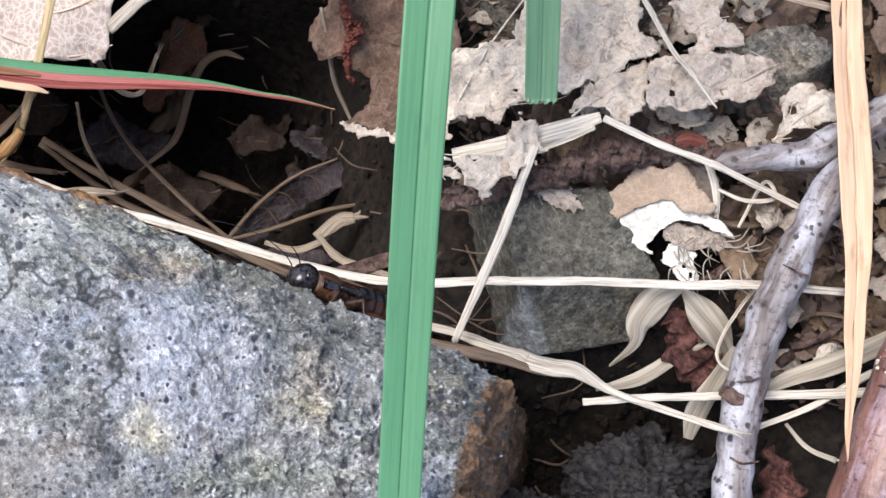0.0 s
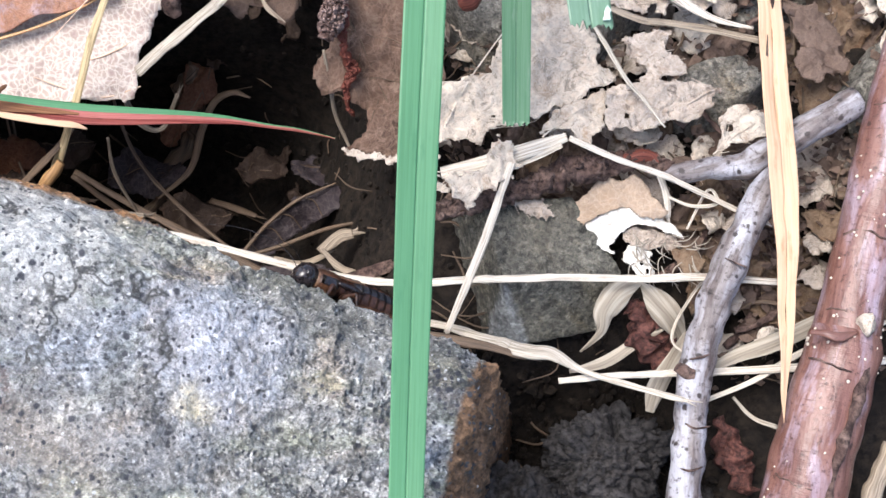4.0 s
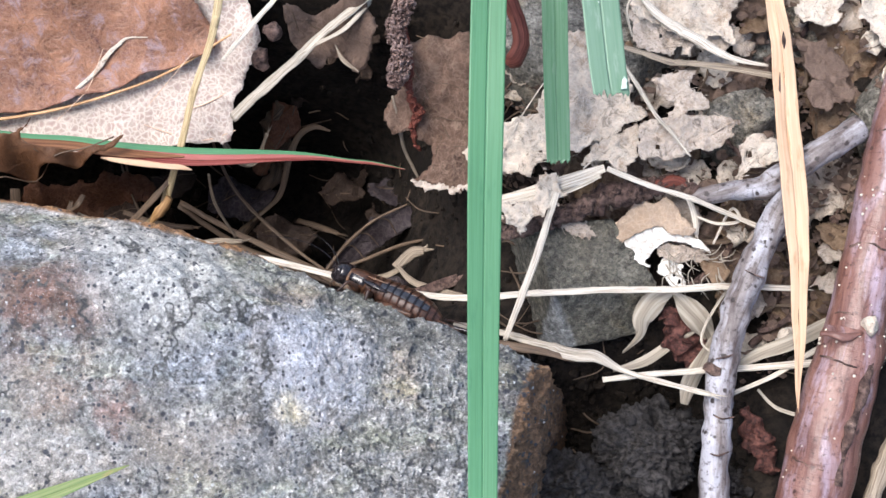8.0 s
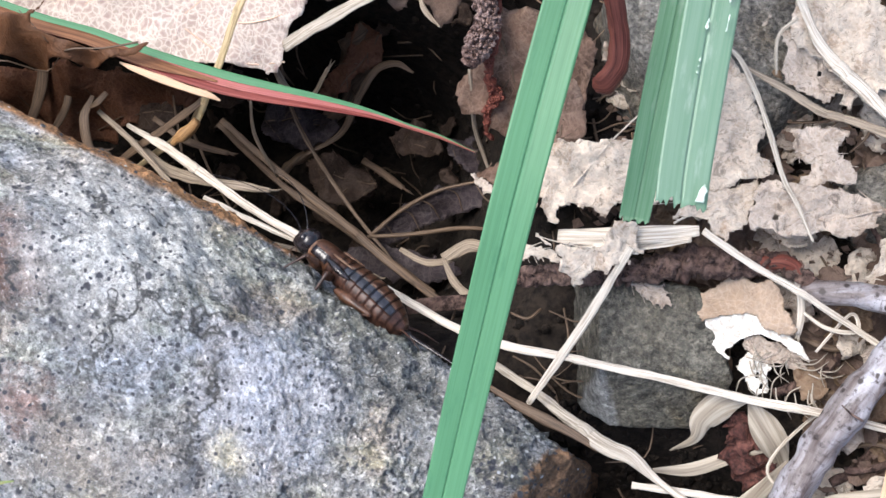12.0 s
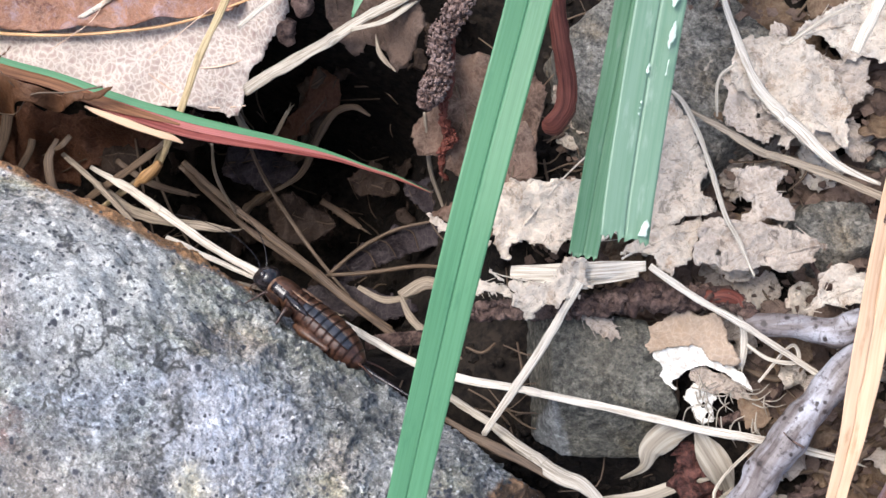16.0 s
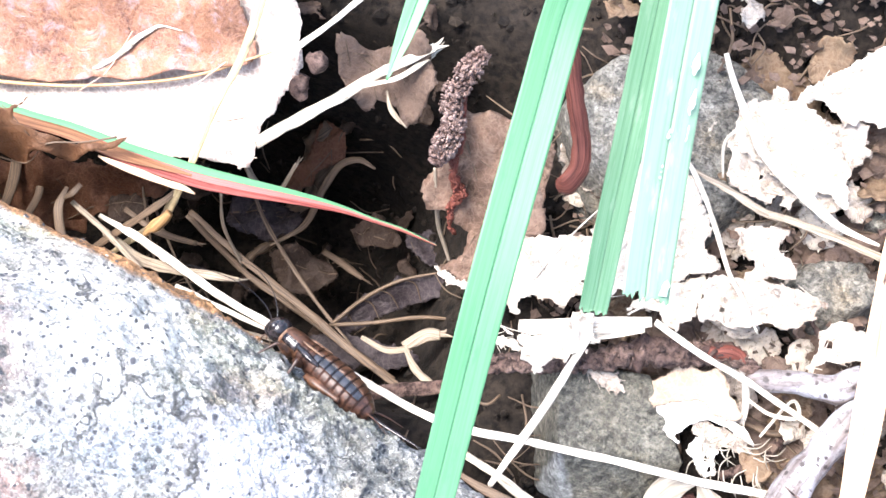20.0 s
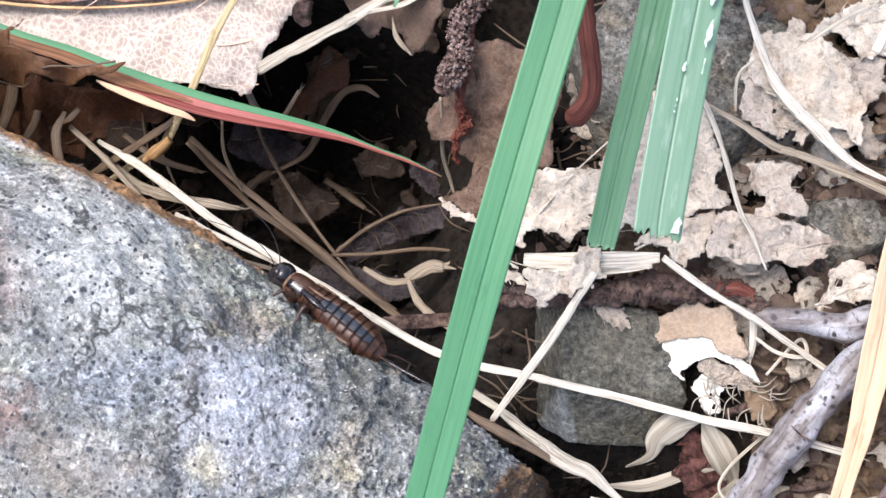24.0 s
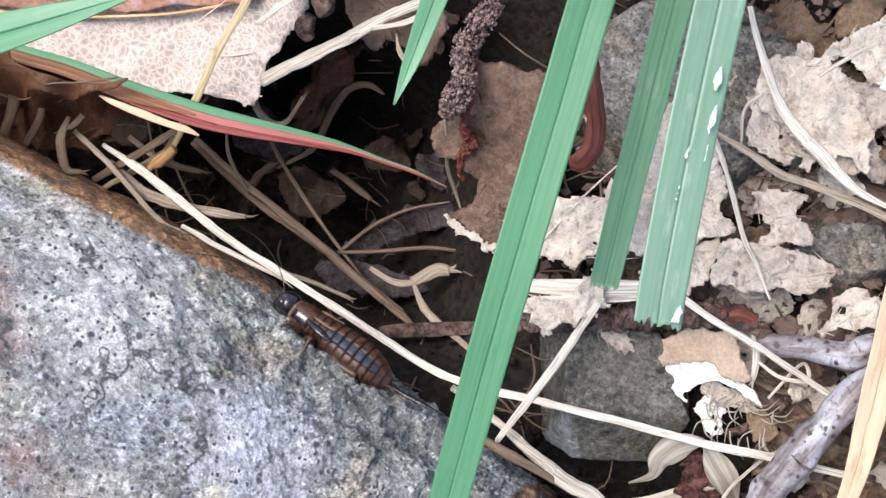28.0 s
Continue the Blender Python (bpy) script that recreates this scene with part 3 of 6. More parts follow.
def sheet(name, outline, material, parent=None, label="", category="", group="", step=0.5, jag=0.5, relief=0.5, scale=0.22, holes=(), thick=0.14, seed=1.0, ribs=(), angular=0.0, crumple=0.0, curl=0.0, teeth=0.0):
    """A leaf or flake with the outline (x, y, z), a torn edge, holes (x, y, radius) and raised ribs (two or more x, y)."""
    control = np.asarray(outline, float)
    ring = spline(control, 16, closed=True)[:, :2]
    if angular:
        straight = np.concatenate([a + (b - a) * np.linspace(0, 1, 16, endpoint=False)[:, None] for a, b in zip(control[:, :2], np.roll(control, -1, 0)[:, :2])])
        ring = ring * (1 - angular) + straight * angular
    out = np.roll(ring, -1, 0) - np.roll(ring, 1, 0)
    out = np.stack([out[:, 1], -out[:, 0]], 1) / (np.linalg.norm(out, axis=1)[:, None] + 1e-9)
    if jag:
        push = [0.7 * rough3((x, y, 0), 0.45, seed) + 0.35 - 1.5 * abs(rough3((x, y, 1), 0.8, seed)) + 0.2 - 1.0 * abs(rough3((x, y, 2), 2.1, seed)) for x, y in ring]
        ring = ring + out * np.array(push)[:, None] * jag * 1.6
    if teeth:
        ring = ring + out * np.array([teeth * (1.2 * rough3((x, y, 4), 3.2, seed) + 0.8 * rough3((x, y, 6), 6.0, seed)) for x, y in ring])[:, None]
    low, high = ring.min(0) - step, ring.max(0) + step
    gx, gy = np.arange(low[0], high[0] + step, step), np.arange(low[1], high[1] + step, step)
    grid = np.stack(np.meshgrid(gx, gy), -1).reshape(-1, 2)
    inside = within(ring, grid)
    place = grid.copy()
    loops = [ring]
    for hx, hy, r in holes:
        a = np.linspace(0, 2 * math.pi, 28, endpoint=False)
        hole = np.stack([hx + r * np.cos(a) * (1 + 0.5 * np.sin(2 * a + hx)), hy + r * np.sin(a) * (1 + 0.4 * np.cos(3 * a + hy))], 1)
        inside &= ~within(hole, grid)
        loops.append(hole)
    w, faces, used = len(gx), [], np.zeros(len(grid), bool)
    ok = inside.reshape(len(gy), w)
    keep = (ok[:-1, :-1].astype(int) + ok[1:, :-1] + ok[:-1, 1:] + ok[1:, 1:]) >= 2
    for r, c in zip(*np.nonzero(keep)):
        a = r * w + c
        faces.append((a, a + 1, a + w + 1, a + w))
        used[[a, a + 1, a + w, a + w + 1]] = True
    move = used & ~inside
    if move.any():
        best = None
        for loop in loops:
            q = nearest_on(loop, grid[move])
            d = np.linalg.norm(q - grid[move], axis=1)
            if best is None:
                best, far = q, d
            else:
                best[d < far], far = q[d < far], np.minimum(d, far)
        place[move] = best
    number = np.cumsum(used) - 1
    pts = place[used]
    gap = ((pts[:, None] - control[None, :, :2]) ** 2).sum(-1) + 0.4
    z = (control[:, 2] / gap**1.2).sum(1) / (1 / gap**1.2).sum(1)
    edge = np.linalg.norm(nearest_on(ring, pts) - pts, axis=1)
    z = z + np.array([relief * (rough3((x, y, 0), scale, seed) + 0.45 * rough3((x, y, 5), scale * 2.7, seed) + 0.34 * rough3((x, y, 9), scale * 7, seed)) for x, y in pts])
    z = z + curl * np.exp(-edge / 1.4)
    if crumple:
        z = z + crumple * np.array([0.5 - 1.6 * abs(rough3((x, y, 3), 0.2, seed)) - 1.1 * abs(rough3((x, y, 7), 0.42, seed)) - 0.5 * abs(rough3((x, y, 8), 1.0, seed)) for x, y in pts])
    for rib in ribs:
        bar = spline([(*p, 0) for p in rib], 8)[:, :2]
        d = np.sqrt(((pts[:, None] - bar) ** 2).sum(-1)).min(1)
        z = z + 0.35 * np.exp(-((d / 0.5) ** 2))
    faces = [tuple(number[list(f)]) for f in faces]
    ob = mesh_object(name, np.c_[pts, z], faces, material, parent, label, pts)
    HEIGHT[ob.name] = (pts, z)
    m = ob.modifiers.new("thickness", "SOLIDIFY")
    m.thickness, m.offset = thick / 1000, -1
    return ob if parent else tagged(ob, label, category, group)


def on_sheet(ob, x, y):
    pts, z = HEIGHT[ob.name]
    return float(z[((pts - (x, y)) ** 2).sum(1).argmin()])


def veins(leaf, ob, start, end, pairs, material, width=0.17, spread=50, reach=0.45):
    """A midrib from start to end (x, y) and side veins, lying on a sheet."""
    a, b = np.array(start, float), np.array(end, float)
    run = b - a
    line = [a + run * u + np.array((-run[1], run[0])) * 0.04 * math.sin(3 * u) for u in np.linspace(0, 1, 9)]
    strand("midrib", [(x, y, on_sheet(ob, x, y) + 0.0, width * 0.7 * (1.1 - 0.7 * k / 8)) for k, (x, y) in enumerate(line)], material, leaf, flat=0.6, sides=6, lumps=0.05, steps=4)
    far = np.linalg.norm(run) * reach
    pts = HEIGHT[ob.name][0]
    for k in range(pairs):
        for s in (-1, 1):
            base = a + run * (0.12 + 0.75 * (k + 0.25 * s) / pairs)
            turn = math.atan2(run[1], run[0]) + s * radians(spread)
            way, side = [], np.array((math.cos(turn), math.sin(turn)))
            for u in np.linspace(0, 1, 7):
                q = base + side * far * u * (1 - 0.5 * k / pairs) + run * 0.06 * u * u
                if ((pts - q) ** 2).sum(1).min() > 0.3:
                    break
                way.append((q[0], q[1], on_sheet(ob, q[0], q[1]) - 0.03, width * 0.42 * (1.05 - 0.8 * u)))
            if len(way) > 2:
                strand("side_vein", way, material, leaf, flat=0.6, sides=5, lumps=0.05, steps=3)


def leaf_thing(name, outline, material, vein_material, label, group="leaf litter", pairs=3, **shape):
    """A dead leaf: its tissue, and the ribs that stand on it, along its longest way."""
    p = np.asarray(outline, float)
    leaf = thing(name, *p.mean(0), label, "leaf", group)
    ob = sheet("tissue", outline, material, leaf, **shape)
    gap = ((p[:, None, :2] - p[None, :, :2]) ** 2).sum(-1)
    i, j = np.unravel_index(gap.argmax(), gap.shape)
    mid = p[:, :2].mean(0)
    start, end = p[i, :2] * 0.92 + mid * 0.08, p[j, :2] * 0.92 + mid * 0.08
    veins(leaf, ob, start, end, pairs, vein_material)
    return leaf


def grass_leaf(name, points, material, label, group="green grass blades", rib=None, lean=0.0, twist=0.0, ragged=0.0, fold=0.2, **shape):
    """A grass leaf in its two halves with the midrib between them."""
    p = np.asarray(points, float)
    leaf = thing(name, *p[len(p) // 2, :3], label, "grass blade", group)
    for span in ((-1.0, -0.012), (0.012, 1.0)):
        blade("leaf_half", points, material, leaf, span=span, across=10, seed=3.7 * span[0] + 1.3 * p[-1, 0], lean=lean, twist=twist, ragged=ragged, fold=fold, **shape)
    line = p.copy()
    line[:, 3] = np.maximum(line[:, 3] * 0.05, 0.03)
    line[:, 2] -= 0.08
    strand("midrib", line, rib or material, leaf, flat=0.7, sides=8, lumps=0, steps=8)
    return leaf


def ball(levels):
    bm = bmesh.new()
    bmesh.ops.create_icosphere(bm, subdivisions=levels, radius=1)
    v, f = np.array([p.co[:] for p in bm.verts]), [[p.index for p in q.verts] for q in bm.faces]
    bm.free()
    return v, f


def stone_mesh(centre, planes, levels=6, soft=14.0, aim=(0, 0, 0), rough=((0.08, 0.8), (0.3, 0.25), (1.1, 0.08)), seed=3.0, ridged=0.0, dents=()):
    """A broken stone: the inside of planes (point, outward normal), with edges softened by wear and an uneven face."""
    v, f = ball(levels)
    v = v + np.array(aim, float)
    v = v / np.linalg.norm(v, axis=1)[:, None]
    c, far = np.array(centre, float), []
    for point, normal in planes:
        n = np.array(normal, float) / np.linalg.norm(normal)
        d = (np.array(point, float) - c) @ n
        far.append(np.maximum(v @ n, 1e-3) / d)
    r = 1 / (np.array(far) ** soft).sum(0) ** (1 / soft)
    p = c + v * r[:, None]
    for scale, size in rough:
        p = p + v * np.array([size * noise.fractal(Vector(q * scale + seed), 0.8, 2.0, 3) for q in p])[:, None]
    if ridged:
        p = p + v * np.array([ridged * (0.25 - abs(noise.noise(Vector(q * 0.13 + seed)))) + 0.6 * ridged * (0.2 - abs(noise.noise(Vector(q * 0.34 - seed)))) for q in p])[:, None]
    for x, y, z, reach, depth in dents:
        d = np.linalg.norm(p - (x, y, z), axis=1) / reach
        near = d < 1.5
        d[near] += np.array([0.35 * noise.noise(Vector(q * (1.6 / reach) + seed)) for q in p[near]])
        p = p - v * (depth * np.clip((1 - d) * 2.2, 0, 1))[:, None]
    return p, f


# ---- ground ----
def ground_height(x, y):
    z = -9 + 0.28 * np.clip(y, -20, 60) + 4 * np.clip((x - 20) / 40, -0.5, 1)
    pit = np.exp(-(((x + 45) / 43) ** 6 + ((y - 11) / 19) ** 6))
    z = z * (1 - pit) + pit * -54
    front = np.exp(-(((x - 24) / 13) ** 4 + ((y + 30) / 13) ** 4))
    return z - 14 * front


def ground():
    fine = np.linspace(-95, 95, 240)
    wide = np.array([110, 140, 200, 350, 800, 2500, 9000, 40000.0])
    axis = np.r_[-wide[::-1], fine, wide]
    x, y = np.meshgrid(axis, axis)
    near = np.clip((140 - np.maximum(abs(x), abs(y))) / 60, 0, 1)
    z = ground_height(x, y) * near - 6 * (1 - near)
    p = np.stack([x, y, z], -1).reshape(-1, 3)
    for k in np.nonzero(near.reshape(-1) > 0)[0]:
        p[k, 2] += 1.4 * rough3(p[k], 0.16) + 0.9 * rough3(p[k], 0.5) + 0.5 * rough3(p[k], 1.2)
    n = len(axis)
    faces = [(r * n + c, r * n + c + 1, r * n + n + c + 1, r * n + n + c) for r in range(n - 1) for c in range(n - 1)]
    tagged(mesh_object("ground", p, faces, SOIL), "crumbly forest soil under leaf litter, coloured near black as if shaded", "ground", kind="structure")


ground()

# ---- the large rock ----
def large_rock():
    planes = [((-25, -25, 13.3), (0.1, -0.164, 1)), ((-9, -13.0, 0.2), (0.58, 1.42, 1)), ((-30, -12.3, 13.0), (0.05, 0.8, 0.75)), ((-14, -24, 12.4), (0.32, 0.06, 1)),
              ((-32, -4.6, -2), (0.22, 1, 0.1)), ((-5, -14.0, -4), (0.38, 1, 0.1)), ((12.6, -20.8, -1.2), (1, -0.2, 0.2)),
              ((-90, -30, 0), (-1, 0.1, 0.1)), ((-30, -70, 0), (0, -1, 0.2)), ((-30, -30, -30), (0, 0, -1))]
    verts, faces = stone_mesh((-14, -34, -8), planes, 8, 140.0, (0.16, 0.3, 0.66), ((0.05, 0.5), (0.14, 0.5), (0.4, 0.4), (1.1, 0.42), (3.0, 0.2)), ridged=1.9, dents=((-30.6, -12.2, 11.3, 1.5, 1.0), (-40, -24, 14.5, 5, 0.7), (-24, -24, 13.5, 6, 0.6), (-33, -32, 14, 5, 0.7), (-9, -29, 11, 5, 0.8), (-47, -24, 16, 3.5, 0.7), (-16, -38, 11, 5, 0.6), (-2, -23, 8, 3, 0.5)))
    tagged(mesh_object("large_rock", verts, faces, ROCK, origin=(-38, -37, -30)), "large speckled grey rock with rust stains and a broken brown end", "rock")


large_rock()


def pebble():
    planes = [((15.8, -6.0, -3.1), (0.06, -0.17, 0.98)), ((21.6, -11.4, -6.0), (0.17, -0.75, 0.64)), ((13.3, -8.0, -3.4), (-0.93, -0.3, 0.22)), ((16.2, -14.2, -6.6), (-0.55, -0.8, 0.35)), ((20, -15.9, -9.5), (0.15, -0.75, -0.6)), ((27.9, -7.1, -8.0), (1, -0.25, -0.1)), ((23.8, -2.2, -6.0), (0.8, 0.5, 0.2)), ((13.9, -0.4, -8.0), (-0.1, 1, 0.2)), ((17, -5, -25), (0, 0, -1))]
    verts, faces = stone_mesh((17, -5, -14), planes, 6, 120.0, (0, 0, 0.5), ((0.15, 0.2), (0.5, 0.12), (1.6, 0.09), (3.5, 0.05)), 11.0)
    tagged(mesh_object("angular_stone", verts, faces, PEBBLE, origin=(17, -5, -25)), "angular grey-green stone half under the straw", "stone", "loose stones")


pebble()

# ---- stones under the litter ----
def buried_stone(centre, reach, top, seed, label):
    rng = random.Random(seed)
    planes = [((centre[0], centre[1], top), (rng.uniform(-0.15, 0.15), rng.uniform(-0.25, 0.05), 1)), ((0, 0, centre[2] - 8), (0, 0, -1))]
    for k in range(7):
        a = 2 * math.pi * (k + rng.uniform(-0.25, 0.25)) / 7
        d = rng.uniform(0.85, 1.1)
        planes.append(((centre[0] + reach[0] * d * math.cos(a), centre[1] + reach[1] * d * math.sin(a), centre[2]), (math.cos(a), math.sin(a), rng.uniform(0.1, 0.5))))
    verts, faces = stone_mesh(centre, planes, 6, 30.0, (0, 0, 0.4), ((0.1, 0.7), (0.4, 0.25), (1.5, 0.07)), seed)
    tagged(mesh_object("buried_stone", verts, faces, BURIED), label, "stone", "loose stones")


buried_stone((20, 26, -4), (14, 13), 3.4, 5, "broad grey stone partly covered by pale leaf litter")
buried_stone((38, 12.5, -6), (7, 5), 1.6, 8, "small grey stone among torn leaves")
buried_stone((62, 12, -4), (9, 8), 3.0, 9, "grey stone among torn leaves and twigs")
buried_stone((47, 24, -5), (7, 7), 1.5, 12, "small grey stone among torn leaves")

# ---- oak leaf and the curled leaf under it ----
def oak_leaf():
    leaf = thing("oak_leaf", -45, 22, -4, "large pale dry oak leaf with a red-brown folded half", "leaf")
    pale = sheet("blade", [(-24.8, 25.4, 2), (-25.8, 22.6, -3), (-28.3, 19.4, -7), (-29.5, 16.3, -9), (-28.8, 15, -9.5), (-30.3, 13.8, -11), (-33.2, 14, -12), (-41.1, 13.2, -13), (-50.5, 13.2, -13), (-61.1, 14.1, -13), (-74.5, 15, -12), (-89.5, 14.1, -11), (-89.4, 31.6, 2), (-73.5, 40.3, 8), (-46.9, 42.6, 9), (-30.8, 35.2, 6)], OAK, leaf, jag=0.25, relief=0.35, scale=0.12, seed=2.0)
    half = [(-31, 24.3, -0.3), (-38, 22.7, -4.2), (-46.8, 20.4, -6.9), (-57, 18.3, -8.2), (-68.3, 16.8, -9.0), (-88.6, 15.9, -9.8), (-87.6, 28.3, 3), (-72.1, 38, 9.5), (-51.3, 37, 10.5), (-35.2, 30.8, 7)]
    fold = sheet("folded_half", [(x, y, on_sheet(pale, x, y) + 1.7) for x, y, _ in half], OAK_BROWN, leaf, "red-brown upper half of the leaf", jag=0.15, relief=0.25, scale=0.1, seed=4.0)
    strand("pale_scar", [(x, y, on_sheet(fold, x, y) + 0.05, w) for x, y, w in ((-51.0, 20.6, 0.1), (-50.1, 21.2, 0.3), (-48.4, 23.0, 0.4), (-46.5, 24.9, 0.45), (-44.8, 26.0, 0.3), (-43.4, 26.6, 0.2), (-40.5, 26.4, 0.08))], LITTER, leaf, "pale wavy scar", flat=0.3, sides=8, lumps=0.2)
    strand("midrib", [(x, y, on_sheet(pale, x, y) + 1.5, r) for x, y, r in ((-28.6, 25.2, 0.14), (-37.7, 22.4, 0.18), (-46.5, 20.1, 0.2), (-56.7, 18.0, 0.22), (-67.8, 16.4, 0.24), (-88, 15.4, 0.26))], RIB, leaf, "orange rib along the fold", lumps=0.05)
    for line in ([(-29.4, 20.1, -4, 0.12), (-31.4, 19.2, -5, 0.16), (-34.7, 18.4, -6, 0.2), (-38.3, 18.4, -6.5, 0.15)], [(-28.7, 15, -8.6, 0.15), (-33.6, 14.5, -9.8, 0.2), (-38.2, 15.3, -10, 0.15), (-42, 16.9, -9, 0.1)], [(-40.5, 16.8, 2.6, 0.1), (-38.5, 19.5, 3.6, 0.12), (-34.5, 23.6, 4.6, 0.1), (-30.5, 27.6, 5.6, 0.08)], [(-53.5, 16.2, 0.5, 0.08), (-51.1, 18.3, 2, 0.11), (-49.1, 21, 3.2, 0.1), (-47.1, 25.7, 4.6, 0.08)]):
        strand("side_vein", [(x, y, on_sheet(fold if z > 0 else pale, x, y) + 0.05, r * 0.6) for x, y, z, r in line], OAK_RIB, leaf, lumps=0.05, sides=6)


oak_leaf()
leaf_thing("curled_leaf", [(-70.9, 10.4, 0), (-63.2, 10, 0), (-58.3, 10.8, -1), (-56, 11.8, -1), (-54.3, 13.1, -0.5), (-55.6, 11.6, -2), (-55.9, 10.3, -3), (-51.6, 10, -4), (-47, 10.4, -4.5), (-42.9, 12.1, -4.5), (-44.9, 10.3, -5.5), (-49.6, 8.5, -8), (-56.3, 7.7, -12), (-64.4, 6.3, -17), (-72, 4.9, -22), (-77.3, 2.9, -18), (-75.7, 6.1, -6)], RUST, STRAW_BROWN_SHADE, "brown curled leaf over the reddened grass blade", jag=0.03, relief=0.3, seed=6.0)
leaf_thing("rusty_leaf", [(-79.5, 7.3, -26), (-69.1, 10.7, -25), (-60.1, 13.3, -24), (-51.5, 14.9, -25), (-45.4, 16, -27), (-44.2, 13.7, -30), (-50.1, 10.9, -33), (-57, 6.8, -36), (-66.6, 4.8, -37), (-81.9, 1.6, -36)], CURL, STRAW_BROWN_SHADE, "rust-brown leaf in the shade behind the rock", jag=0.5, relief=1.8, seed=7.0)

# ---- the reddened blade: green upper edge, red lower half ----
def red_blade():
    leaf = thing("reddened_grass_blade", -34, 10, -12, "narrow grass blade, green along one edge and red along the other", "grass blade")
    line = [(-79, 12.6, -2, 1.2), (-68, 12.6, -4.4, 1.2), (-57.2, 11.9, -6.0, 1.15), (-50.6, 11.9, -7.0, 1.15), (-43.6, 11.2, -8.0, 1.35), (-35.4, 10.8, -9.0, 1.5), (-30.0, 11.0, -9.6, 1.35), (-23.4, 11.6, -10.6, 0.95), (-19.4, 11.9, -11.4, 0.7), (-16.7, 12.0, -12.0, 0.45), (-13.2, 11.8, -12.6, 0.3), (-9.7, 11.6, -13.0, 0.25), (-5.3, 10.9, -13.5, 0.05)]
    blade("green_half", line, GREEN, leaf, "green upper edge", span=(-1, -0.3), across=6, fold=0.1, lean=12)
    blade("pink_stripe", line, PINK, leaf, "pinkish red middle stripe", span=(-0.3, 0.3), across=5, fold=0.1, lean=12)
    blade("red_half", line, RED, leaf, "dull red lower edge", span=(0.3, 1), across=6, fold=0.1, lean=12)
    blade("brown_base", [(x, y, z + 0.18, w * f) for (x, y, z, w), f in zip(line[:6], (1, 1, 1, 1, 0.9, 0.12))], ORANGE, leaf, "orange withered base", span=(-0.25, 1.0), across=7, fold=0.1, lean=12, wave=0.15)


red_blade()

# ---- green grass over the scene ----
tall_blade = grass_leaf("tall_grass_blade", [(4.2, -95, -6, 1.2), (4.1, -75, 4, 1.35), (4.0, -55, 11, 1.5), (4.0, -35, 16.5, 1.62), (4.1, -15.5, 24.5, 1.8), (4.3, -3, 29.5, 1.9), (4.7, 12, 33, 1.95), (5.1, 24, 34, 1.95), (7, 45, 30, 2.0), (10, 75, 8, 1.8), (11, 85, -4, 1.6)], GREEN, "long green grass blade arching over the rock", fold=0.07, lean=-4, ribs=0.008)
TALL = tuple(ORIGIN[tall_blade.name])
grass_leaf("cut_grass_blade", [(8, 95, -2, 2.0), (10, 70, 22, 2.0), (12, 40, 34, 1.8), (12.9, 20, 24, 1.55), (13.3, 10, 18.5, 1.5), (13.7, 3, 14, 1.45), (13.8, 0.8, 12.7, 1.4)], GREEN_MID, "green grass blade with a torn end", fold=0.04, ragged=2.2, ribs=0.008, steps=14)
grass_leaf("cut_grass_blade", [(12, 110, -2, 2.2), (13.2, 80, 34, 2.2), (14, 50, 46, 2.1), (14.6, 25, 46, 2.0), (15.2, 11, 44.3, 1.95), (16.0, -1, 43, 1.9), (16.4, -5, 42.5, 1.85)], GREEN_PALE, "pale bruised grass blade with a torn white end", fold=0.04, ragged=1.8, ribs=0.01, steps=14, lean=10)
bruised = bpy.data.objects["cut_grass_blade.001"]
sheet("torn_edge", [(17.5, -4.0, 42.85), (17.75, -3.2, 42.95), (17.95, -4.0, 42.85), (18.0, -4.9, 42.7), (17.5, -4.9, 42.7), (17.2, -5.2, 42.65)], GREEN_WHITE, bruised, "ragged white corner at the torn end", step=0.15, jag=0.12, relief=0.05, thick=0.08, angular=0.7)
for x, y, n, w in ((16.5, 10.4, 2.6, 0.26), (16.65, 8.0, 1.6, 0.16), (15.4, 4.6, 1.4, 0.14), (16.1, 13.6, 1.8, 0.2), (15.3, 7.6, 0.8, 0.1)):
    z = 42.6 + 0.125 * (y + 5) + 0.2
    sheet("bruise", [(x - w, y - 0.2 * n, z), (x, y - 0.5 * n, z - 0.05 * n), (x + w, y - 0.1 * n, z), (x + w * 0.6, y + 0.3 * n, z + 0.03 * n), (x, y + 0.5 * n, z + 0.06 * n), (x - w * 0.7, y + 0.2 * n, z + 0.02 * n)], GREEN_WHITE, bruised, "pale bruised streak", step=0.1, jag=0.16, relief=0.05, thick=0.05)
grass_leaf("hanging_grass_tip", [(0, 110, -2, 1.8), (-1, 80, 40, 1.7), (-3, 45, 56, 1.5), (-4.6, 20, 54, 1.2), (-5.8, 9, 51, 0.75), (-6.4, 4.2, 50, 0.08)], GREEN, "tapering tip of a green grass blade", fold=0.12, ribs=0.008)
grass_leaf("low_grass_tip", [(-75, -62, -6, 1.4), (-60, -50, 12, 1.3), (-48, -43, 18, 1.0), (-40, -39.5, 18, 0.7), (-33.6, -36.8, 17.2, 0.06)], GREEN_DRY, "thin green grass tip over the rock", fold=0.12, ribs=0.008)
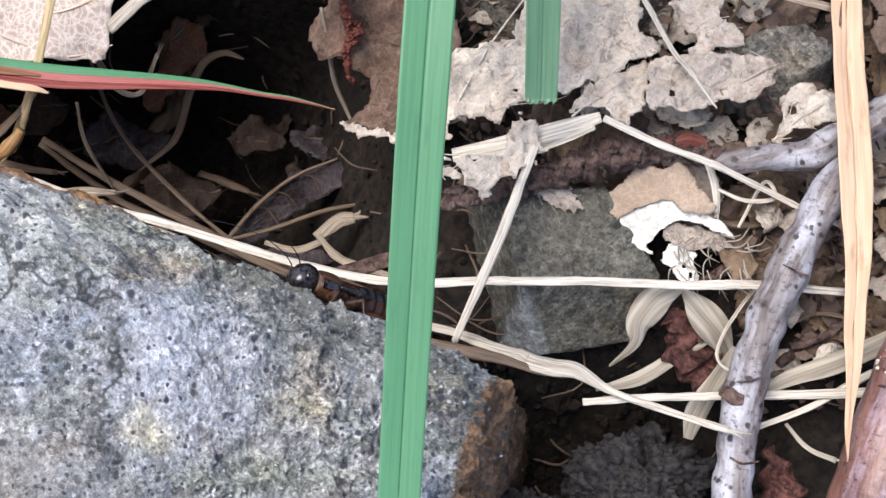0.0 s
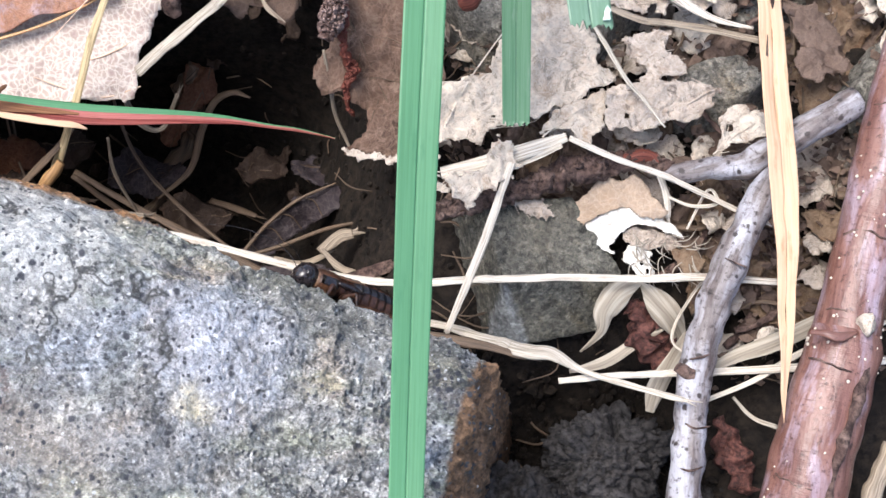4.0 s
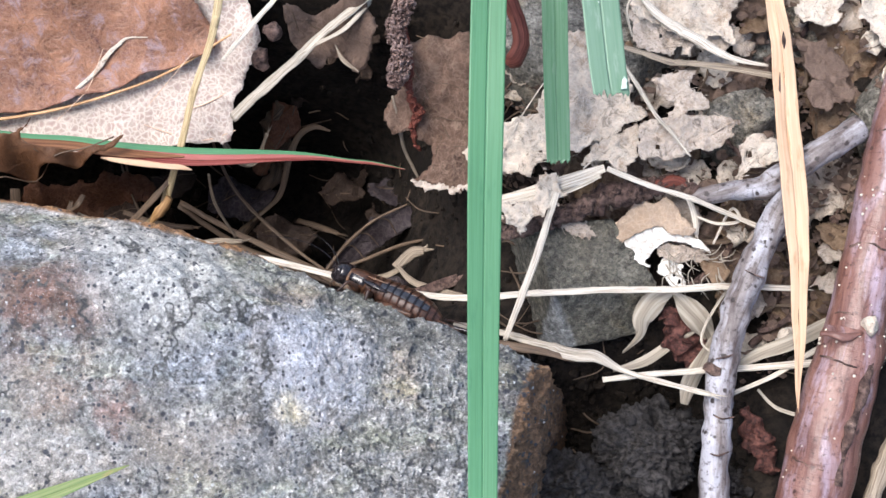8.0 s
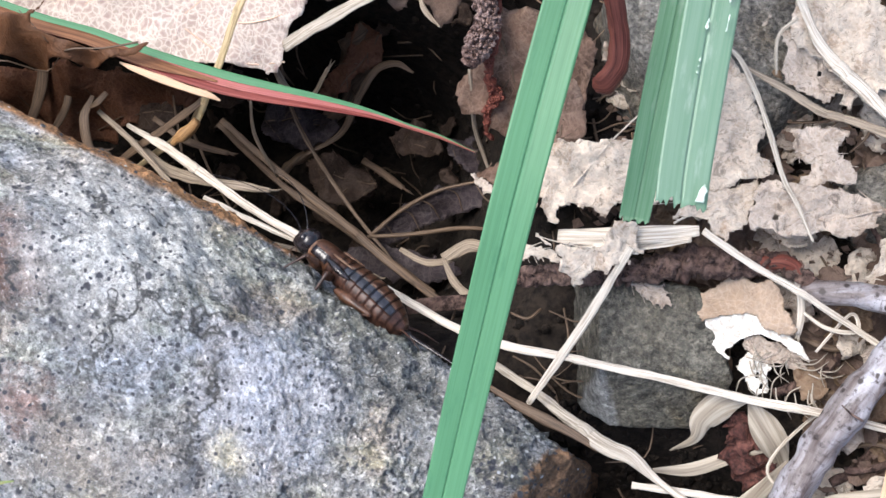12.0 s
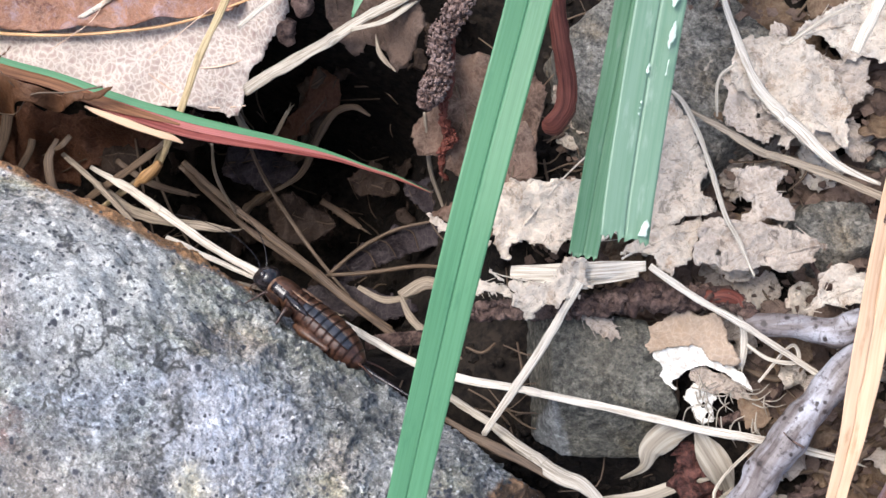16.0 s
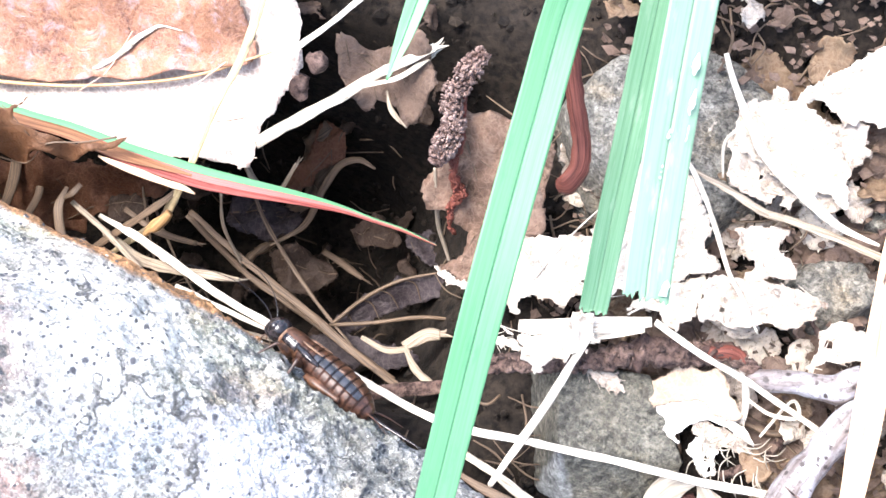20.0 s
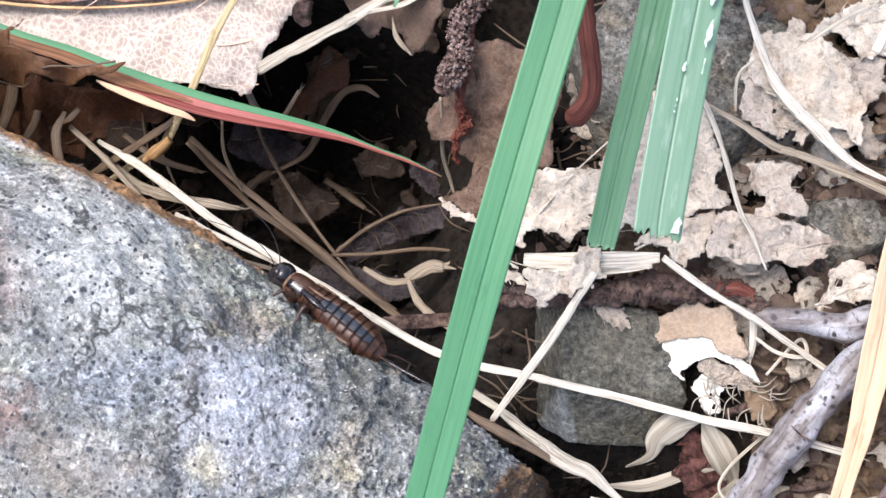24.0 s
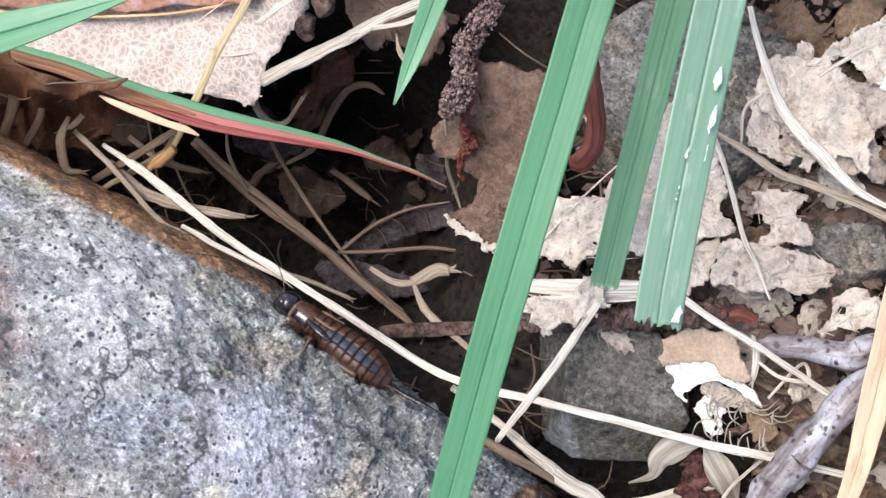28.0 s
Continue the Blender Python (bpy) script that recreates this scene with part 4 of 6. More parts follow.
grass_leaf("dead_grass_blade", [(44, 80, -4, 1.2), (43.5, 55, 6, 1.1), (42.6, 33, 9.5, 1.1), (42.3, 26, 9.2, 1.15), (42.9, 19, 8.6, 1.4), (43.0, 9.2, 7.6, 1.55), (43.2, -0.5, 7, 1.65), (43.3, -10, 5.5, 1.15), (43.1, -18, 3.8, 0.78), (42.8, -24, 2.4, 0.35), (42.6, -27.5, 1.8, 0.06)], TAN, "dry tan grass blade hanging over the twigs", "dry grass blades", fold=0.12, wave=0.5, lean=6)

dead = bpy.data.objects["dead_grass_blade"]
# Dark strands added on the blade, for the darkness in its hole and slit.
for line in ([(43.25, 20.3, 8.9, 0.05), (43.25, 19, 8.8, 0.22), (43.2, 17.9, 8.7, 0.05)], [(42.5, 14.8, 8.3, 0.04), (42.3, 12, 8.05, 0.12), (42.25, 9.2, 7.75, 0.04)]):
    strand("slit", line, BARK_DARK, dead, "dark strand laid on the dry blade as its slit", flat=0.3, sides=6, lumps=0.2)

# ---- straw ----
def straw(name, line, material, label):
    """A dry stalk: its length, the nodes on it and the split fibres of its end."""
    p = np.asarray(line, float)
    mid = p[len(p) // 2]
    ob = thing(name, mid[0], mid[1], mid[2] - mid[3], label, "straw", "dry straws")
    line = [(*q[:3], q[3] * 0.86) for q in line]
    strand("stalk", line, material, ob, flat=0.3, lumps=0.12, ridge=0.06, ridges=4, sides=14, bends=0.1, seed=p[0, 0])
    run = np.linalg.norm(np.diff(p[:, :3], axis=0), axis=1).sum()
    rng, path = random.Random(int(abs(p[0, 0]) * 10)), spline(line, 8)
    for k in range(int(run // 22)):
        i = int(len(path) * (k + rng.uniform(0.4, 0.6)) / max(1, run // 22))
        i = min(max(i, 1), len(path) - 2)
        a, b, c = path[i - 1], path[i], path[i + 1]
        step = (c - a)[:3] / (np.linalg.norm((c - a)[:3]) + 1e-9)
        strand("node", [(*(b[:3] - step * 0.8), b[3] * 0.95), (*(b[:3] - step * 0.25), b[3] * 1.1), (*(b[:3] + step * 0.25), b[3] * 1.08), (*(b[:3] + step * 0.8), b[3] * 0.95)], material, ob, flat=0.5, lumps=0.1)
    tip, before = path[-1], path[-4]
    step = (tip - before)[:3] / (np.linalg.norm((tip - before)[:3]) + 1e-9)
    for k in range(2 if tip[3] > 0.2 else 0):
        off = np.array((rng.uniform(-0.25, 0.25), rng.uniform(-0.25, 0.25), 0.0))
        strand("split_end", [(*(tip[:3] - step * 0.4 + off * 0.5), tip[3] * 0.5), (*(tip[:3] + step * 0.6 + off), tip[3] * 0.4), (*(tip[:3] + step * rng.uniform(1.0, 1.8) + off * 2.5), 0.04)], material, ob, flat=0.4, sides=6, lumps=0.1)
    return ob


straw("dry_straw", [(-29.5, 20.8, 0, 0.3), (-26.5, 23.6, 2, 0.42), (-22.4, 27.7, 4, 0.42), (-18.1, 31.9, 7, 0.4)], STRAW, "thin white straw over the oak leaf's edge")
straw("dry_straw", [(-32.3, 17.6, -13, 0.25), (-30.2, 14.7, -18, 0.5), (-27.5, 14.6, -20, 0.35), (-25.2, 17.5, -16, 0.3)], STRAW_DULL_SHADE, "curled sheath of the weathered stalk")
straw("dry_straw", [(-53.3, 8.3, -19, 0.35), (-53.4, 5.2, -19, 0.7), (-52, 2.1, -20, 0.6), (-50.1, 2.2, -20, 0.3)], STRAW_BROWN_SHADE, "curled dry husk behind the rock")
straw("dry_straw", [(-51.3, 8.8, -18, 0.4), (-52, 7.4, -18, 0.5), (-53.2, 6.8, -19, 0.3)], STRAW_BROWN_SHADE, "small dry husk behind the rock")
straw("dry_straw", [(-47.7, 4.6, -22, 0.5), (-42.2, 1.9, -20, 0.8), (-37, 1.1, -18, 0.7), (-31.1, 1.3, -17, 0.6), (-28.2, 1.8, -18, 0.3)], STRAW_DULL_SHADE, "flattened straw behind the rock, coloured dull for the shade")
straw("dry_straw", [(-46.9, 8.6, -24, 0.4), (-41.7, 6.7, -24, 0.5), (-36.9, 7, -26, 0.4)], STRAW_BROWN_SHADE, "brown stalk in the shade")
straw("dry_straw", [(-63.9, 13.1, -26, 0.8), (-64, 9, -28, 0.9), (-64.8, 4.6, -30, 0.6)], STRAW_BROWN_SHADE, "dark upright stem in the shade")
straw("dry_straw", [(-62.3, 13.5, -28, 0.5), (-60.5, 9.4, -29, 0.6), (-62, 4.8, -31, 0.5)], STRAW_BROWN_SHADE, "dark upright stem in the shade")
straw("dry_straw", [(-39.1, 11, -26, 0.4), (-31.1, 7, -28, 0.5), (-19.6, 1.9, -30, 0.6), (-13.7, -1.1, -30, 0.6), (-6.2, -4.7, -27, 0.5)], STRAW_BROWN_SHADE, "grey-brown stalk down in the hollow")
straw("dry_straw", [(-27.9, -2.8, -26, 0.3), (-20.3, -3, -26, 0.3), (-14.3, -3.8, -26, 0.3)], STRAW_DULL_SHADE, "thin stalk in the hollow")
straw("dry_straw", [(-7, -0, -24, 0.7), (-4.6, 2.1, -24, 1), (-2.9, 2.7, -24, 0.7)], STRAW_DULL_SHADE, "short tan stub in the hollow")
straw("dry_straw", [(-13.1, 0.9, -29, 0.3), (-9.3, -0.2, -28, 0.5), (-6.1, 0.5, -26, 0.4)], STRAW_DULL_SHADE, "curled pale sheath in the hollow")
straw("dry_straw", [(-9, -7.5, -20, 0.9), (-4.4, -6, -19, 1), (2.1, -4.1, -17, 0.9)], BARK_DARK, "reddish root crossing below the grass blade")
straw("dry_straw", [(36.5, -19.8, -3, 0.15), (32.7, -16.6, -4, 0.2), (37.2, -9.7, -3, 0.2), (39.1, -13.9, -3, 0.15)], STRAW_GREY, "thin wiry fibre by the twig")
straw("dry_straw", [(32.4, -1, -1, 0.2), (35.2, -2.1, -1, 0.25), (38.1, -1.7, -1, 0.25), (37.2, -0.1, -1, 0.2), (34.7, -4.5, -2, 0.15)], STRAW, "looped pale fibre by the twig")
straw("dry_straw", [(31.2, 2.2, -0, 0.5), (32.4, -1, -1, 0.45), (32.7, -3.2, -2, 0.3)], STRAW, "short pale straw by the twig")
straw("dry_straw", [(41, -12.3, -8, 0.2), (43.6, -11.4, -6, 0.25), (47.9, -12.6, -6, 0.25), (50.3, -15.4, -8, 0.2)], STRAW_BROWN_SHADE, "arching brown fibre beside the branch")
straw("dry_straw", [(40.5, -21.9, -9, 0.2), (42.5, -24.2, -9, 0.3), (45.3, -25.3, -9, 0.3)], STRAW_GREY, "pale fibre beside the branch")
straw("dry_straw", [(23.7, 18.3, 11, 0.12), (22.9, 21.3, 13, 0.2), (24.2, 23.1, 14, 0.2)], STRAW_GREY, "thin curled leaf edge")
straw("dry_straw", [(-49.1, 6.5, -22, 0.3), (-41.5, 3.7, -18, 0.6), (-30.2, -1.2, -13, 0.55), (-20.1, -4.6, -10, 0.5), (-9.3, -8.1, -8, 0.5), (-1.3, -10.7, -4.5, 0.5), (4.5, -11.4, -3, 0.5), (11.1, -11.2, -2, 0.48), (20, -11.1, -1, 0.48), (28.8, -11, -0.8, 0.48), (35.4, -10.6, -1, 0.48), (45.3, -10.1, -3, 0.45)], STRAW, "long pale dry straw lying across the stone")
straw("dry_straw", [(14.2, -0, 4.6, 0.45), (12.3, -5.5, 1.2, 0.5), (9.9, -11.7, -2.2, 0.5), (7.9, -16.4, -5, 0.35)], STRAW, "short flattened pale straw crossing the long one")
straw("dry_straw", [(-1.4, -10.5, -16.0, 0.35), (3.2, -12.5, -12.0, 0.45), (8.4, -14.8, -8.0, 0.55), (12.7, -17.0, -5.4, 0.75), (16.4, -18.8, -3.4, 0.95), (19.2, -19.4, -2.6, 0.8), (22.6, -21, -3, 0.42), (27.5, -23, -1.5, 0.4), (32.7, -24.8, 0, 0.35)], STRAW_GREY, "bent pale straw at the rock's broken end")
straw("dry_straw", [(20, -21.9, -4, 0.4), (26, -21.2, -4, 0.42), (32.5, -20.6, -4.5, 0.45), (39.8, -20, -5, 0.5), (48.4, -19.3, -5, 0.55), (57.1, -18.4, -5, 0.5)], STRAW, "pale straw passing under the grey twig")
straw("dry_straw", [(36.1, -23.4, -6, 0.3), (41.9, -21, -5.5, 0.35), (48.6, -17.2, -5, 0.4), (56.8, -14.4, -5, 0.4)], STRAW, "thin pale straw under the grey twig")
straw("dry_straw", [(20.7, 3.5, 3.8, 0.42), (26.2, 1.5, 3, 0.4), (31.9, 0, 2, 0.4), (38.9, -2, -0.5, 0.38), (45.3, -3.5, -3, 0.3)], STRAW, "kinked pale straw over the dark twig")
stalk = straw("dry_straw", [(-24.5, 32, 26, 0.6), (-29.1, 22, 8.5, 0.62), (-33, 17.5, -1, 0.6), (-37, 11.8, -12, 0.6), (-40.2, 7.6, -19.4, 0.75), (-41.2, 6.8, -20.5, 0.6), (-45.5, 4.0, -24, 0.5), (-50, 2, -30, 0.4)], STALK, "upright tan stalk with a knot")
strand("knot", [(-38.3, 7.1, -14.8, 0.5), (-39.1, 6.2, -15.6, 0.68), (-40.0, 5.5, -16.4, 0.78), (-40.7, 5.0, -17.0, 0.62), (-41.2, 4.4, -17.4, 0.5)], KNOT, stalk, "orange-brown knot", flat=0.9, sides=14, lumps=0.25)
straw("dry_straw", [(-29.2, 16.7, -9, 0.9), (-25.3, 19, -6, 0.9), (-20.4, 22.1, -3, 0.8), (-15.7, 25.3, 0, 0.7), (-9.8, 28.3, 4, 0.6)], STRAW_GREY, "thick weathered stalk over the dark hollow")
straw("dry_straw", [(-17.3, 23.8, -1, 0.3), (-13, 25.2, 1, 0.4), (-9.8, 28.1, 3, 0.4)], STRAW_GREY, "thin weathered stalk beside the hollow")
straw("dry_straw", [(-52.8, 7.2, -21, 0.35), (-46.2, 3.6, -19, 0.4), (-37.9, -1.5, -16, 0.35), (-34.8, -2.2, -16, 0.3)], STRAW_DULL_SHADE, "short pale straw behind the rock")
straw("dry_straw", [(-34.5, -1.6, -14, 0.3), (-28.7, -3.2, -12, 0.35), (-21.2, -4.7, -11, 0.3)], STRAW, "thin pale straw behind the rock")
straw("dry_straw", [(-49.7, 2, -24, 0.55), (-45, 5, -20, 0.6), (-39.5, 9.3, -16, 0.5), (-36.6, 13.6, -15, 0.35)], STRAW_BROWN_SHADE, "brown stalk under the knotted straw")
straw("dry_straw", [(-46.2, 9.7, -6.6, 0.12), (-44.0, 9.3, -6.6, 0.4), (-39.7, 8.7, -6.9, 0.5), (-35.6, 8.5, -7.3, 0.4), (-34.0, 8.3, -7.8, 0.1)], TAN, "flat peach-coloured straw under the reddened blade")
straw("dry_straw", [(-39.4, 10.3, -26, 0.35), (-31.5, 6.3, -31, 0.5), (-24.7, 3.7, -32, 0.5), (-17.9, 1.1, -33, 0.5), (-7.6, -3.5, -29, 0.45)], STRAW_BROWN_SHADE, "brown stalk down in the hollow")
straw("dry_straw", [(-6.6, -0.4, -22, 0.3), (-4.4, -3.1, -21, 0.55), (-1.4, -4.9, -19, 0.5), (2.6, -6.9, -16, 0.4)], STRAW_DULL_SHADE, "curved pale husk below the grass blade")
straw("dry_straw", [(-23.4, 14.3, -42, 0.5), (-19.6, 12.7, -41, 0.6), (-16.6, 11.2, -40, 0.3)], STRAW_BROWN_SHADE, "short orange-brown twig in the hollow")
straw("dry_straw", [(18.2, 22.1, 6.8, 0.16), (20.4, 20.7, 6.7, 0.3), (22.7, 17.7, 6.3, 0.3), (24.9, 14.0, 5.9, 0.32), (27.2, 10.0, 5.4, 0.3), (29.1, 7.7, 5.1, 0.28), (31.3, 4.7, 4.8, 0.12)], STRAW_GREY, "thin crinkled fibre over the litter")
straw("dry_straw", [(21.6, 33.5, 8.2, 0.3), (23.0, 30.7, 7.9, 0.4), (25.0, 27.4, 7.5, 0.5), (28.1, 23.5, 7.0, 0.65), (32.5, 20.5, 6.7, 0.8), (36.9, 17.9, 6.3, 0.5), (41.7, 16.8, 6.2, 0.2)], STRAW, "pale twisted grass strip over a torn leaf")
straw("dry_straw", [(21.2, 20.4, 5.8, 0.2), (25.6, 19.0, 5.7, 0.45), (29.5, 17.7, 5.5, 0.5), (32.5, 17.5, 5.5, 0.5), (36.7, 16.9, 5.4, 0.55), (42.7, 15.8, 5.3, 0.5)], STRAW_DULL_SHADE, "weathered stalk among the torn leaves")
straw("dry_straw", [(28.6, 25.4, 16, 0.2), (30.7, 27.5, 17, 0.25), (33.5, 30, 17, 0.2)], STRAW_GREY, "thin stalk on a torn leaf")
straw("dry_straw", [(-33.5, 11.7, -17, 0.22), (-33.1, 8.9, -22, 0.25), (-30.7, 6.1, -29, 0.22)], STRAW_DULL_SHADE, "thin curved root in the hollow")
straw("dry_straw", [(-6.7, 16.1, -1.0, 0.2), (-5.9, 13.6, -5.0, 0.26), (-5.3, 12.0, -9.0, 0.3), (-4.1, 10.4, -12.0, 0.25), (-3.0, 8.9, -14.0, 0.12)], STRAW_DULL_SHADE, "thin pale root hanging at the hollow's edge")

# ---- twigs ----
def bark_scales(parent, line, material, count, size, seed):
    """Loose flakes of bark along a twig, in one mesh."""
    rng, path, verts, faces = random.Random(seed), spline(line, 12), [], []
    _, side, up = frames_along(path)
    v, f = ball(1)
    for _ in range(count):
        k = rng.randrange(len(path))
        a = rng.uniform(-0.2, math.pi + 0.2)
        c = path[k, :3] + path[k, 3] * 0.92 * (math.cos(a) * side[k] + math.sin(a) * up[k])
        s = size * rng.uniform(0.5, 1.3)
        turn = np.array(Euler((rng.uniform(0, 6), rng.uniform(0, 6), rng.uniform(0, 6))).to_matrix())
        base = len(verts)
        verts.extend((v * (s, s * rng.uniform(0.5, 1), s * 0.4)) @ turn.T + c)
        faces.extend([[i + base for i in q] for q in f])
    tagged(mesh_object("bark_flake", verts, faces, material, parent), kind="stuff")


def grey_twig():
    twig = thing("grey_twig", 36, -8, -4, "forked grey twig with smooth spotted bark", "twig")
    strand("side_branch", [(31.7, 1.1, 0.6, 0.35), (32.4, 1.0, 0.8, 0.9), (34.1, 1.0, 1.2, 1.25), (37.4, 1.4, 1.8, 1.35), (40.7, 1.5, 2.6, 1.5), (43.4, 3.0, 3.4, 1.55), (47.5, 5.4, 4, 1.7), (53, 8.8, 5, 1.7)], BARK_GREY, twig, "horizontal side branch", flat=0.95, sides=24, lumps=0.12, lump_scale=0.5, steps=14, ridge=0)
    strand("main_branch", [(43.8, 0.1, 3.2, 1.5), (41.6, -3.2, 3, 1.75), (38.4, -9.6, 2, 1.85), (36.3, -14.8, 0, 1.85), (34.8, -20.8, -2, 1.85), (33.9, -28.2, -4, 1.85), (33.5, -36.1, -7, 1.9), (33.1, -47.8, -12, 2.2)], BARK_GREY, twig, "thicker main branch", flat=0.95, sides=24, lumps=0.12, lump_scale=0.5, steps=14, ridge=0)
    for cut in ([(35.6, -19.8, 0.2, 0.1), (34.8, -20.2, 0.4, 0.13), (33.6, -20.3, 0, 0.1)], [(33.2, -26.8, -2.2, 0.1), (34.2, -27.4, -1.8, 0.14), (35.9, -27, -2.4, 0.1)], [(37.2, -10, 3.6, 0.1), (38.2, -10.7, 4, 0.12), (39.4, -11, 3.6, 0.1)], [(32.4, -31.1, -3.8, 0.1), (33.6, -31.7, -3, 0.12), (35.1, -31.1, -3.6, 0.1)]):
        strand("crack", cut, BARK_DARK, twig, "dark crack in the bark", sides=6, lumps=0.3)
    for spot in ([(32.5, -20.8, -1.5, 0.5), (33.3, -21.6, -0.8, 0.7), (34.2, -21.8, -0.5, 0.5)], [(42.9, -5.1, 3, 0.5), (43.5, -5.8, 3, 0.7), (44.1, -6.6, 2, 0.4)]):
        strand("node", spot, BARK_DARK, twig, "dark bud scar", sides=10, lumps=0.2)


grey_twig()


def dark_twig():
    line = [(3.9, -4.4, -1.5, 0.9), (9.2, -2.9, -1.0, 1.0), (15.6, -1.2, -0.4, 1.1), (20.0, 0.8, -0.3, 1.5), (24.6, 1.9, -0.3, 1.35), (28.3, 2.9, 0.0, 1.0), (30.6, 2.8, 0.2, 0.85), (32.6, 1.3, 0.8, 0.7)]
    twig = thing("dark_twig", 24, 1, -2, "crumbling dark red-brown twig under the straw", "twig")
    strand("stem", line, BARK_DARK, twig, flat=0.9, sides=18, lumps=0.35, lump_scale=1.1, steps=16, ridge=0)
    bark_scales(twig, line, BARK_DARK, 260, 0.5, 5)
    strand("bare_wood", [(27.0, 2.7, 0.5, 0.5), (28.7, 2.9, 0.7, 0.85), (30.5, 3.0, 0.8, 0.7), (31.4, 2.2, 0.9, 0.3)], RED_STEM, twig, "bare orange-red wood", sides=12, lumps=0.15)


dark_twig()


def red_branch():
    upper = [(61.8, 20.4, 8, 3.4), (57.8, 8.7, 6, 3.5), (55, -1.3, 4, 3.5), (52.4, -11, 2, 3.5), (50.8, -17.2, 0.5, 3.6), (50.4, -19.2, 0, 3.2)]
    lower = [(50.9, -16.3, 0.5, 3.4), (50.5, -18.2, 0.2, 4), (49.5, -21.3, -0.3, 4.15), (47.1, -28.6, -2, 4.3), (45, -37.1, -5, 4.4), (41.9, -48.1, -9, 4.4)]
    branch = thing("red_brown_branch", 50, -18, -6, "thick red-brown branch with pale pores and peeling bark", "branch")
    for name, line in (("upper_length", upper), ("lower_length", lower)):
        strand(name, line, BARK_RED, branch, flat=0.95, sides=30, lumps=0.045, lump_scale=0.3, steps=18, ridge=0)
    rng, verts, faces = random.Random(4), [], []
    v, f = ball(1)
    for line in (upper, lower):
        path = spline(line, 30)
        _, side, up = frames_along(path)
        for _ in range(48):
            k, a = rng.randrange(len(path)), rng.uniform(0.1, math.pi - 0.1)
            c = path[k, :3] + path[k, 3] * 0.985 * (math.cos(a) * side[k] + 0.95 * math.sin(a) * up[k])
            s, base = rng.uniform(0.1, 0.24), len(verts)
            verts.extend(v * s + c)
            faces.extend([[i + base for i in q] for q in f])
    tagged(mesh_object("pore", verts, faces, STRAW, branch, "small pale pores"), kind="stuff")
    for k, (line, r) in enumerate(((upper, 0.12), (upper, 0.16), (upper, 0.1), (lower, 0.12), (lower, 0.1))):
        path = spline(line, 30)
        _, side, up = frames_along(path)
        m = (35, 78, 110, 60, 105)[k]
        turn = [(path[m + int(2 * math.sin(a * 3 + k)), :3] + path[m, 3] * 1.0 * (math.cos(a) * side[m] + 0.95 * math.sin(a) * up[m])) for a in np.linspace(0.5, 2.3 - 0.2 * k, 8)]
        strand("crack", [(*p, r) for p in turn], BARK_DARK, branch, "dark crack across the bark", sides=6, lumps=0.3, steps=4)
    strand("peeling_rim", [(45.7, -18.1, 3.6, 0.3), (47.2, -18.5, 4.6, 0.5), (48.6, -18.9, 4.6, 0.5), (50.6, -18.2, 4, 0.4)], BARK_RED, branch, "lifted rim of peeling bark", flat=0.5, sides=10, lumps=0.4)
    strand("torn_edge", [(51.9, -19.7, 3, 0.5), (51, -23.6, 3, 0.6), (48.6, -29.5, 2, 0.6), (47, -35.8, -0.5, 0.5)], BARK_DARK, branch, "dark torn edge of the bark", flat=0.5, sides=10, lumps=0.5)
    strand("bare_wood", [(56.7, -28, -5, 1), (54.4, -32.7, -6, 1.1), (52.8, -37.5, -7, 1)], STRAW_DULL_SHADE, branch, "tan bare wood under the bark", flat=0.6, sides=14, lumps=0.2)
    strand("knob", [(50.9, -16.8, 4, 0.7), (51.4, -17.1, 4.5, 1), (52.4, -17.1, 4, 0.7)], LITTER, branch, "pale torn scar", sides=14, lumps=0.5, lump_scale=0.9)


red_branch()
strand("leaf_stalk", [(5, 23.1, 27, 0.78), (7, 17.9, 24.5, 0.82), (8.7, 14, 22.5, 0.88), (9.1, 11.9, 21.6, 0.95), (8.5, 10.5, 20.5, 1.05), (7.8, 10.2, 19.5, 0.8)], RED_STEM, None, "smooth dark red leaf stalk with a swollen foot", "stalk", flat=0.9, sides=20, lumps=0.09, lump_scale=0.9, steps=12, ridge=0.06, ridges=7)

# ---- leaf litter ----
def catkin():
    line = [(-3.9, 27.3, 8.0, 0.8), (-5.3, 24.5, 7.0, 1.3), (-6.2, 21.4, 6.0, 1.15), (-5.3, 19.4, 5.0, 1.25), (-5.8, 17.0, 4.0, 1.35), (-6.3, 15.4, 3.0, 0.7)]
    stem = [(-5.2, 23.2, 5.4, 0.35), (-4.4, 18.8, 3.6, 0.4), (-4.5, 15.8, 1.0, 0.45), (-3.9, 14.8, -1.0, 0.55), (-3.2, 14.1, -2.0, 0.6), (-4.1, 13.0, -4.0, 0.4), (-3.7, 11.4, -6.0, 0.25), (-3.1, 11.1, -7.5, 0.1)]
    ob = thing("withered_catkin", -5, 20, 2, "withered crumbly brown catkin hanging over the hollow", "catkin")
    strand("spindle", [(x, y, z, r * 0.6) for x, y, z, r in line], CATKIN, ob, flat=0.8, sides=14, lumps=0.5, lump_scale=0.8, steps=14, ridge=0)
    strand("stalk", stem, RED_STEM, ob, "dark red shaggy stalk", flat=0.8, sides=10, lumps=0.6, lump_scale=1.1, steps=12, ridge=0)
    bark_scales(ob, [(x, y, z, r * 0.75) for x, y, z, r in line], CATKIN, 420, 0.42, 9)
    bark_scales(ob, [(x, y, z, r * 1.1) for x, y, z, r in line], CATKIN, 420, 0.34, 12)
    bark_scales(ob, stem, RED_STEM, 130, 0.34, 10)


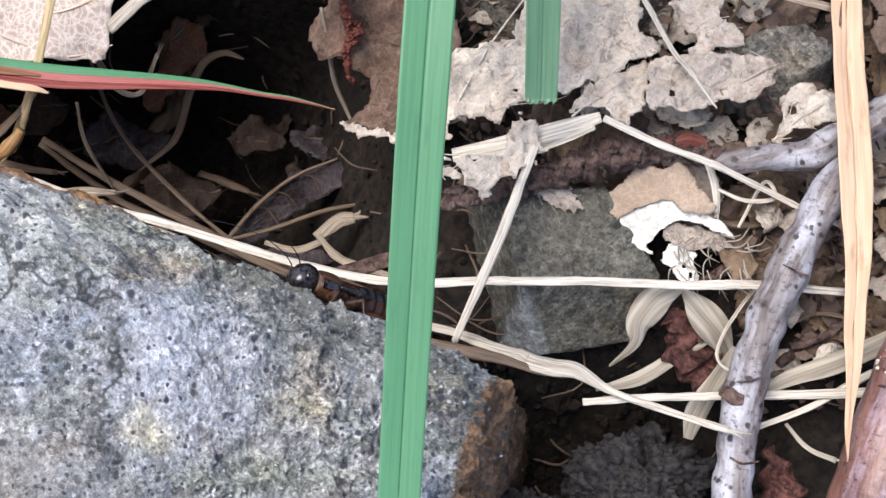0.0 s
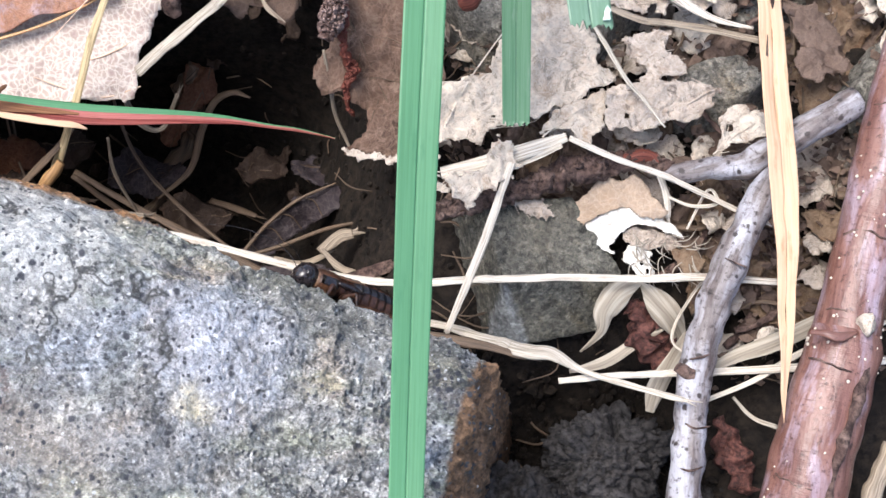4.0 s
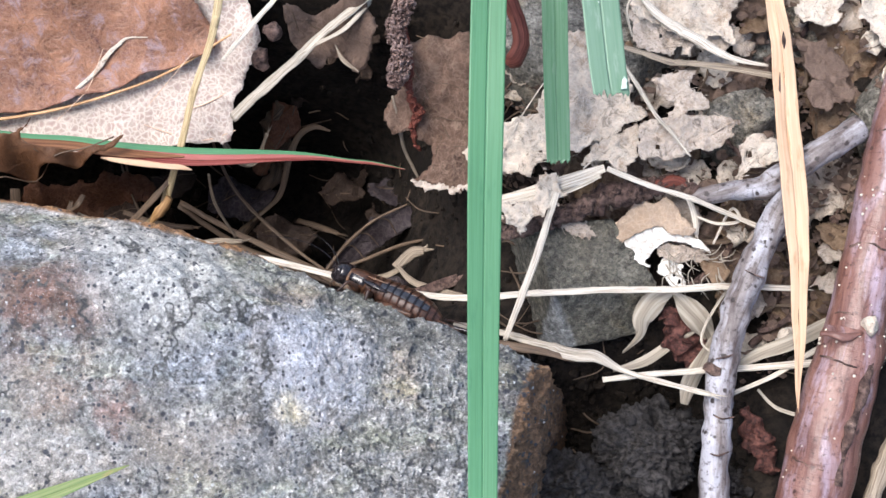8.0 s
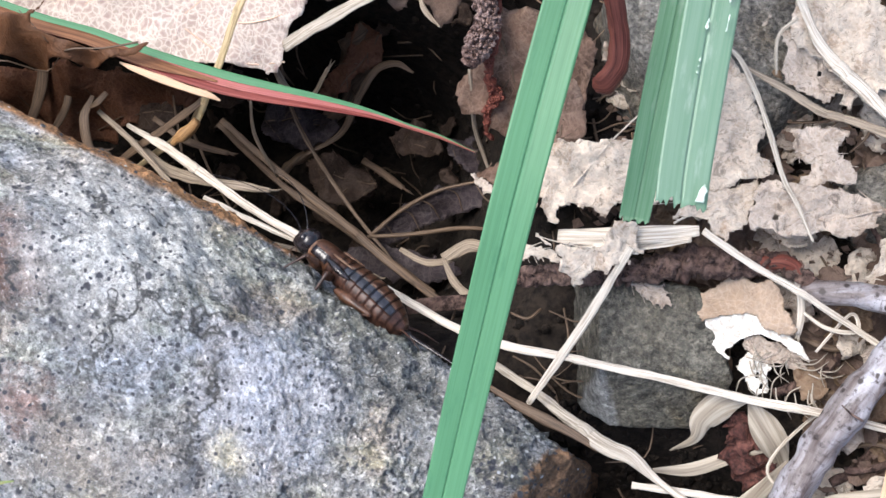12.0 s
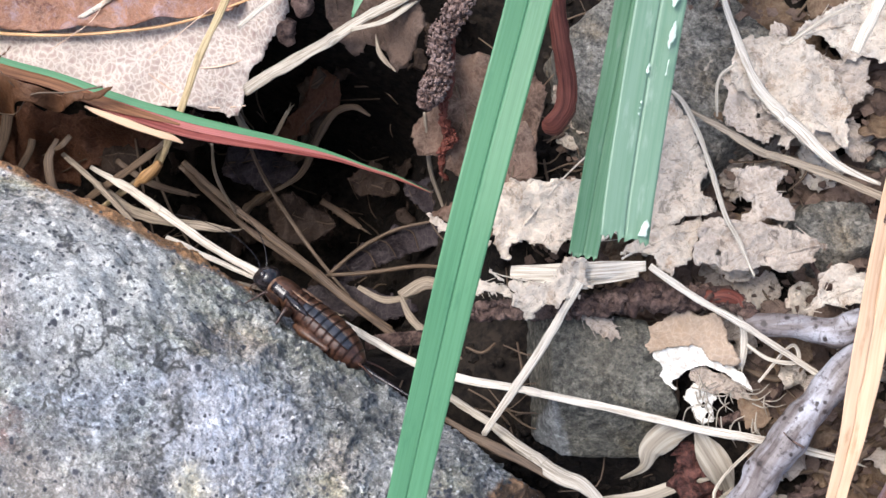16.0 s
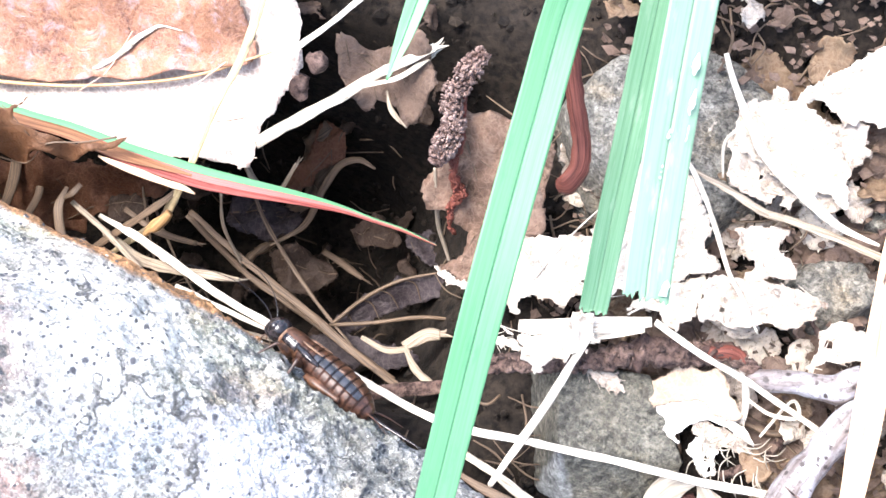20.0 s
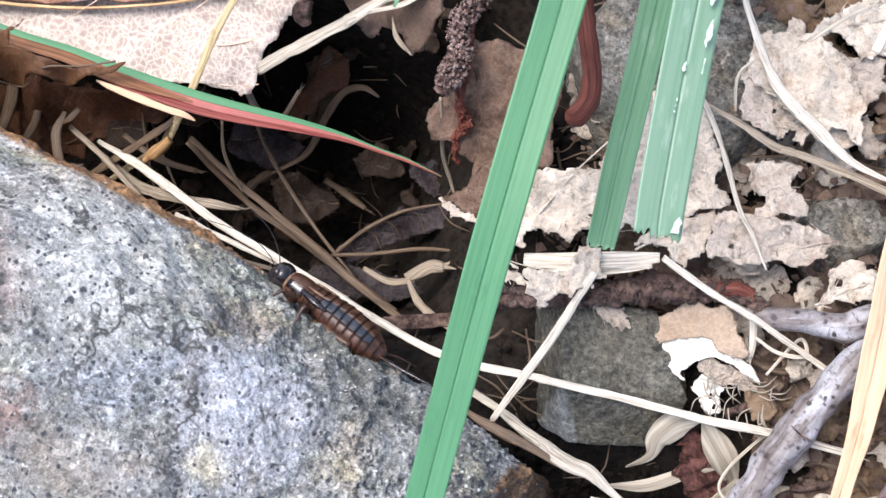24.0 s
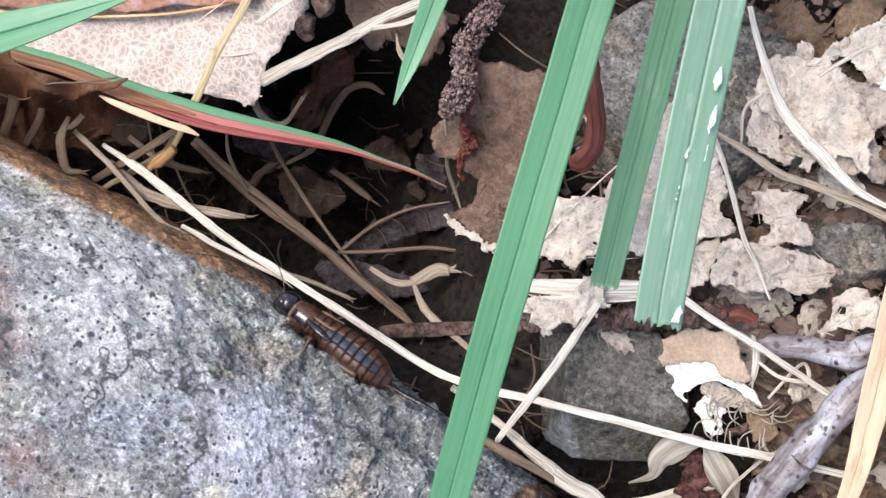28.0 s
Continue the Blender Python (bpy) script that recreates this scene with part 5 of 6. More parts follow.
catkin()
edge_leaf = leaf_thing("curled_brown_leaf", [(-5.6, 22.0, 3.0), (-1.5, 22.4, 5.0), (3.3, 22.0, 6.0), (5.8, 20.0, 5.0), (6.1, 13.5, 2.0), (5.7, 8.0, -0.5), (4.3, 4.4, -2.0), (2.9, 3.8, -3.5), (0.6, 4.5, -5.0), (-1.9, 5.7, -6.4), (-4.0, 6.8, -8.0), (-2.2, 8.0, -7.0), (-1.3, 9.5, -6.4), (-1.7, 11.4, -5.4), (-3.0, 11.7, -4.6), (-4.6, 12.7, -4.0), (-6.5, 12.2, -4.6), (-7.6, 13.6, -4.0), (-7.5, 15.5, -3.0), (-6.4, 16.8, 0.0), (-5.8, 18.7, 1.5)], PAPER, STRAW_BROWN_SHADE, "crumpled grey-brown leaf at the edge of the hollow", jag=0.4, relief=1.4, seed=9.0, scale=0.2, angular=0.9, crumple=0.8, teeth=0.2)
sheet("frayed_edge", [(-4.4, 6.8, -7.4), (-1.9, 5.8, -5.8), (0.5, 4.7, -4.4), (3.2, 4.0, -2.8), (3.9, 4.4, -1.8), (3.6, 3.2, -2.8), (2.0, 3.6, -3.6), (1.1, 3.4, -4.0), (-0.2, 4.2, -5.0), (-2.2, 4.9, -6.0), (-4.0, 6.0, -7.4)], LITTER_GREY, edge_leaf, "pale frayed lower edge", step=0.25, jag=0.3, relief=0.3, seed=9.5, angular=0.8, crumple=0.2, teeth=0.3)
leaf_thing("brown_leaf_flake", [(4.6, 9.7, 3.0), (3.8, 12.1, 4.0), (4.2, 14.1, 5.0), (4.6, 15.3, 6.0), (6.1, 13.6, 4.6), (7.1, 11.3, 3.4), (6.7, 10.3, 2.6)], PAPER, STRAW_BROWN_SHADE, "small brown curled leaf under the grass blade", jag=0.2, relief=0.5, seed=9.8, angular=0.5, crumple=0.3, pairs=1)
leaf_thing("brown_leaf_flake", [(-21.5, 28.3, 2), (-11.3, 29.3, 6), (-9, 24.7, 1), (-11.6, 21.4, -4), (-15.1, 25.3, -5), (-16.7, 22.4, -6), (-19.6, 24, -3)], DARK_LITTER, STRAW_BROWN_SHADE, "small grey-brown leaf at the top of the hollow", jag=0.5, relief=1.0, seed=10.0, angular=0.7, crumple=1.2)
def litter_leaf(outline, material, holes, label, seed, curl=0.25, crumple=0.55, step=0.35):
    leaf_thing("litter_leaf", outline, material, material, label, holes=holes, seed=seed, jag=0.42, relief=1.1, scale=0.16, curl=curl, angular=1.0, crumple=crumple, step=step, teeth=0.22)


litter_leaf([(4.0, 3.2, 3.0), (5.1, 1.6, 2.8), (6.3, 1.1, 2.7), (6.7, 3.0, 3.0), (8.0, 3.2, 3.0), (9.3, 3.8, 3.1), (11.2, 2.6, 2.4), (12.0, 4.2, 3.1), (15.1, 5.2, 3.2), (17.2, 6.3, 3.4), (20.5, 7.7, 3.5), (25.0, 10.2, 3.8), (25.9, 11.5, 4.0), (24.3, 12.2, 4.1), (24.3, 15.5, 4.5), (22.6, 18.2, 4.8), (20.5, 19.9, 5.0), (18.4, 22.2, 5.3), (16.6, 22.4, 5.3), (14.9, 19.0, 4.9), (13.5, 15.8, 4.5), (12.7, 12.9, 4.1), (12.2, 10.7, 5.1), (8.6, 9.7, 5.0), (4.8, 9.0, 4.9), (3.7, 7.1, 3.5), (2.5, 6.7, 3.4)], LITTER, ((12.5, 6.0, 0.35),), "pale torn leaf lying between the grass blades", 11.0)
litter_leaf([(17.4, 3.5, 3.0), (18.8, 5.9, 3.8), (19.4, 7.2, 4.1), (24.6, 9.5, 3.7), (25.3, 9.1, 3.7), (24.9, 6.6, 3.4), (24.5, 4.7, 3.2), (23.4, 4.1, 3.1), (23.1, 2.6, 1.9), (21.6, 4.0, 3.1), (19.8, 5.4, 3.2)], LITTER, (), "pale folded leaf scrap above the dark twig", 12.0)
litter_leaf([(24.8, 8.4, 3.6), (26.2, 10.2, 3.8), (28.9, 9.8, 4.3), (31.1, 10.3, 4.4), (34.6, 10.1, 4.6), (37.9, 9.6, 4.5), (36.9, 8.5, 3.6), (36.2, 7.4, 3.5), (34.7, 6.7, 2.8), (32.2, 6.3, 2.8), (29.0, 5.1, 2.2), (26.8, 5.3, 2.6), (24.9, 6.0, 3.3)], LITTER_GREY, ((27.5, 6.6, 0.45), (31, 7.6, 0.3)), "pinkish torn leaf with a curled rim above the dark twig", 23.0, 0.5)
litter_leaf([(27.0, 14.9, 5.4), (27.3, 13.8, 5.3), (28.1, 13.1, 5.2), (29.2, 11.8, 5.0), (28.5, 9.8, 4.8), (30.5, 10.2, 4.8), (31.0, 11.0, 4.9), (34.3, 11.2, 4.9), (34.3, 12.1, 5.1), (32.7, 13.2, 5.2), (31.5, 13.9, 5.3), (32.1, 15.9, 5.5), (30.4, 16.1, 5.5), (28.4, 15.7, 5.5)], LITTER_GREY, (), "small pointed scrap of grey leaf", 13.0)
litter_leaf([(23.7, 25.0, 5.6), (24.9, 25.9, 5.7), (26.5, 26.9, 5.8), (26.2, 29.6, 6.2), (27.6, 30.2, 6.2), (27.5, 32.1, 6.4), (29.4, 31.6, 6.4), (30.3, 28.6, 6.0), (33.2, 29.0, 6.1), (35.5, 29.2, 6.1), (37.7, 30.0, 6.2), (39.3, 26.6, 5.8), (38.1, 25.4, 5.7), (37.2, 23.7, 5.4), (37.9, 20.5, 5.1), (36.6, 19.6, 5.0), (34.5, 20.0, 5.0), (33.5, 19.2, 4.9), (32.9, 20.3, 5.0), (32.0, 18.9, 4.9), (30.8, 19.2, 4.9), (28.7, 19.0, 4.9), (26.9, 19.5, 4.9), (25.0, 20.9, 5.1)], LITTER_GREY, ((30.5, 19.5, 0.6), (28.2, 21.6, 0.35)), "large pale leaf with a ragged edge", 14.0)
litter_leaf([(29.0, 29.6, 7.0), (30.7, 31.5, 7.2), (33.2, 33.9, 7.5), (34.6, 35.5, 7.7), (38.0, 38.8, 8.1), (41.7, 35.8, 7.7), (41.4, 31.1, 7.1), (39.4, 29.7, 7.0), (36.9, 30.1, 7.0), (35.5, 28.6, 6.8), (34.3, 30.1, 7.0), (32.0, 31.2, 7.1), (30.6, 29.3, 6.9)], LITTER, (), "pale torn leaf in the litter", 15.0)
litter_leaf([(12.7, 3.8, 5.4), (13.3, 2.6, 4.2), (14.7, 2.6, 4.2), (14.2, 1.3, 4.1), (15.5, -0.2, 3.9), (14.6, -0.6, 3.8), (14.8, -1.5, 3.7), (13.3, -1.8, 3.7), (12.4, -2.7, 3.6), (10.7, -3.0, 3.5), (10.4, -4.2, 2.4), (9.6, -4.8, 1.8), (9.1, -3.8, 3.4), (7.9, -3.8, 3.4), (8.2, -2.5, 3.6), (7.5, -2.1, 3.7), (5.9, -1.8, 3.7), (4.6, -0.9, 3.8), (7.0, -1.3, 3.7), (9.1, -1.3, 3.7), (10.7, -0.7, 3.8), (11.8, -0.2, 3.9), (11.7, 1.6, 4.1), (12.4, 2.4, 4.2)], LITTER, (), "frayed pale leaf scrap on the straw", 16.0, 0.1, 0.35, 0.25)
litter_leaf([(3.4, -1.9, 2.0), (3.9, -1.3, 2.0), (7.1, -1.8, 2.0), (7.6, -2.7, 1.9), (6.2, -2.9, 1.9), (4.4, -3.0, 1.8), (3.7, -3.6, 1.8)], LITTER, (), "narrow pale leaf shred beside the straw", 17.0, 0.1, 0.3, 0.25)
litter_leaf([(37.2, 3.1, 1.4), (38.2, 5.4, 2.6), (38.2, 6.8, 2.8), (38.8, 8.2, 3.0), (40.6, 8.3, 3.0), (42.1, 7.8, 2.9), (44.2, 7.7, 2.9), (44.7, 6.3, 2.8), (41.8, 5.0, 2.6), (39.2, 3.8, 2.5), (38.4, 2.9, 1.4)], LITTER, ((39.3, 6.0, 0.45),), "pale leaf scrap with holes beside the twig", 18.0)
litter_leaf([(14.6, -1.8, -2.2), (16.7, -1.7, -2.4), (16.9, -0.2, -1.4), (17.8, -1.7, -2.2), (18.7, -1.2, -2.0), (18.8, -2.0, -2.6), (19.6, -3.4, -2.6), (18.1, -3.5, -2.8), (16.5, -3.4, -2.8)], LITTER_GREY, (), "small torn leaf shred stuck on the stone", 19.0, 0.1, 0.2, 0.2)
litter_leaf([(24.4, 24.6, 6.6), (28.0, 22.6, 6.3), (31.6, 20.2, 6.0), (33.4, 19.4, 5.9), (34.6, 21.3, 6.2), (37.5, 20.1, 6.0), (37.0, 24.4, 6.5), (34.9, 27.6, 6.9), (30.6, 30.9, 7.3), (25.3, 29.4, 7.1), (24.1, 27.0, 6.8)], LITTER, (), "broad pale leaf on the buried stone", 20.0)
litter_leaf([(45.4, 24.9, 7.0), (46.4, 23.3, 6.8), (48.5, 22.1, 6.7), (51.1, 22.9, 6.7), (51.7, 25.6, 7.1), (53.3, 28.0, 7.4), (50.6, 30.4, 7.6), (46.8, 28.8, 7.5)], LITTER, (), "pale curled leaf scrap on the litter", 22.0, 0.5)
litter_leaf([(54.3, 25.6, 7.1), (53.8, 23.6, 6.8), (55.8, 22.0, 6.6), (57.0, 18.5, 6.2), (56.4, 14.7, 5.8), (57.3, 13.1, 5.6), (62.0, 17.7, 6.1), (62.7, 25.5, 7.1), (58.6, 28.7, 7.4)], LITTER, (), "pale hanging leaf by the red-brown branch", 24.0, 0.5)
# Dark leaf tissue here puts the gap's shade into colour.
litter_leaf([(47.0, 13.8, 3.7), (48.0, 12.3, 3.5), (50.1, 11.9, 3.4), (51.3, 13.0, 3.6), (53.5, 13.4, 3.6), (53.3, 14.9, 3.8), (50.0, 15.7, 3.9), (47.5, 15.7, 3.9)], DARK_LITTER, (), "ragged dull leaf shred by the red-brown branch", 25.0)
litter_leaf([(46.6, 22.4, 3.9), (48.4, 21.2, 3.7), (49.9, 21.6, 3.8), (52.0, 20.0, 3.6), (53.3, 17.6, 3.3), (52.4, 15.3, 3.0), (49.4, 15.3, 3.0), (47.0, 17.7, 3.3)], DARK_LITTER, (), "dark torn leaf beside the branch", 21.0)


for line in ([(6.8, 0.3, 0.6, 0.7), (12, 1.2, 1.8, 1), (16.5, 2.2, 3.6, 0.9), (20.3, 3.2, 4.8, 0.5)], [(7.7, -1.1, 0.4, 0.4), (12, 0.1, 1.6, 0.5), (16.5, 1.3, 3.2, 0.5), (19.8, 2.2, 4.6, 0.3)]):
    blade("dry_grass_sheath", line, STRAW, None, "flat dry grass sheath on the torn leaf", "grass blade", "dry grass blades", fold=-0.3, wave=0.4, seed=line[0][0], ribs=0.06)


def under_leaves():
    """Broad darkened leaves that lie flat beneath the litter."""
    rng = random.Random(61)
    for k in range(22):
        x, y = 20 + 9.5 * (k % 6) + rng.uniform(-3, 3), -6 + 12 * (k // 6) + rng.uniform(-3, 3)
        if x < 34 and y < 3:
            y += 14
        h, n = rng.uniform(5.5, 8.5), 9
        turn = rng.uniform(0, 6.28)
        ring = []
        for i in range(n):
            a = 6.283 * i / n
            p, q = h * 1.25 * rng.uniform(0.7, 1.15) * math.cos(a), h * 0.75 * rng.uniform(0.6, 1.15) * math.sin(a)
            px, py = x + p * math.cos(turn) - q * math.sin(turn), y + p * math.sin(turn) + q * math.cos(turn)
            ring.append((px, py, float(ground_height(np.array(px), np.array(py))) + rng.uniform(0.8, 2.6)))
        leaf_thing("under_leaf", ring, (DARK_LITTER, LITTER_GREY, DARK_LITTER, LITTER_BROWN)[k % 4], (DARK_LITTER, LITTER_GREY, DARK_LITTER, LITTER_BROWN)[k % 4], ("dark grey-brown leaf under the litter", "grey leaf under the litter", "musty dark leaf under the litter", "tan-brown leaf under the litter")[k % 4], seed=70.0 + k, jag=0.8, relief=1.0, angular=0.7, crumple=1.2, step=0.45, pairs=2)


under_leaves()


def twiglets():
    """Short broken bits of dark twig among the leaves."""
    rng = random.Random(91)
    for k in range(30):
        x, y = rng.uniform(34, 70), rng.uniform(-14, 40)
        z = float(ground_height(np.array(x), np.array(y))) + rng.uniform(1.5, 3.5)
        a, n, w = rng.uniform(0, 6.28), rng.uniform(2.5, 7), rng.uniform(0.25, 0.7)
        line = [(x + n * u * math.cos(a + 0.3 * u), y + n * u * math.sin(a + 0.3 * u), z + rng.uniform(-0.5, 0.5), w * rng.uniform(0.7, 1.15)) for u in np.linspace(-1, 1, 5)]
        strand("twiglet", line, (BARK_DARK, BARK_DARK, STRAW_BROWN_SHADE)[k % 3], None, ("broken bit of dark twig in the litter", "rough dark twig stub in the litter", "brown dry stem bit in the litter")[k % 3], "twig", "broken twig bits", sides=10, lumps=0.35, lump_scale=0.9, steps=7)


twiglets()


def bleached_leaf():
    leaf = thing("bleached_leaf", 28, -5, -6, "torn curled leaf, tan outside and bleached white inside", "leaf")
    sheet("tan_flap", [(21.9, -1.3, -3.0), (23.0, -0.7, -2.4), (23.9, 0.3, -1.6), (25.8, 1.1, -1.0), (27.3, 0.7, -0.8), (28.9, 1.4, -0.4), (30.0, 0.3, -0.4), (30.6, -1.0, -0.6), (32.3, -3.1, -0.8), (31.3, -3.9, -1.0), (30.0, -3.6, -0.8), (28.0, -2.6, -0.6), (26.2, -2.7, -0.8), (24.6, -3.3, -1.4), (23.0, -3.9, -2.6), (22.3, -2.6, -3.0)], FLAP, leaf, "tan upper flap", step=0.3, jag=0.25, relief=0.5, seed=24.0, angular=0.8, crumple=0.3)
    sheet("white_lining", [(22.7, -3.7, -4.0), (24.1, -3.3, -2.2), (26.2, -2.4, -1.2), (28.0, -2.4, -0.9), (29.5, -2.5, -0.8), (30.8, -3.1, -1.0), (33.2, -4.3, -1.4), (34.3, -5.6, -2.0), (32.2, -5.0, -2.0), (30.6, -4.3, -1.8), (28.8, -4.2, -1.8), (27.7, -4.6, -2.2), (26.8, -5.6, -3.0), (26.0, -6.4, -3.6), (26.7, -7.0, -4.0), (25.6, -6.7, -4.0), (24.1, -5.4, -4.0)], WHITE_LEAF, leaf, "bleached white lining", step=0.2, jag=0.12, relief=0.2, scale=0.35, seed=25.0, angular=0.6, crumple=0.1)
    for k, (outline, holes) in enumerate((([(27.4, -5.2, -3.2), (28.5, -4.1, -2.4), (30.7, -4.4, -2.4), (33.0, -5.0, -2.6), (34.5, -6.0, -3.0), (32.8, -6.3, -3.4), (30.4, -6.6, -3.6), (28.1, -5.8, -3.6)], ()), ([(27.5, -7.5, -4.2), (28.2, -6.1, -3.8), (29.1, -5.5, -3.6), (30.7, -6.7, -3.6), (31.1, -8.9, -4.0), (30.3, -9.9, -4.2), (29.2, -9.1, -4.2)], ((29.8, -7.8, 0.35), (30.4, -8.9, 0.3))), ([(33.0, -6.1, -3.4), (35.0, -5.7, -3.2), (37.0, -7.6, -3.4), (36.4, -9.1, -3.8), (34.6, -9.1, -4.2), (33.7, -7.7, -4.0)], ()))):
        sheet("torn_tissue", outline, (LITTER_GREY, WHITE_LEAF, LITTER_BROWN)[k], leaf, "pale torn leaf tissue", step=0.2, jag=0.25, relief=0.35, scale=0.4, seed=110.0 + k, angular=0.7, crumple=0.2, holes=holes)
    rng = random.Random(8)
    for k in range(34):
        x, y = rng.uniform(28.0, 36.0), rng.uniform(-9.5, -5.0)
        a, n, z = rng.uniform(-2.4, 0.2), rng.uniform(1.5, 3.4), rng.uniform(-3.6, -1.8)
        strand("shred", [(x, y, z, 0.07), (x + 0.5 * n * math.cos(a), y + 0.5 * n * math.sin(a), z + rng.uniform(0, 0.7), 0.08), (x + n * math.cos(a + 0.4), y + n * math.sin(a + 0.4), z - rng.uniform(0, 0.8), 0.03)], STRAW_GREY, leaf, "thin pale fibre", sides=5, lumps=0.1, steps=5, flat=0.6)


bleached_leaf()
for line, lean in (([(29.5, -10.6, -3.0, 0.25), (27.9, -11.3, -2.8, 1.0), (26.6, -12.3, -3.2, 1.5), (25.5, -13.9, -4.4, 1.3), (25.2, -15.6, -6.0, 0.5), (23.4, -17.0, -9.0, 0.12)], 10), ([(29.4, -10.8, -3.0, 0.25), (30.3, -11.9, -2.8, 0.9), (31.6, -13.1, -3.4, 1.5), (33.1, -14.4, -4.6, 1.5), (34.5, -15.8, -6.5, 0.7), (35.3, -16.7, -8.0, 0.2)], -15), ([(35, -15.7, -5, 0.4), (33.3, -18.6, -6, 0.9), (31.7, -21.5, -7.5, 1.1), (31, -23.9, -9, 0.5)], 20), ([(36.7, -20.1, -5, 0.3), (40, -18.4, -4.4, 0.8), (44.2, -16.9, -4, 1), (49.9, -14.2, -4, 0.95)], 0), ([(21.9, -19.6, -8, 0.2), (26, -18.4, -8, 0.7), (30.3, -15.7, -7, 0.6), (32.4, -14.9, -6, 0.2)], 0)):
    blade("dry_husk", line, HUSK, None, "beige papery husk curling under the straw", "husk", "dry husks", fold=-0.35, lean=lean, wave=0.5, seed=line[0][0], ribs=0.05)


def red_bud(line, seed, label):
    bud = thing("red_bud", *line[1][:3], label, "bud", "shrivelled buds")
    strand("core", line, BUD, bud, sides=16, lumps=0.5, lump_scale=0.9, steps=12)
    for k in range(14):
        rng = random.Random(seed + k)
        x, y, z, s = line[rng.randrange(1, len(line) - 1)]
        a = rng.uniform(0, 6.28)
        p = np.array((x + s * 0.8 * math.cos(a), y + s * 0.8 * math.sin(a), z + rng.uniform(0.3, 0.9) * s))
        way = np.array((math.cos(a + 0.8), math.sin(a + 0.8), rng.uniform(-0.2, 0.5)))
        blade("scale", [(*(p - way * 0.5), 0.1), (*p, 0.42), (*(p + way * rng.uniform(0.6, 1.2)), 0.05)], BUD, bud, fold=0.4, across=5, steps=5, lean=rng.uniform(-60, 60))


red_bud([(29.1, -11.8, -5.5, 0.7), (29.6, -13.3, -6, 1.3), (30.4, -15.2, -7, 1.7), (32, -16.7, -8, 1.9), (33.8, -17.5, -8.5, 1.1), (34.7, -17, -9, 0.4)], 50, "dark red shrivelled bud between the husks")
red_bud([(38.5, -24.5, -8, 0.6), (39.4, -26.8, -8.5, 1.3), (40.3, -29.5, -9.5, 1.6), (41.5, -31.3, -10, 1.2), (42.3, -32.2, -11, 0.5)], 80, "shaggy dark red bud against the grey twig")


def scraps():
    """Small torn leaf scraps strewn over the litter; seven shapes, turned and spread."""
    rng = random.Random(33)
    shapes = []
    for k in range(7):
        n, r = rng.randint(6, 8), rng.uniform(1.6, 3.6)
        ring = [(r * rng.uniform(0.55, 1.25) * math.cos(6.283 * i / n), r * rng.uniform(0.45, 0.95) * math.sin(6.283 * i / n), rng.uniform(-0.5, 0.9)) for i in range(n)]
        shapes.append(sheet("leaf_scrap", ring, (LITTER, LITTER_GREY, DARK_LITTER, LITTER, LITTER_BROWN, DARK_LITTER, SHADE_LEAF)[k], None, ("pale scrap of torn leaf", "grey scrap of torn leaf", "dark scrap of torn leaf", "crumpled pale leaf scrap", "tan-brown crumpled leaf scrap", "dark papery leaf scrap", "dark crumpled leaf scrap")[k] + " in the litter", "leaf scrap", "leaf scraps", step=0.35, jag=0.5, relief=0.7, scale=0.5, seed=40.0 + k, angular=0.8, crumple=0.9))
    spots = []
    while len(spots) < 165:
        x, y = rng.uniform(6, 72), rng.uniform(-4, 48)
        if rng.random() < 0.3:
            x, y = rng.uniform(38, 64), rng.uniform(-16, -2)
        if x < 24 and y < 4:
            continue
        spots.append((x, y))
    for k, (x, y) in enumerate(spots):
        z = float(ground_height(np.array(x), np.array(y))) + rng.uniform(1.0, 4.0)
        m = pose(x / 1000, y / 1000, z / 1000, rng.uniform(-38, 38), rng.uniform(-38, 38), rng.uniform(0, 360))
        copy_thing(shapes[k % 7], m)
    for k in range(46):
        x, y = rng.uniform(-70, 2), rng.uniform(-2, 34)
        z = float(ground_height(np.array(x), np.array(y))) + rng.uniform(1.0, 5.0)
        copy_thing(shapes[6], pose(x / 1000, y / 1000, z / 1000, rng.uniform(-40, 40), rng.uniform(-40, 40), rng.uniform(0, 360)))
    for k, ob in enumerate(shapes):
        x, y = 30 + 6 * k, 44 + (k % 3) * 4
        ob.matrix_basis = pose(x / 1000, y / 1000, (float(ground_height(np.array(x), np.array(y))) + 2) / 1000, 8, -5, 50 * k)


scraps()

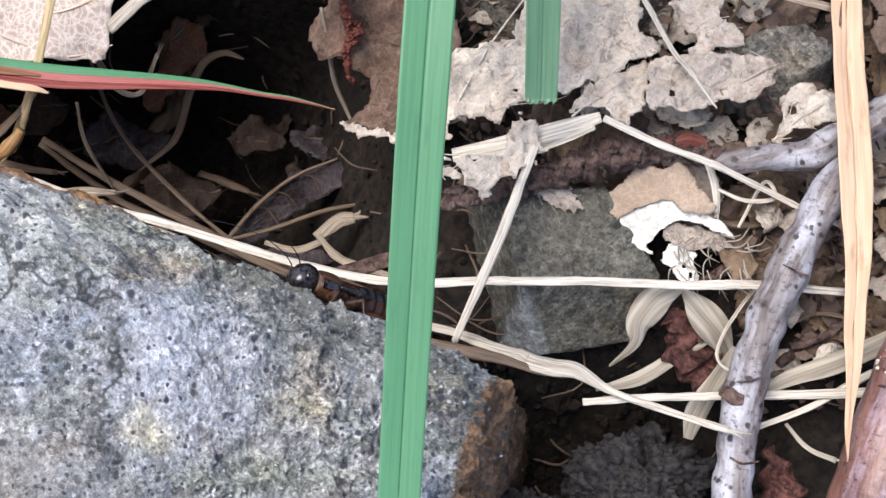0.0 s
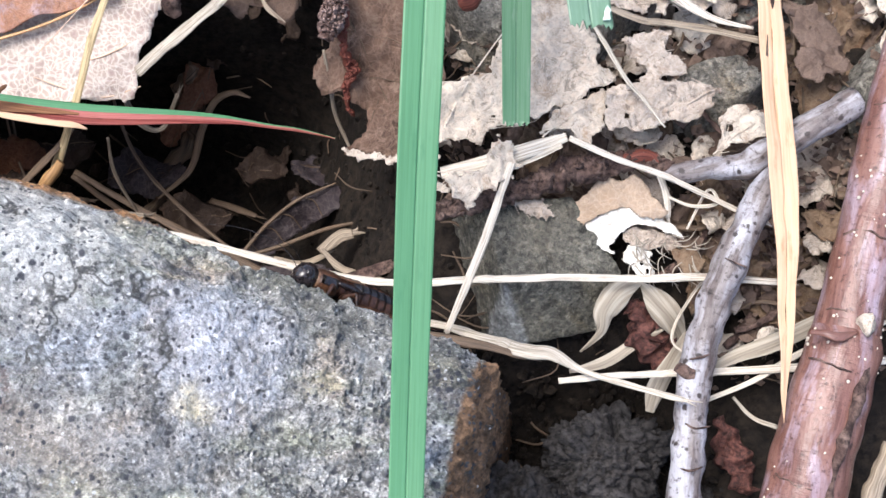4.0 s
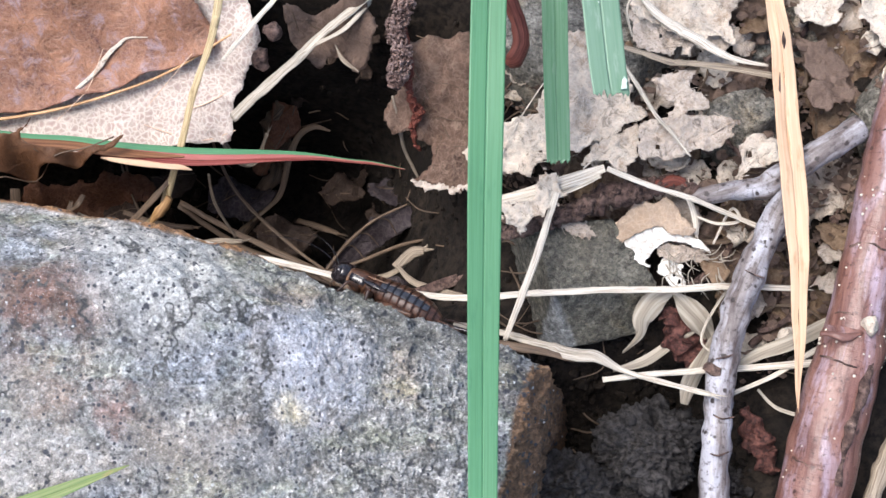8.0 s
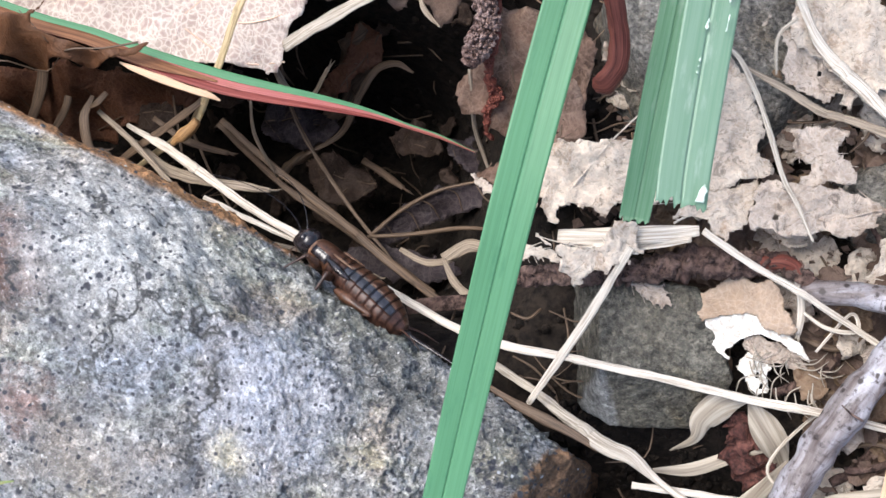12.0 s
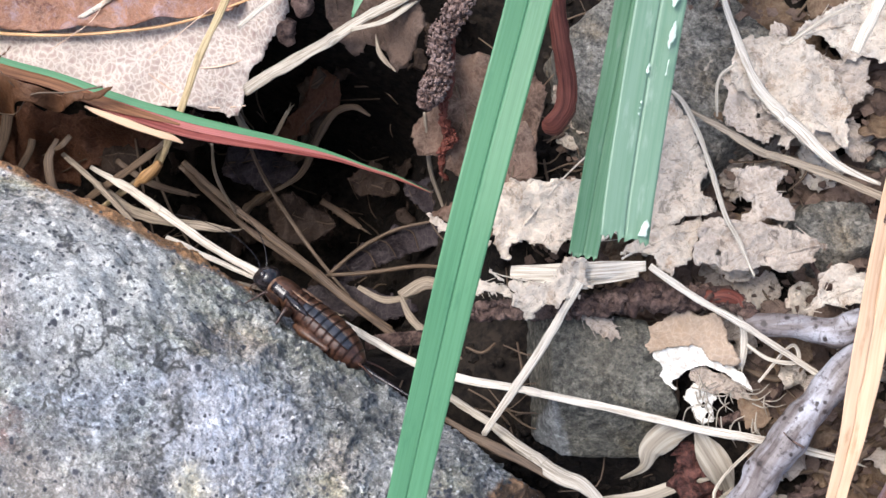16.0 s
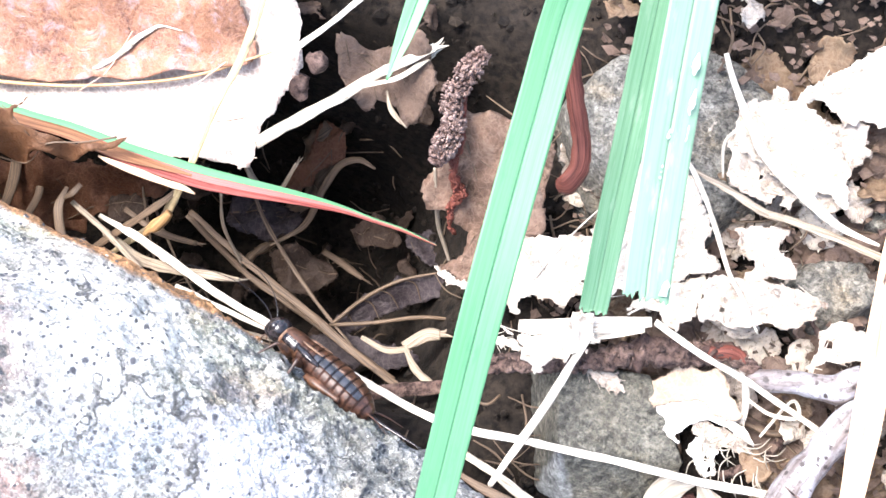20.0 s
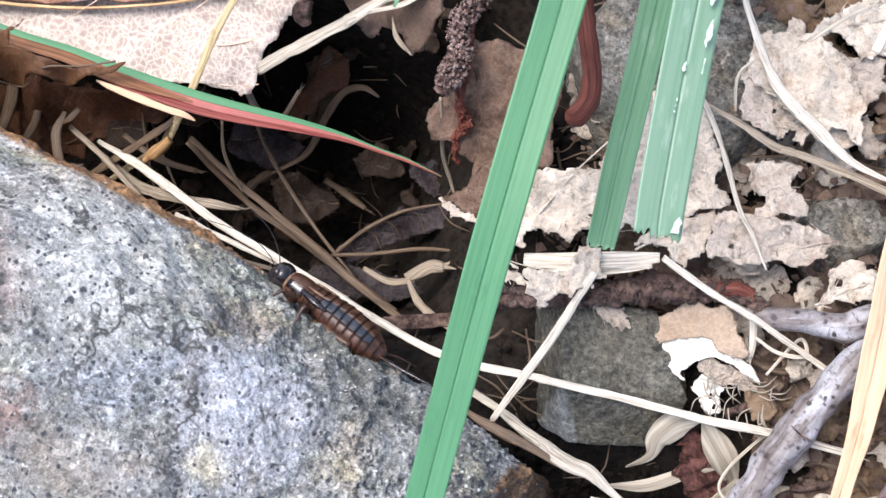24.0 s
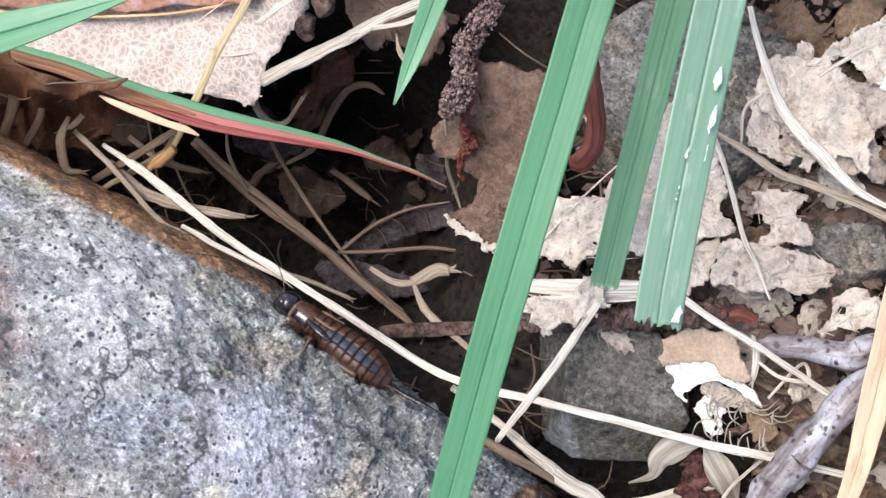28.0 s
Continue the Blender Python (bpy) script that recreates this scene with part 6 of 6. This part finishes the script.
# ---- in the hollow ----
def hollow_stalks():
    """Brown stalks that lean across the hollow, and leaves between them, both coloured dark for its shade."""
    rng = random.Random(131)
    for k in range(6):
        x, z, w = rng.uniform(-54, -8), rng.uniform(-38, -26), rng.uniform(0.15, 0.5)
        far, bow = x + rng.uniform(-30, 34), rng.uniform(-4, 4)
        if k % 2:
            continue
        straw("dry_straw", [(x, -1, z, w * 0.6), (x + (far - x) * 0.3 + bow, 7, z + rng.uniform(-2, 1), w), (x + (far - x) * 0.7 + bow, 17, z + rng.uniform(-1, 3), w), (far, 29, z + rng.uniform(5, 9), w * 0.7)], STRAW_BROWN_SHADE, "brown stalk leaning across the dark hollow")
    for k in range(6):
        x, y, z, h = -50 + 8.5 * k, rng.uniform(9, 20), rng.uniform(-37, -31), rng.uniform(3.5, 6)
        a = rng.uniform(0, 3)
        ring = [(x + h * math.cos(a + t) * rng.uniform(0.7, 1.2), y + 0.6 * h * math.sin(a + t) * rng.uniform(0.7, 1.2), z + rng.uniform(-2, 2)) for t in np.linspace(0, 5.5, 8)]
        leaf_thing("rotting_leaf", ring, (SHADE_LEAF, SHADE_LEAF, DARK_LEAF)[k % 3], STRAW_BROWN_SHADE, ("brown rotting leaf in the hollow", "black rotten leaf in the hollow", "dark veined leaf in the hollow")[k % 3], seed=140.0 + k, jag=0.4, relief=1.0, angular=0.7, crumple=1.2, pairs=2)


straw("dry_straw", [(34.7, 25.3, 17.3, 0.5), (35.1, 27.1, 17.8, 0.6), (35.6, 29.4, 18.4, 0.6), (36.1, 32.0, 19.0, 0.6), (36.7, 34.9, 20.0, 0.55)], STRAW, "thick pale straw end over the torn leaves")
hollow_stalks()
leaf_thing("rotting_leaf", [(-26.0, 28.1, -27.0), (-22.4, 26.9, -26.0), (-22.0, 24.0, -28.0), (-24.4, 22.2, -29.0), (-26.0, 19.5, -31.0), (-28.5, 17.8, -33.0), (-29.8, 20.2, -32.0), (-27.2, 22.7, -29.0), (-26.5, 25.8, -28.0)], CURL, STRAW_BROWN_SHADE, "twisted brown leaf deep in the hollow", jag=0.3, relief=1.0, seed=151.0, angular=0.6, crumple=1.0, pairs=2)
straw("dry_straw", [(-17.2, 23.1, -27.0, 0.2), (-19.7, 23.7, -27.0, 0.5), (-22.2, 22.5, -28.0, 0.6), (-23.8, 19.0, -30.0, 0.6), (-25.4, 14.7, -33.0, 0.5), (-29.5, 11.3, -35.0, 0.2)], STRAW_BROWN_SHADE, "curved dull leaf strap in the hollow")
straw("dry_straw", [(-14.6, 24.3, -2.0, 0.1), (-13.7, 22.5, -2.4, 0.3), (-12.6, 21.5, -2.8, 0.3), (-11.4, 20.8, -3.2, 0.08)], STRAW_DULL_SHADE, "pale curled rim at the top of the hollow")
straw("dry_straw", [(3.4, -15.7, -6.0, 0.3), (7.7, -17.1, -5.0, 0.6), (12.3, -18.2, -4.0, 0.6), (16.6, -19.4, -4.0, 0.3)], STRAW_BROWN_SHADE, "flattened brown straw along the rock's edge")


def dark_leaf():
    leaf = thing("dark_leaf", -10, 6, -36, "dark leaf with pale veins in the hollow", "leaf")
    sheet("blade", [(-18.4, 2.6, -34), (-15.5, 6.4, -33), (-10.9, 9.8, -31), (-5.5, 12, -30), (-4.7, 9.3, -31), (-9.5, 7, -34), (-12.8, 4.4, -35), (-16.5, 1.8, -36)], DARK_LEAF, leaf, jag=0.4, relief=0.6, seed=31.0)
    strand("midrib", [(-17.9, 2.5, -33.2, 0.3), (-14.7, 6.6, -32.2, 0.3), (-10.4, 9.8, -30.4, 0.25), (-5.4, 12, -29.4, 0.15)], STRAW_BROWN_SHADE, leaf, "pale brown midrib", sides=6)
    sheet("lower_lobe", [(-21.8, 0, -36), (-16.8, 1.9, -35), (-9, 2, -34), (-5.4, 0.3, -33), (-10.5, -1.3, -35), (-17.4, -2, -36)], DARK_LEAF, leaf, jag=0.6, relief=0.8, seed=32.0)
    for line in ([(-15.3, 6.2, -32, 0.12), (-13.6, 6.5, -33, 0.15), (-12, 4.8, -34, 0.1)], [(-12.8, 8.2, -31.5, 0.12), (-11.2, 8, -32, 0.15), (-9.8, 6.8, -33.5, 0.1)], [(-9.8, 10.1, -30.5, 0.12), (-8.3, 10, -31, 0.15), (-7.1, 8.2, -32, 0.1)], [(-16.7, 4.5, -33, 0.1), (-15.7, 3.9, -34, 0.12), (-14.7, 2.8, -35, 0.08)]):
        strand("side_vein", [(x, y, z, r * 0.6) for x, y, z, r in line], STRAW_BROWN_SHADE, leaf, sides=5, lumps=0.05)
    strand("lower_rib", [(-18.2, 2.2, -33, 0.25), (-12.4, 3.8, -32, 0.3), (-6.7, 5.5, -30, 0.3), (-2.2, 5.9, -28, 0.2)], STRAW_BROWN_SHADE, leaf, "brown rib", sides=6)


dark_leaf()
# Lumpy strand added in place of a twisted brown leaf.
strand("lichen_twig", [(-34.5, 8.2, -40, 0.6), (-30.5, 13.7, -41, 0.7), (-27.7, 19.7, -38, 1.1), (-25, 23.6, -34, 1.6), (-26.9, 26.1, -30, 1.3), (-24.7, 27.9, -27, 0.8)], STRAW_BROWN_SHADE, None, "lumpy brown strand standing for a twisted leaf in the dark hollow", "root", sides=14, lumps=0.5, steps=12, bends=1.0)
strand("seed_lump", [(-24.4, 23.8, -2, 0.7), (-24.8, 22.4, -3, 1.2), (-24.1, 21.6, -4, 0.6)], BARK_DARK, None, "small dark bud on a stalk", "bud", sides=14, lumps=0.35, steps=10)
strand("crumpled_bud", [(-23.8, 24.6, 2, 0.7), (-22.7, 24.3, 2, 1.1), (-21.9, 24.4, 1, 0.7)], BARK_DARK, None, "small dark crumpled bud on the leaf edge", "bud", sides=14, lumps=0.45, steps=10)

# ---- soil at the rock's end ----
def clod(x, y, z, r, seed, label):
    """A lump of earth: its core and the smaller lumps that stick to it."""
    ob = thing("soil_clod", x, y, z - r * 0.7, label, "soil clod", "soil clods")
    rng = random.Random(seed)
    v, f = ball(6)
    p = []
    for q in v:
        n = Vector(q * 1.5 + seed)
        d = 1 + 0.45 * noise.fractal(n, 0.8, 2.0, 5) + 0.3 * (0.3 - abs(noise.noise(n * 2.6))) + 0.22 * (0.3 - abs(noise.noise(n * 6.1))) + 0.12 * (0.3 - abs(noise.noise(n * 13.0)))
        p.append((x + q[0] * r * d * 1.15, y + q[1] * r * d * 0.85, z + q[2] * r * d * 0.8))
    mesh_object("core", p, f, CLOD, ob)
    hull, (v, f), verts, faces = np.array(p), ball(2), [], []
    for _ in range(150):
        c = hull[rng.randrange(len(hull))]
        s = r * min(0.2, rng.lognormvariate(-2.7, 0.5))
        jolt, base = np.array([[rng.uniform(0.65, 1.3)] for _ in v]), len(verts)
        verts.extend(v * jolt * s + c)
        faces.extend([[i + base for i in q] for q in f])
    tagged(mesh_object("crumb", verts, faces, CLOD, ob), kind="stuff")


clod(27.1, -27.8, -15.0, 5.4, 2, "crumbly dark grey soil clod in the gap beside the rock")
clod(16.6, -32.6, -17.0, 4.6, 5, "crumbly soil clod beside the rock's broken end")
clod(25.0, -33.7, -19.0, 3.6, 8, "small dark soil clod in the gap")
clod(39.0, -33.7, -17.0, 3.4, 11, "small dark soil clod behind the grey twig")


def crumbs():
    """Loose grains of soil over the bare ground."""
    rng, verts, faces = random.Random(7), [], []
    v, f = ball(1)
    for _ in range(5200):
        if rng.random() < 0.45:
            x, y = rng.uniform(10, 40), rng.uniform(-48, -12)
        else:
            x, y = rng.uniform(-60, 70), rng.uniform(-10, 50)
        s = min(rng.lognormvariate(-1.15, 0.55), 1.3)
        z = float(ground_height(np.array(x), np.array(y))) + 1.4 * rough3((x, y, 0), 0.16) + s * 0.3
        base = len(verts)
        jolt = np.array([[rng.uniform(0.6, 1.25)] for _ in v])
        verts.extend(v * jolt * s + (x, y, z))
        faces.extend([[i + base for i in q] for q in f])
    tagged(mesh_object("soil_crumbs", verts, faces, SOIL, smooth=False), "loose soil crumbs, coloured near black as if shaded", "soil", kind="stuff")


crumbs()


def leaf_crumbs():
    """Crumbs of dead leaf over the litter and the soil."""
    rng, verts, faces = random.Random(17), [], []
    for _ in range(2600):
        x, y = rng.uniform(8, 72), rng.uniform(0, 50)
        if rng.random() < 0.2:
            x, y = rng.uniform(36, 70), rng.uniform(-20, 4)
        z = float(ground_height(np.array(x), np.array(y))) + rng.uniform(0.5, 4.5)
        r, n, base = rng.uniform(0.25, 0.95), rng.randint(4, 6), len(verts)
        turn = np.array(Euler((rng.uniform(-0.9, 0.9), rng.uniform(-0.9, 0.9), 0)).to_matrix())
        ring = np.array([(r * rng.uniform(0.5, 1.3) * math.cos(6.283 * i / n), r * rng.uniform(0.4, 1.0) * math.sin(6.283 * i / n), rng.uniform(-0.15, 0.15)) for i in range(n)])
        verts.extend(ring @ turn.T + (x, y, z))
        verts.extend(ring @ turn.T + (x, y, z - 0.12))
        faces.append(tuple(range(base, base + n)))
        faces.append(tuple(range(base + 2 * n - 1, base + n - 1, -1)))
        faces.extend((base + i, base + n + i, base + n + (i + 1) % n, base + (i + 1) % n) for i in range(n))
    tagged(mesh_object("leaf_crumbs", verts, faces, DARK_LITTER, smooth=False), "crumbs of dead leaf strewn over the litter", "leaf crumbs", kind="stuff")


leaf_crumbs()


def fibres():
    """Fine broken fibres and leaf stalks lying in the litter."""
    rng, verts, faces, uvs = random.Random(21), [], [], []
    for _ in range(420):
        if rng.random() < 0.6:
            x, y, z = rng.uniform(5, 70), rng.uniform(-6, 45), None
        else:
            x, y, z = rng.uniform(-55, 45), rng.uniform(-40, 30), None
        z = float(ground_height(np.array(x), np.array(y))) + rng.uniform(0.5, 3.0)
        a, n = rng.uniform(0, 6.28), rng.uniform(2, 9)
        r = rng.uniform(0.05, 0.16)
        b = a + rng.uniform(-1.2, 1.2)
        mid = (x + n * 0.5 * math.cos(a), y + n * 0.5 * math.sin(a), z + rng.uniform(-0.3, 0.8))
        line = [(x, y, z, r), (*mid, r * 1.2), (mid[0] + n * 0.5 * math.cos(b), mid[1] + n * 0.5 * math.sin(b), z + rng.uniform(-0.8, 0.5), r * 0.7)]
        p, q, u = strand_mesh(line, sides=5, steps=4, lumps=0)
        base = len(verts)
        verts.extend(p)
        uvs.extend(u)
        faces.extend([[i + base for i in g] for g in q])
    tagged(mesh_object("fine_fibres", verts, faces, STRAW_BROWN_SHADE, None, "", uvs), "fine dry fibres scattered through the litter", "fibres", kind="stuff")


fibres()

# ---- a grass tip close to the lens ----
grass_leaf("near_grass_tip", [(-125, -45, -6, 1.6), (-95, -34, 40, 1.6), (-60, -20, 66, 1.6), (-40, -12.5, 75, 1.5), (-24, -4.6, 79, 1.1), (-16.5, -0.4, 80, 0.1)], GREEN, "green grass tip hanging high over the oak leaf", fold=0.12, ribs=0.008)

# ---- the cricket; built along +x, head first, its origin under its middle ----
CRICKET_PATH = [
    (0, -1.97, -14.8, -7.5, 70, -43.1, 174.6),
    (3.5, -1.97, -14.7, -7.5, 70, -43.1, 174.6),
    (5.5, -6.71, -14.22, -2.32, 62, 2.8, 151.3),
    (9.5, -7.22, -13.53, -2.33, 62, 2.8, 154.3),
    (11, -12.54, -11.57, -1.75, 64, 2.8, 153.3),
    (22.5, -12.81, -11.73, -1.75, 64, 2.7, 153.6),
    (24.5, -11.27, -13.1, -0.7, 62, 2.1, 158.6),
    (28, -11.44, -13.07, -0.7, 62, 2, 158.9),
]


def lathe(profile, squash=0.85, sides=20, wave=0.0):
    """A body piece along x from (x, z, radius) rings."""
    verts, faces, n = [], [], len(profile)
    for x, z, r in profile:
        for j in range(sides):
            a = 2 * math.pi * j / sides
            verts.append((x, r * math.cos(a), z + r * squash * math.sin(a)))
    for k in range(n - 1):
        for j in range(sides):
            a, b = k * sides + j, k * sides + (j + 1) % sides
            faces.append((a, b, b + sides, a + sides))
    faces.append(tuple(range(sides))[::-1])
    faces.append(tuple(range((n - 1) * sides, n * sides)))
    return verts, faces


def make_cricket():
    bug = thing("cricket", 0, 0, 0, "small brown and black wingless cricket clinging to the rock's edge", "cricket")
    def solid(name, profile, material, parent=bug, label="", **more):
        v, f = lathe(profile, **more)
        return mesh_object(name, v, f, material, parent, label)
    head = solid("head", [(8.8, 2.2, 0.3), (8.65, 2.3, 0.85), (8.1, 2.5, 1.32), (7.4, 2.6, 1.48), (6.8, 2.6, 1.4), (6.3, 2.55, 1.1)], SHELL_DARK, label="shiny black head", squash=1.0)
    for s in (-1, 1):
        v, f = ball(3)
        mesh_object("eye", v * (0.45, 0.34, 0.5) + (7.7, s * 1.22, 2.9), f, SHELL_DARK, head, "black eye")
        strand("antenna", [(8.0, s * 0.45, 2.6, 0.09), (9.5, s * 1.2, 4.0, 0.07), (12.0, s * 2.6, 4.8, 0.055), (15.0, s * 4.4, 4.6, 0.045), (18.0, s * 6.0, 3.6, 0.03)], SHELL_DARK, bug, "thread-thin dark antenna", sides=6, lumps=0)
        strand("palp", [(7.9, s * 0.4, 1.6, 0.12), (8.3, s * 0.6, 1.0, 0.12), (8.2, s * 0.7, 0.4, 0.08)], SHELL_TAN, head, sides=6, lumps=0)
    def plate(name, x, length, r, end, z, low, high, material, label="", lift=1.0, step=0.02):
        """A curved plate of the body between two angles, its hind edge a little raised."""
        verts, faces, rows, cols = [], [], 5, 11
        for layer in (lift, lift * 0.93):
            for i in range(rows):
                u = i / (rows - 1)
                for j in range(cols):
                    a = radians(low + (high - low) * j / (cols - 1))
                    q = (r + (end - r) * u) * layer * (1 - step + step * 1.4 * u)
                    verts.append((x - length * u, q * math.cos(a), z + 0.88 * q * math.sin(a)))
        n = rows * cols
        for i in range(rows - 1):
            for j in range(cols - 1):
                p = i * cols + j
                faces += [(p, p + 1, p + cols + 1, p + cols), (n + p + cols, n + p + cols + 1, n + p + 1, n + p)]
        for i in range(rows - 1):
            for j in (0, cols - 1):
                p = i * cols + j
                faces.append((p, p + cols, n + p + cols, n + p))
        for i in (0, rows - 1):
            for j in range(cols - 1):
                p = i * cols + j
                faces.append((p, p + 1, n + p + 1, n + p))
        return mesh_object(name, verts, faces, material, bug, label)
    solid("collar", [(6.6, 2.55, 1.05), (6.45, 2.6, 1.28), (6.25, 2.6, 1.36), (6.1, 2.6, 1.3)], SHELL_PALE, label="pale front rim of the neck shield")
    shield = [(6.3, 2.6, 1.3), (6.0, 2.62, 1.46), (5.2, 2.65, 1.6), (4.4, 2.65, 1.66), (3.8, 2.6, 1.66), (3.6, 2.6, 1.5)]
    solid("neck_shield", shield, SHELL_TAN, label="brown neck shield")
    for low, high in ((-8, 34), (146, 188)):
        plate("shield_lobe", 6.05, 2.1, 1.5, 1.68, 2.63, low, high, SHELL_DARK, "dark side lobe of the neck shield", 1.02, 0.0)
    x, k = 3.75, 0
    sizes = (1.62, 1.72, 1.9, 2.08, 2.24, 2.34, 2.38, 2.34, 2.2, 1.9, 1.45, 0.85)
    for radius, end, length in zip(sizes, sizes[1:], (0.9, 0.95, 1.0, 1.05, 1.05, 1.05, 1.05, 1.0, 0.95, 0.85, 0.75)):
        z = 2.55 - 0.05 * k
        solid("body_ring", [(x + 0.05, z, radius * 0.93), (x - length * 0.5, z, (radius + end) * 0.47), (x - length * 1.05, z, end * 0.93)], SHELL_BROWN)
        plate("back_plate", x, length * 0.88, radius, end, z, 58, 122, SHELL_TAN, "orange-brown back plate", 1.02)
        for s in (-1, 1):
            if 1 < k < 9:
                low, high = (27, 55) if s > 0 else (125, 153)
                plate("dark_patch", x, length * 0.9, radius, end, z, low, high, SHELL_BLUE, "blue-black patch on the side", 1.015, 0.01)
            low, high = (-50, 27 if 1 < k < 9 else 58) if s > 0 else (153 if 1 < k < 9 else 122, 230)
            plate("flank_plate", x, length * 0.98, radius, end, z, low, high, SHELL_BROWN, "", 1.0, 0.01)
        x, k = x - length * 0.97, k + 1
    for s in (-1, 1):
        strand("cercus", [(x + 0.7, s * 0.5, 2.1, 0.16), (x - 1.2, s * 1.5, 2.5, 0.12), (x - 3.2, s * 2.4, 2.5, 0.04)], SHELL_BROWN, bug, sides=6, lumps=0)
        wing = [(3.9, s * 1.3, 3.45, 0.16), (3.0, s * 1.42, 3.5, 0.24), (1.2, s * 1.6, 3.65, 0.08)]
        strand("wing_pad", [(4.1, s * 1.45, 3.1, 0.3), (3.0, s * 1.68, 3.1, 0.55), (1.8, s * 1.9, 3.1, 0.5), (0.7, s * 2.05, 3.1, 0.12)], SHELL_DARK, bug, "dark wing pad", flat=0.7, sides=12, lumps=0)
        strand("wing_border", [(x, y * 0.85, z + 0.35, r) for x, y, z, r in wing], SHELL_PALE, bug, "pale border of the wing pad", flat=0.5, sides=10, lumps=0)
        for hip, knee, foot, toe, thick in (((4.4, 1.2, 1.6), (5.6, 3.3, 2.6), (6.6, 4.2, 0.2), (7.6, 4.5, 0.0), 0.55), ((3.0, 1.3, 1.5), (2.6, 3.6, 2.7), (2.2, 4.8, 0.2), (1.4, 5.2, 0.0), 0.55), ((1.4, 1.6, 1.2), (-3.4, 2.5, 1.9), (-1.0, 2.7, 0.3), (0.2, 2.9, 0.0), 0.68)):
            h, q, t, e = [np.array((p[0], s * p[1], p[2])) for p in (hip, knee, foot, toe)]
            name = "hind_leg" if thick > 0.5 else "leg"
            leg = strand(name, [(*h, thick * 0.7), (*(h * 0.7 + q * 0.3), thick * 1.15), (*(h * 0.4 + q * 0.6), thick * 0.85), (*q, thick * 0.45)], SHELL_TAN, bug, flat=0.8, sides=10, lumps=0.05)
            strand("shin", [(*q, thick * 0.45), (*(q * 0.5 + t * 0.5), 0.16), (*t, 0.14)], SHELL_BROWN, leg, sides=8, lumps=0)
            strand("foot", [(*t, 0.13), (*(t * 0.5 + e * 0.5), 0.1), (*e, 0.07)], SHELL_TAN, leg, sides=6, lumps=0)
    strand("egg_tube", [(x + 0.9, 0, 1.9, 0.36), (x - 1.5, 0, 2.1, 0.34), (x - 4.0, 0, 2.5, 0.3), (x - 6.6, 0, 2.9, 0.1)], SHELL_DARK, bug, "long dark egg-laying tube", flat=0.7, sides=8, lumps=0)
    return bug


cricket = make_cricket()


# ---- what moves ----
def motions():
    walk(tall_blade, [(t, pose((TALL[0] + x) / 1000, TALL[1] / 1000, TALL[2] / 1000)) for t, x in ((0, -0.9), (1.5, -0.95), (3.5, -1.2), (5.5, 0.1), (7, 0.3), (9, 0.2), (12, -0.4), (22.5, -0.3), (25, 0.2), (28, 0.5))])
    walk(cricket, [(t, pose(x / 1000, y / 1000, z / 1000, rx, ry, rz)) for t, x, y, z, rx, ry, rz in CRICKET_PATH])


motions()
